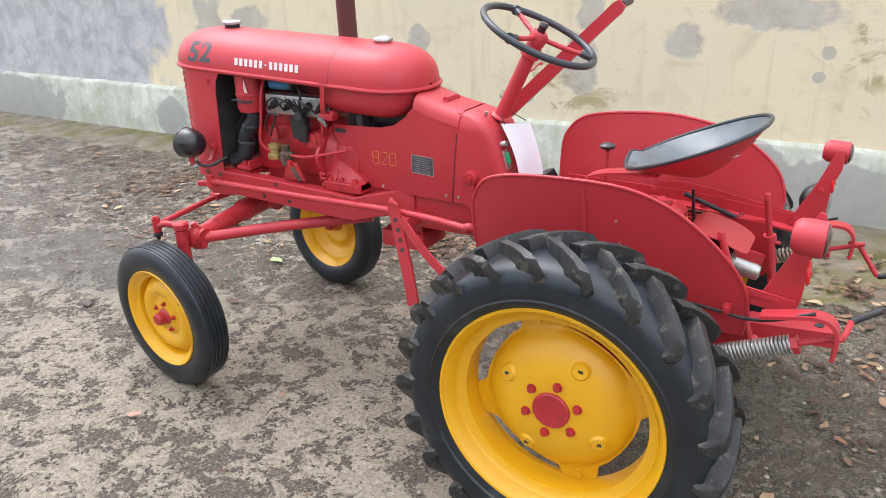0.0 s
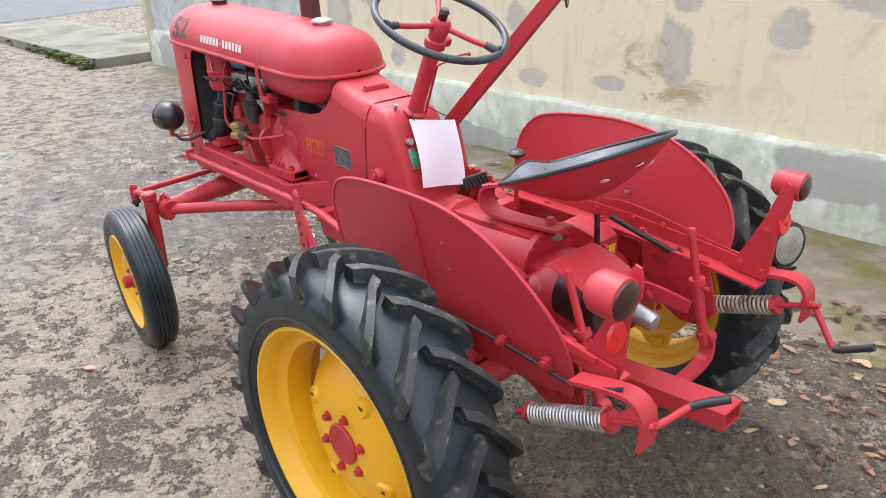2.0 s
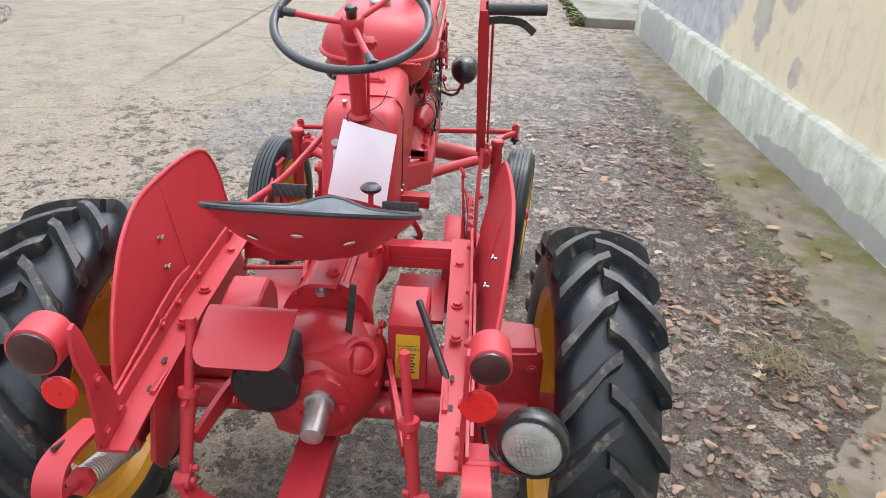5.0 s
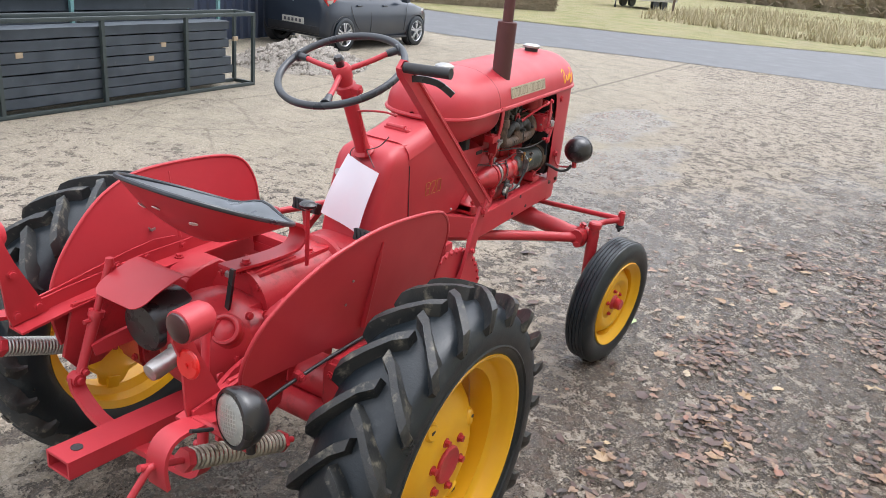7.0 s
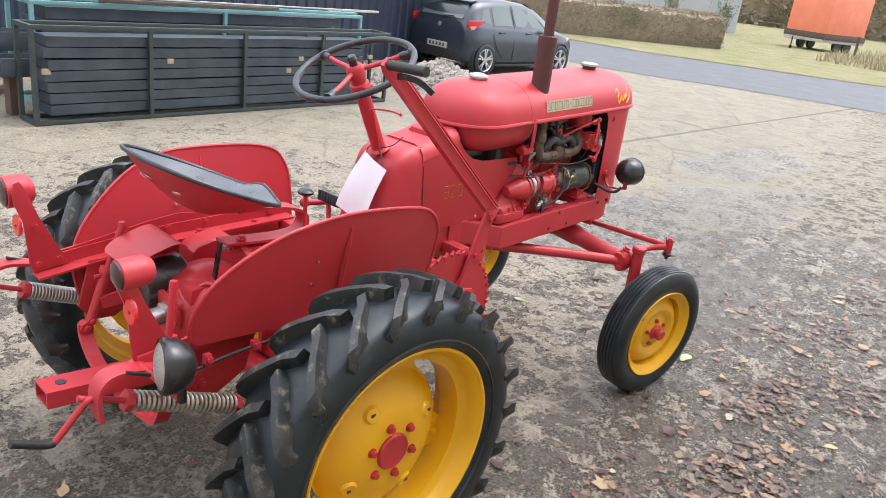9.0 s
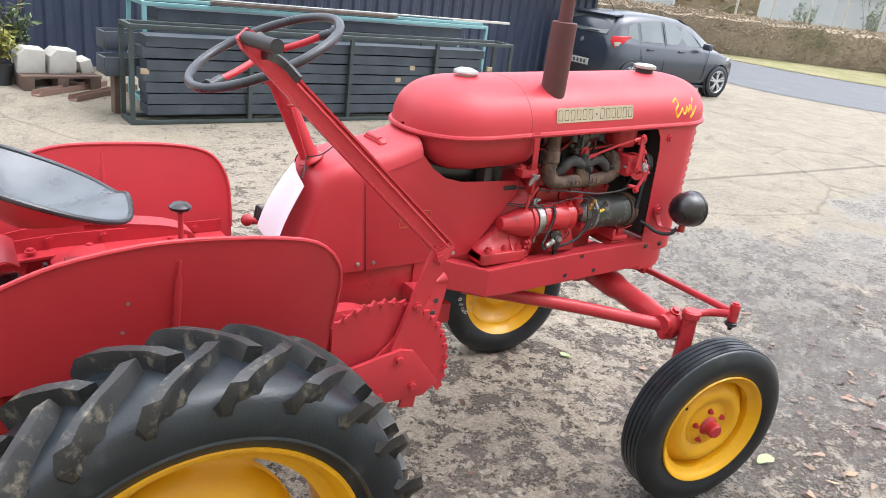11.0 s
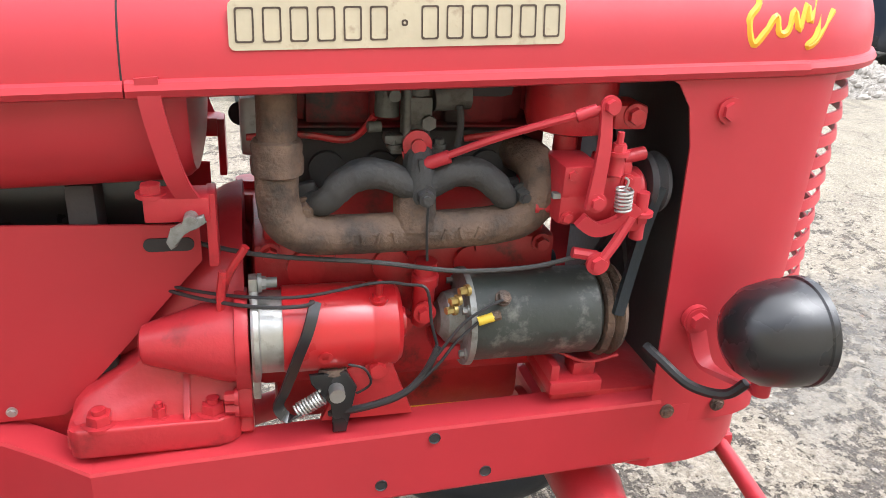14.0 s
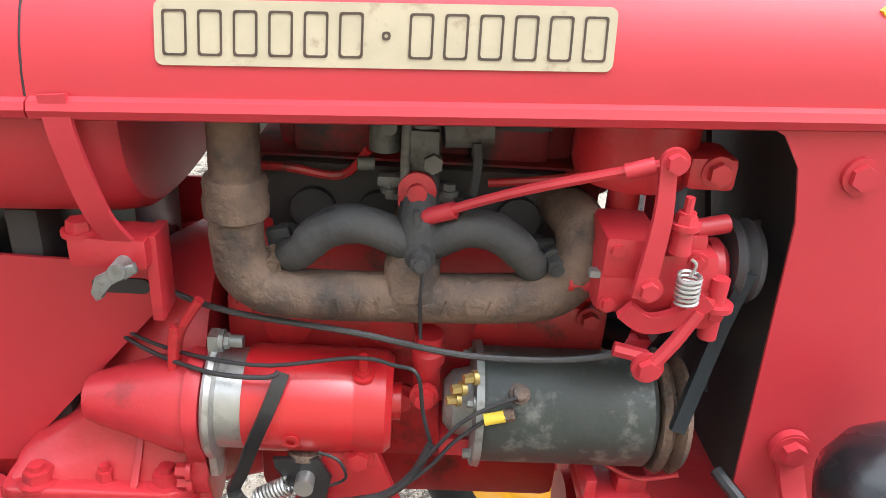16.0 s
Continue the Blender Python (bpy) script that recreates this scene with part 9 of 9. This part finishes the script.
    sweep(bm, [(1.05, 0, 1.42), (1.12, 0, 1.52), (1.22, 0, 1.60)], 0.006, 6)
    part("aerial", bm, DARK, car)
    bm = B()
    bar(bm, [(1.70, 0.0, 1.03), (1.685, 0.18, 1.06), (1.68, 0.34, 1.065)], 0.02, 0.012, (0, 0, 1))
    part("rear_wiper", bm, DARK, car)


make_car()

# ---- hedge, trailer and what lies beyond the lane ----
HEDGE = pbr("brown_beech_hedge", (0.27, 0.215, 0.145), (0.38, 0.31, 0.22), 5, (0.8, 0.95), bump=0.3, dirt=(0.17, 0.155, 0.085), dirt_at=(0.5, 0.65), dirt_scale=0.6)


def make_hedge(name, line, w, h, count, size, seed, material, label, twig=True):
    hd = thing(name, label, "hedge")
    rnd = random.Random(seed)
    path = smooth_path([(*p, 0) for p in line], 20)
    bm = B()
    rows = []
    for i, p in enumerate(path):
        d = (path[min(i + 1, len(path) - 1)] - path[max(i - 1, 0)]).normalized()
        q = Vector((-d.y, d.x, 0))
        k = rnd.uniform(0.9, 1.05)
        rows.append([p - q * w * 0.40, p - q * w * 0.46 * k + Vector((0, 0, h * 0.5)), p - q * w * 0.40 + Vector((0, 0, h * 0.93 * k)), p + Vector((0, 0, h * 0.97 * k)), p + q * w * 0.40 + Vector((0, 0, h * 0.93 * k)), p + q * w * 0.46 * k + Vector((0, 0, h * 0.5)), p + q * w * 0.40])
    loft(bm, rows)
    part("inner_growth", bm, material, hd)
    pts = []
    for k in range(count):
        i = rnd.randrange(len(path) - 1)
        f = rnd.random()
        p = path[i].lerp(path[i + 1], f)
        d = (path[i + 1] - path[i]).normalized()
        q = Vector((-d.y, d.x, 0))
        if rnd.random() < 0.25:
            pts.append(p + q * w * rnd.uniform(-0.45, 0.45) + Vector((0, 0, h * rnd.uniform(0.92, 1.06))))
        else:
            pts.append(p + q * w * rnd.choice((-1, 1)) * rnd.uniform(0.40, 0.54) + Vector((0, 0, h * rnd.uniform(0.03, 1.0))))
    tagged(leaf_mesh("hedge_leaves", pts, size, seed, material, hd, 0.2), kind="stuff")


make_hedge("hedge", [(-15.5, -25), (-18.6, -19.0), (-21.8, -14.9), (-28.0, -11.5)], 1.4, 1.2, 26000, 0.10, 7, HEDGE, "clipped brown winter hedge beside the lane")
make_hedge("far_hedge", [(-40, -60), (-70, -38), (-85, -15), (-95, 10), (-95, 45)], 5.0, 4.5, 9000, 0.9, 9, HEDGE, "dense brown thicket beyond the meadow")
STRAW = pbr("dry_straw_grass", (0.34, 0.29, 0.17), (0.44, 0.385, 0.25), 3, (0.85, 0.95))


def make_meadow():
    rnd = random.Random(31)
    vs, fs = [], []
    for k in range(15000):
        x = -31 - rnd.random() ** 1.5 * 30
        y = rnd.uniform(-9.5, 16)
        if x > -27.0 - (y + 5.4) * 0.85:
            continue
        if value_noise(np.array([x * 0.3]), np.array([y * 0.3]), 6)[0] < 0.38:
            continue
        h, a = rnd.uniform(0.15, 0.55), rnd.uniform(0, 6.3)
        lean = rnd.uniform(0.05, 0.3)
        b = len(vs)
        w = 0.03
        vs += [(x - w * math.cos(a), y - w * math.sin(a), 0), (x + w * math.cos(a), y + w * math.sin(a), 0), (x + lean * math.cos(a + 1), y + lean * math.sin(a + 1), h)]
        fs.append((b, b + 1, b + 2))
    me = bpy.data.meshes.new("dry_grass")
    me.from_pydata(vs, [], fs)
    me.materials.append(STRAW)
    tagged(new("dry_grass", me), "tall dry straw coloured meadow grass", "grass", kind="stuff")


make_meadow()


def make_trailer():
    tr = thing("trailer", "parked trailer with an orange tarpaulin cover", "trailer", (-41.0, -11.6, 0), rz=-15)
    bm = B()
    box(bm, (0, 0, 1.75), (3.4, 2.2, 2.0), bev=0.08)
    part("tarpaulin", bm, pbr("orange_tarpaulin", (0.85, 0.26, 0.15), (0.80, 0.22, 0.12), 2, (0.5, 0.65), bump=0.4, fine=6, bump_d=0.03), tr)
    bm = B()
    box(bm, (0, 0, 0.74), (3.5, 2.3, 0.28), bev=0.02)
    part("side_board", bm, DARKWOOD, tr)
    bm = B()
    box(bm, (0, 0, 0.52), (3.5, 2.2, 0.14), bev=0.02)
    box(bm, (2.3, 0, 0.50), (1.3, 0.12, 0.10), bev=0.01)
    part("chassis", bm, BLOCK, tr)
    for x in (-0.5, 0.35):
        for s in (1, -1):
            bm = B()
            lathe(bm, [(0, -0.08), (0.3, -0.08), (0.32, 0), (0.3, 0.08), (0, 0.08)], (x, s * 1.0, 0.32), (0, s, 0), 28)
            part("wheel", bm, RUBBER, tr)
    bm = B()
    cyl(bm, (2.7, 0.1, 0.08), (2.7, 0.1, 0.6), 0.03)
    lathe(bm, [(0, -0.03), (0.08, -0.03), (0.08, 0.03), (0, 0.03)], (2.7, 0.1, 0.085), (0, 1, 0), 16)
    part("jockey_wheel", bm, RUBBER, tr)


make_trailer()
bm = B()
cyl(bm, (-36.2, -8.6, 0), (-36.2, -8.6, 1.0), 0.06, n=10)
tagged(part("marker_post", bm, DARKWOOD), "thin wooden post in the grass", "post")

# houses and garden beyond the hedge
PALE = pbr("pale_grey_render", (0.42, 0.45, 0.47), (0.48, 0.5, 0.52), 1, (0.8, 0.9), bump=0.2)


def make_house(name, at, size, wall_mat, rz, label, wins):
    ho = thing(name, label, "house", at, rz=rz)
    L, D, H = size
    bm = B()
    box(bm, (0, 0, H / 2), (L, D, H))
    part("wall", bm, wall_mat, ho)
    bm = B()
    plate(bm, [(-D / 2 - 0.4, 0), (D / 2 + 0.4, 0), (0, D * 0.35)], (0, 0, H), (0, 1, 0), (0, 0, 1), L + 0.6)
    part("roof", bm, SOOT, ho)
    for k in range(wins):
        w = new("window")
        w.parent = ho
        x = -L / 2 + L * (k + 0.5) / wins
        bm = B()
        box(bm, (x, D / 2 + 0.02, H * 0.55), (1.3, 0.08, 1.2), bev=0.02)
        part("window_frame", bm, BLOCK, w)
        bm = B()
        box(bm, (x, D / 2 + 0.065, H * 0.55), (1.14, 0.02, 1.04))
        part("pane", bm, CARGLASS, w)


make_house("garage_house", (-30, -29, 0), (9, 6, 2.7), PALE, 48, "low pale grey house behind the hedge", 2)
make_house("far_house", (-45, -24, 0), (9, 7, 3.0), PALE, 60, "pale house among garden shrubs", 3)
for k, (x, y, h) in enumerate(((-36.5, -21.5, 2.2), (-38.5, -19.0, 2.6), (-41, -17, 2.0))):
    make_shrub((x, y, 0), h, 1.0, 26, 40, 60 + k, LEAF, "bushy evergreen in the garden behind the hedge")


def make_tree(at, h, seed):
    tr = thing("tree", "bare winter tree with a pale trunk", "tree", at)
    rnd = random.Random(seed)
    bm = B()
    sweep(bm, [(0, 0, 0), (0.05, 0.02, h * 0.3), (-0.04, 0.05, h * 0.6), (0, 0, h)], [0.17, 0.13, 0.08, 0.02], 10)
    trunk = part("trunk", bm, pbr("grey_bark", (0.24, 0.21, 0.17), (0.33, 0.29, 0.24), 8, (0.85, 0.95), bump=0.8, fine=30, bump_d=0.02), tr)
    for k in range(14):
        a, z = rnd.uniform(0, 6.28), h * rnd.uniform(0.35, 0.9)
        l = (h - z) * 0.6 + 0.5
        d = Vector((math.cos(a), math.sin(a), 0.8)).normalized()
        bm = B()
        sweep(bm, [(0, 0, z), d * l * 0.5 + Vector((0, 0, z + 0.05)), d * l + Vector((0, 0, z + 0.3))], [0.05, 0.03, 0.01], 6)
        for q in range(4):
            b = d * l * rnd.uniform(0.3, 0.9) + Vector((0, 0, z + 0.1))
            e = Vector((rnd.gauss(0, 1), rnd.gauss(0, 1), 0.8)).normalized() * 0.7
            sweep(bm, [b, b + e * 0.5, b + e], [0.015, 0.01, 0.004], 5, 3)
        part("limb", bm, trunk.data.materials[0], tr)


make_tree((-24.5, -22.2, 0), 6.0, 3)
bm = B()
cyl(bm, (-25.6, -20.6, 0), (-25.6, -20.6, 5.0), 0.09, 0.06, 16)
tagged(part("lamp_post", bm, PALE), "pale grey street lamp post beyond the hedge", "lamp post")
for k in range(6):
    bm = B()
    x, y = -28.5 - 1.15 * k, -19.6 + 0.95 * k
    cyl(bm, (x, y, 0), (x, y, 2.3), 0.05, n=8)
    tagged(part("fence_post", bm, BLOCK), "white fence post behind the hedge", "post", "posts behind the hedge")


# ---- leaf litter, stones and straw on the yard ----
def litter_material():
    m, n, l, p = node_mat("fallen_leaves")
    g = n.new("ShaderNodeNewGeometry")
    ramp = n.new("ShaderNodeValToRGB")
    cols = ((0.0, (0.032, 0.019, 0.015)), (0.34, (0.085, 0.042, 0.032)), (0.60, (0.15, 0.082, 0.052)), (0.80, (0.24, 0.145, 0.085)), (0.91, (0.34, 0.22, 0.14)), (0.96, (0.27, 0.10, 0.055)), (1.0, (0.46, 0.37, 0.24)))
    e = ramp.color_ramp.elements
    e[0].position, e[0].color = cols[0][0], (*cols[0][1], 1)
    e[1].position, e[1].color = cols[-1][0], (*cols[-1][1], 1)
    for q, c in cols[1:-1]:
        k = e.new(q)
        k.color = (*c, 1)
    l.new(g.outputs["Random Per Island"], ramp.inputs["Fac"])
    co = n.new("ShaderNodeTexCoord").outputs["Object"]
    v = noise_tex(n, l, co, 55, 5)
    l.new(blend(n, l, maths(n, l, "MULTIPLY", step(n, l, v, 0.4, 0.7), 0.45), ramp.outputs["Color"], (0.07, 0.04, 0.03)), p.inputs["Base Color"])
    p.inputs["Roughness"].default_value = 0.38
    p.inputs["Specular IOR Level"].default_value = 0.5
    return m


FALLEN = litter_material()


def leaf_shape(kind, rnd):
    """Outline of a fallen leaf about 1 long, as rings of (x, y)."""
    if kind == 0:
        n = 12
        out = []
        for i in range(n):
            a = 2 * math.pi * i / n
            w = 0.30 * (1 - 0.35 * math.cos(a))
            out.append((0.5 * math.cos(a), w * math.sin(a)))
        return out
    out = []
    tips = (0, 52, 108, 160, 200, 252, 308)
    for k, t in enumerate(tips):
        r = (0.52, 0.46, 0.40, 0.20, 0.20, 0.40, 0.46)[k]
        out.append((r * math.cos(radians(t)), r * math.sin(radians(t))))
        t2 = (t + tips[(k + 1) % 7] + (360 if k == 6 else 0)) / 2
        out.append((0.22 * math.cos(radians(t2)), 0.22 * math.sin(radians(t2))))
    return out


def scatter_leaves(name, count, seed, place, size, label, mat, curl=0.06, flat=0.003):
    rnd = random.Random(seed)
    vs, fs = [], []
    made = 0
    while made < count:
        xy = place(rnd)
        if xy is None:
            continue
        made += 1
        x, y = xy
        s = size(rnd)
        out = leaf_shape(0 if rnd.random() < 0.7 else 1, rnd)
        tear = rnd.uniform(0.6, 1.0)
        out = [(a * rnd.uniform(0.6, 1.15), b * tear * rnd.uniform(0.55, 1.25)) for a, b in out]
        rz, tx, ty = rnd.uniform(0, 6.28), rnd.gauss(0, 0.025), rnd.gauss(0, 0.025)
        c, sn = math.cos(rz), math.sin(rz)
        k1, k2 = rnd.gauss(0, curl), abs(rnd.gauss(0, curl))
        pts = [(0.0, 0.0)] + [(a * 0.55, b * 0.55) for a, b in out] + out
        zs = [k2 * b * b * 2 + k1 * a * a + 0.12 * curl * rnd.uniform(-1, 1) + tx * a + ty * b for a, b in pts]
        lo = min(zs)
        b0 = len(vs)
        z0 = 0.0015 + rnd.random() * flat
        if y > strip_edge(x):
            z0 += 0.012 + 0.008 * (y - strip_edge(x))
        for (a, b), z in zip(pts, zs):
            vs.append((x + s * (a * c - b * sn), y + s * (a * sn + b * c), z0 + s * (z - lo)))
        n = len(out)
        for i in range(n):
            j = (i + 1) % n
            fs.append((b0, b0 + 1 + i, b0 + 1 + j))
            fs.append((b0 + 1 + i, b0 + 1 + n + i, b0 + 1 + n + j, b0 + 1 + j))
    me = bpy.data.meshes.new(name)
    me.from_pydata(vs, [], fs)
    me.polygons.foreach_set("use_smooth", [True] * len(fs))
    me.materials.append(mat)
    return tagged(new(name, me), label, "leaves", kind="stuff")


def wall_side(rnd):
    x, y = rnd.uniform(-6.5, 2.6), 2.3 - abs(rnd.gauss(0, 0.85))
    if y < -0.6 or (y > strip_edge(x) and rnd.random() < 0.8):
        return None
    if x > -0.3 and rnd.random() < 0.55:
        return None
    if value_noise(np.array([x * 1.3]), np.array([y * 1.3]), 21)[0] < rnd.random() * 0.85:
        return None
    return x, y


def open_yard(rnd):
    x, y = rnd.uniform(-6, 2.5), rnd.uniform(-3.0, 0.6)
    return x, y


def front_bed(rnd):
    x, y = rnd.gauss(-3.2, 1.1), rnd.gauss(1.0, 0.7)
    return (x, y) if y < 2.0 else None


scatter_leaves("leaf_litter", 2300, 41, wall_side, lambda r: 0.010 + 0.085 * r.random() ** 3.2, "brown and russet wet fallen leaves", FALLEN, 0.13, 0.005)
scatter_leaves("leaf_litter", 1000, 44, front_bed, lambda r: 0.010 + 0.075 * r.random() ** 3.2, "dark wet fallen leaves in front of the tractor", FALLEN, 0.13, 0.005)
scatter_leaves("leaf_litter", 230, 42, open_yard, lambda r: r.uniform(0.02, 0.05), "scattered small brown leaves on the concrete", FALLEN)


def big_place(rnd):
    x, y = rnd.uniform(-4.5, 2.6), rnd.uniform(0.75, 2.2)
    return x, y


def tan_material():
    m, n, l, p = node_mat("dry_tan_leaves")
    g = n.new("ShaderNodeNewGeometry")
    co = n.new("ShaderNodeTexCoord").outputs["Object"]
    col = blend(n, l, g.outputs["Random Per Island"], (0.26, 0.14, 0.075), (0.52, 0.40, 0.24))
    l.new(blend(n, l, maths(n, l, "MULTIPLY", step(n, l, noise_tex(n, l, co, 70, 6), 0.45, 0.7), 0.5), col, (0.15, 0.08, 0.045)), p.inputs["Base Color"])
    p.inputs["Roughness"].default_value = 0.55
    return m


scatter_leaves("large_leaves", 75, 47, big_place, lambda r: r.uniform(0.045, 0.105), "large curled tan leaves near the wall", tan_material(), 0.14, 0.006)


def rear_place(rnd):
    x, y = rnd.uniform(0.3, 2.2), rnd.uniform(-0.3, 1.5)
    return x, y


scatter_leaves("large_leaves", 34, 53, rear_place, lambda r: r.uniform(0.035, 0.085), "curled tan leaves on the silt behind the tractor", bpy.data.materials["dry_tan_leaves"], 0.16, 0.006)


CLUMPS = [(q.uniform(-4.6, 1.8), q.uniform(0.85, 2.0), q.uniform(0.05, 0.16)) for q in [random.Random(61)] for _ in range(48)] + [(-1.82, 1.25, 0.12), (-1.30, 1.16, 0.14), (-0.93, 0.95, 0.10), (-2.75, 1.30, 0.16), (-2.09, 1.10, 0.10), (-0.60, 0.91, 0.06), (0.85, 0.25, 0.12), (1.15, 0.62, 0.10), (1.45, 0.35, 0.09), (0.75, 0.75, 0.13), (1.7, 0.9, 0.1)]


def clump_place(rnd):
    x, y, s = rnd.choice(CLUMPS)
    return x + rnd.gauss(0, s), y + rnd.gauss(0, s * 0.7)


scatter_leaves("matted_leaves", 2300, 48, clump_place, lambda r: r.uniform(0.02, 0.065), "matted clumps of wet brown leaves", FALLEN, 0.16, 0.014)


def pebbles():
    rnd = random.Random(77)
    base = [(0.9, 0, 0.1), (0.25, 0.85, 0), (-0.75, 0.5, 0.05), (-0.7, -0.55, 0), (0.3, -0.9, 0.08), (0.1, 0.05, 0.75), (0, 0, -0.6)]
    tri = ((0, 1, 5), (1, 2, 5), (2, 3, 5), (3, 4, 5), (4, 0, 5), (1, 0, 6), (2, 1, 6), (3, 2, 6), (4, 3, 6), (0, 4, 6))
    vs, fs = [], []
    for k in range(5000):
        x, y = rnd.uniform(-4.8, 2.4), rnd.uniform(-3.2, 1.2)
        s = 0.003 + 0.009 * rnd.random() ** 3
        a = rnd.uniform(0, 6.28)
        c, sn = math.cos(a), math.sin(a)
        q, w = rnd.uniform(0.7, 1.3), rnd.uniform(0.5, 0.9)
        b = len(vs)
        for px, py, pz in base:
            px *= q
            vs.append((x + s * (px * c - py * sn), y + s * (px * sn + py * c), -0.002 + s * w * (pz + 0.2)))
        fs += [tuple(b + i for i in t) for t in tri]
    me = bpy.data.meshes.new("pebbles")
    me.from_pydata(vs, [], fs)
    m, n, l, p = node_mat("small_stones")
    g = n.new("ShaderNodeNewGeometry")
    l.new(blend(n, l, g.outputs["Random Per Island"], (0.15, 0.125, 0.10), (0.36, 0.325, 0.285)), p.inputs["Base Color"])
    p.inputs["Roughness"].default_value = 0.8
    me.materials.append(m)
    tagged(new("pebbles", me), "loose small stones on the worn concrete", "stones", kind="stuff")


pebbles()

# straw tuft near the wall
rnd = random.Random(9)
bm = B()
for k in range(170):
    p = Vector((-1.0 + rnd.gauss(0, 0.09), 1.66 + rnd.gauss(0, 0.07), 0.004))
    d = Vector((rnd.gauss(0, 1), rnd.gauss(0, 1), abs(rnd.gauss(0.5, 0.4)))).normalized() * rnd.uniform(0.04, 0.12)
    bar(bm, [p, p + d * 0.6 + Vector((0, 0, 0.01)), p + d + Vector((rnd.gauss(0, 0.02), rnd.gauss(0, 0.02), -0.01))], 0.003, 0.001, (0.3, 0.3, 1), 1)
tagged(part("straw_tuft", bm, STRAW), "tangled tuft of dry grass on the ground", "grass", kind="stuff")

# single pale leaves that stand out
for k, (x, y, s, kind, col) in enumerate(((-2.20, 0.59, 0.085, 0, (0.42, 0.52, 0.24)), (-1.665, -0.848, 0.05, 0, (0.55, 0.27, 0.19)), (0.0, 1.27, 0.12, 1, (0.46, 0.33, 0.17)), (-2.0, -0.35, 0.06, 0, (0.36, 0.42, 0.2)), (-1.82, 1.26, 0.10, 1, (0.40, 0.26, 0.14)), (-0.95, 0.89, 0.11, 1, (0.42, 0.29, 0.17)), (-0.60, 0.91, 0.12, 1, (0.46, 0.32, 0.20)), (-1.36, 1.28, 0.09, 1, (0.38, 0.25, 0.13)))):
    rnd = random.Random(k)
    out = leaf_shape(kind, rnd)
    bm = B()
    c = bm.verts.new((0, 0, 0.012))
    ring = [bm.verts.new((a * s, b * s, 0.012 + 0.1 * s * abs(b) * 2 + 0.05 * s * math.sin(a * 9))) for a, b in out]
    for i in range(len(ring)):
        bm.faces.new((c, ring[i], ring[(i + 1) % len(ring)]))
    thicken(bm, 0.0008)
    ob = tagged(part("fallen_leaf", bm, pbr("single_leaf", col, tuple(q * 0.75 for q in col), 40, (0.45, 0.6))), ("pale green fallen leaf on wet concrete", "pinkish brown fallen leaf on dry concrete", "large tan lobed leaf lying flat", "small pale green leaf under the tractor")[k] if k < 4 else "large dry tan leaf on wet ground", "leaf")
    ob.matrix_world = pose(x, y, -0.006, 0, 0, 40 * k)
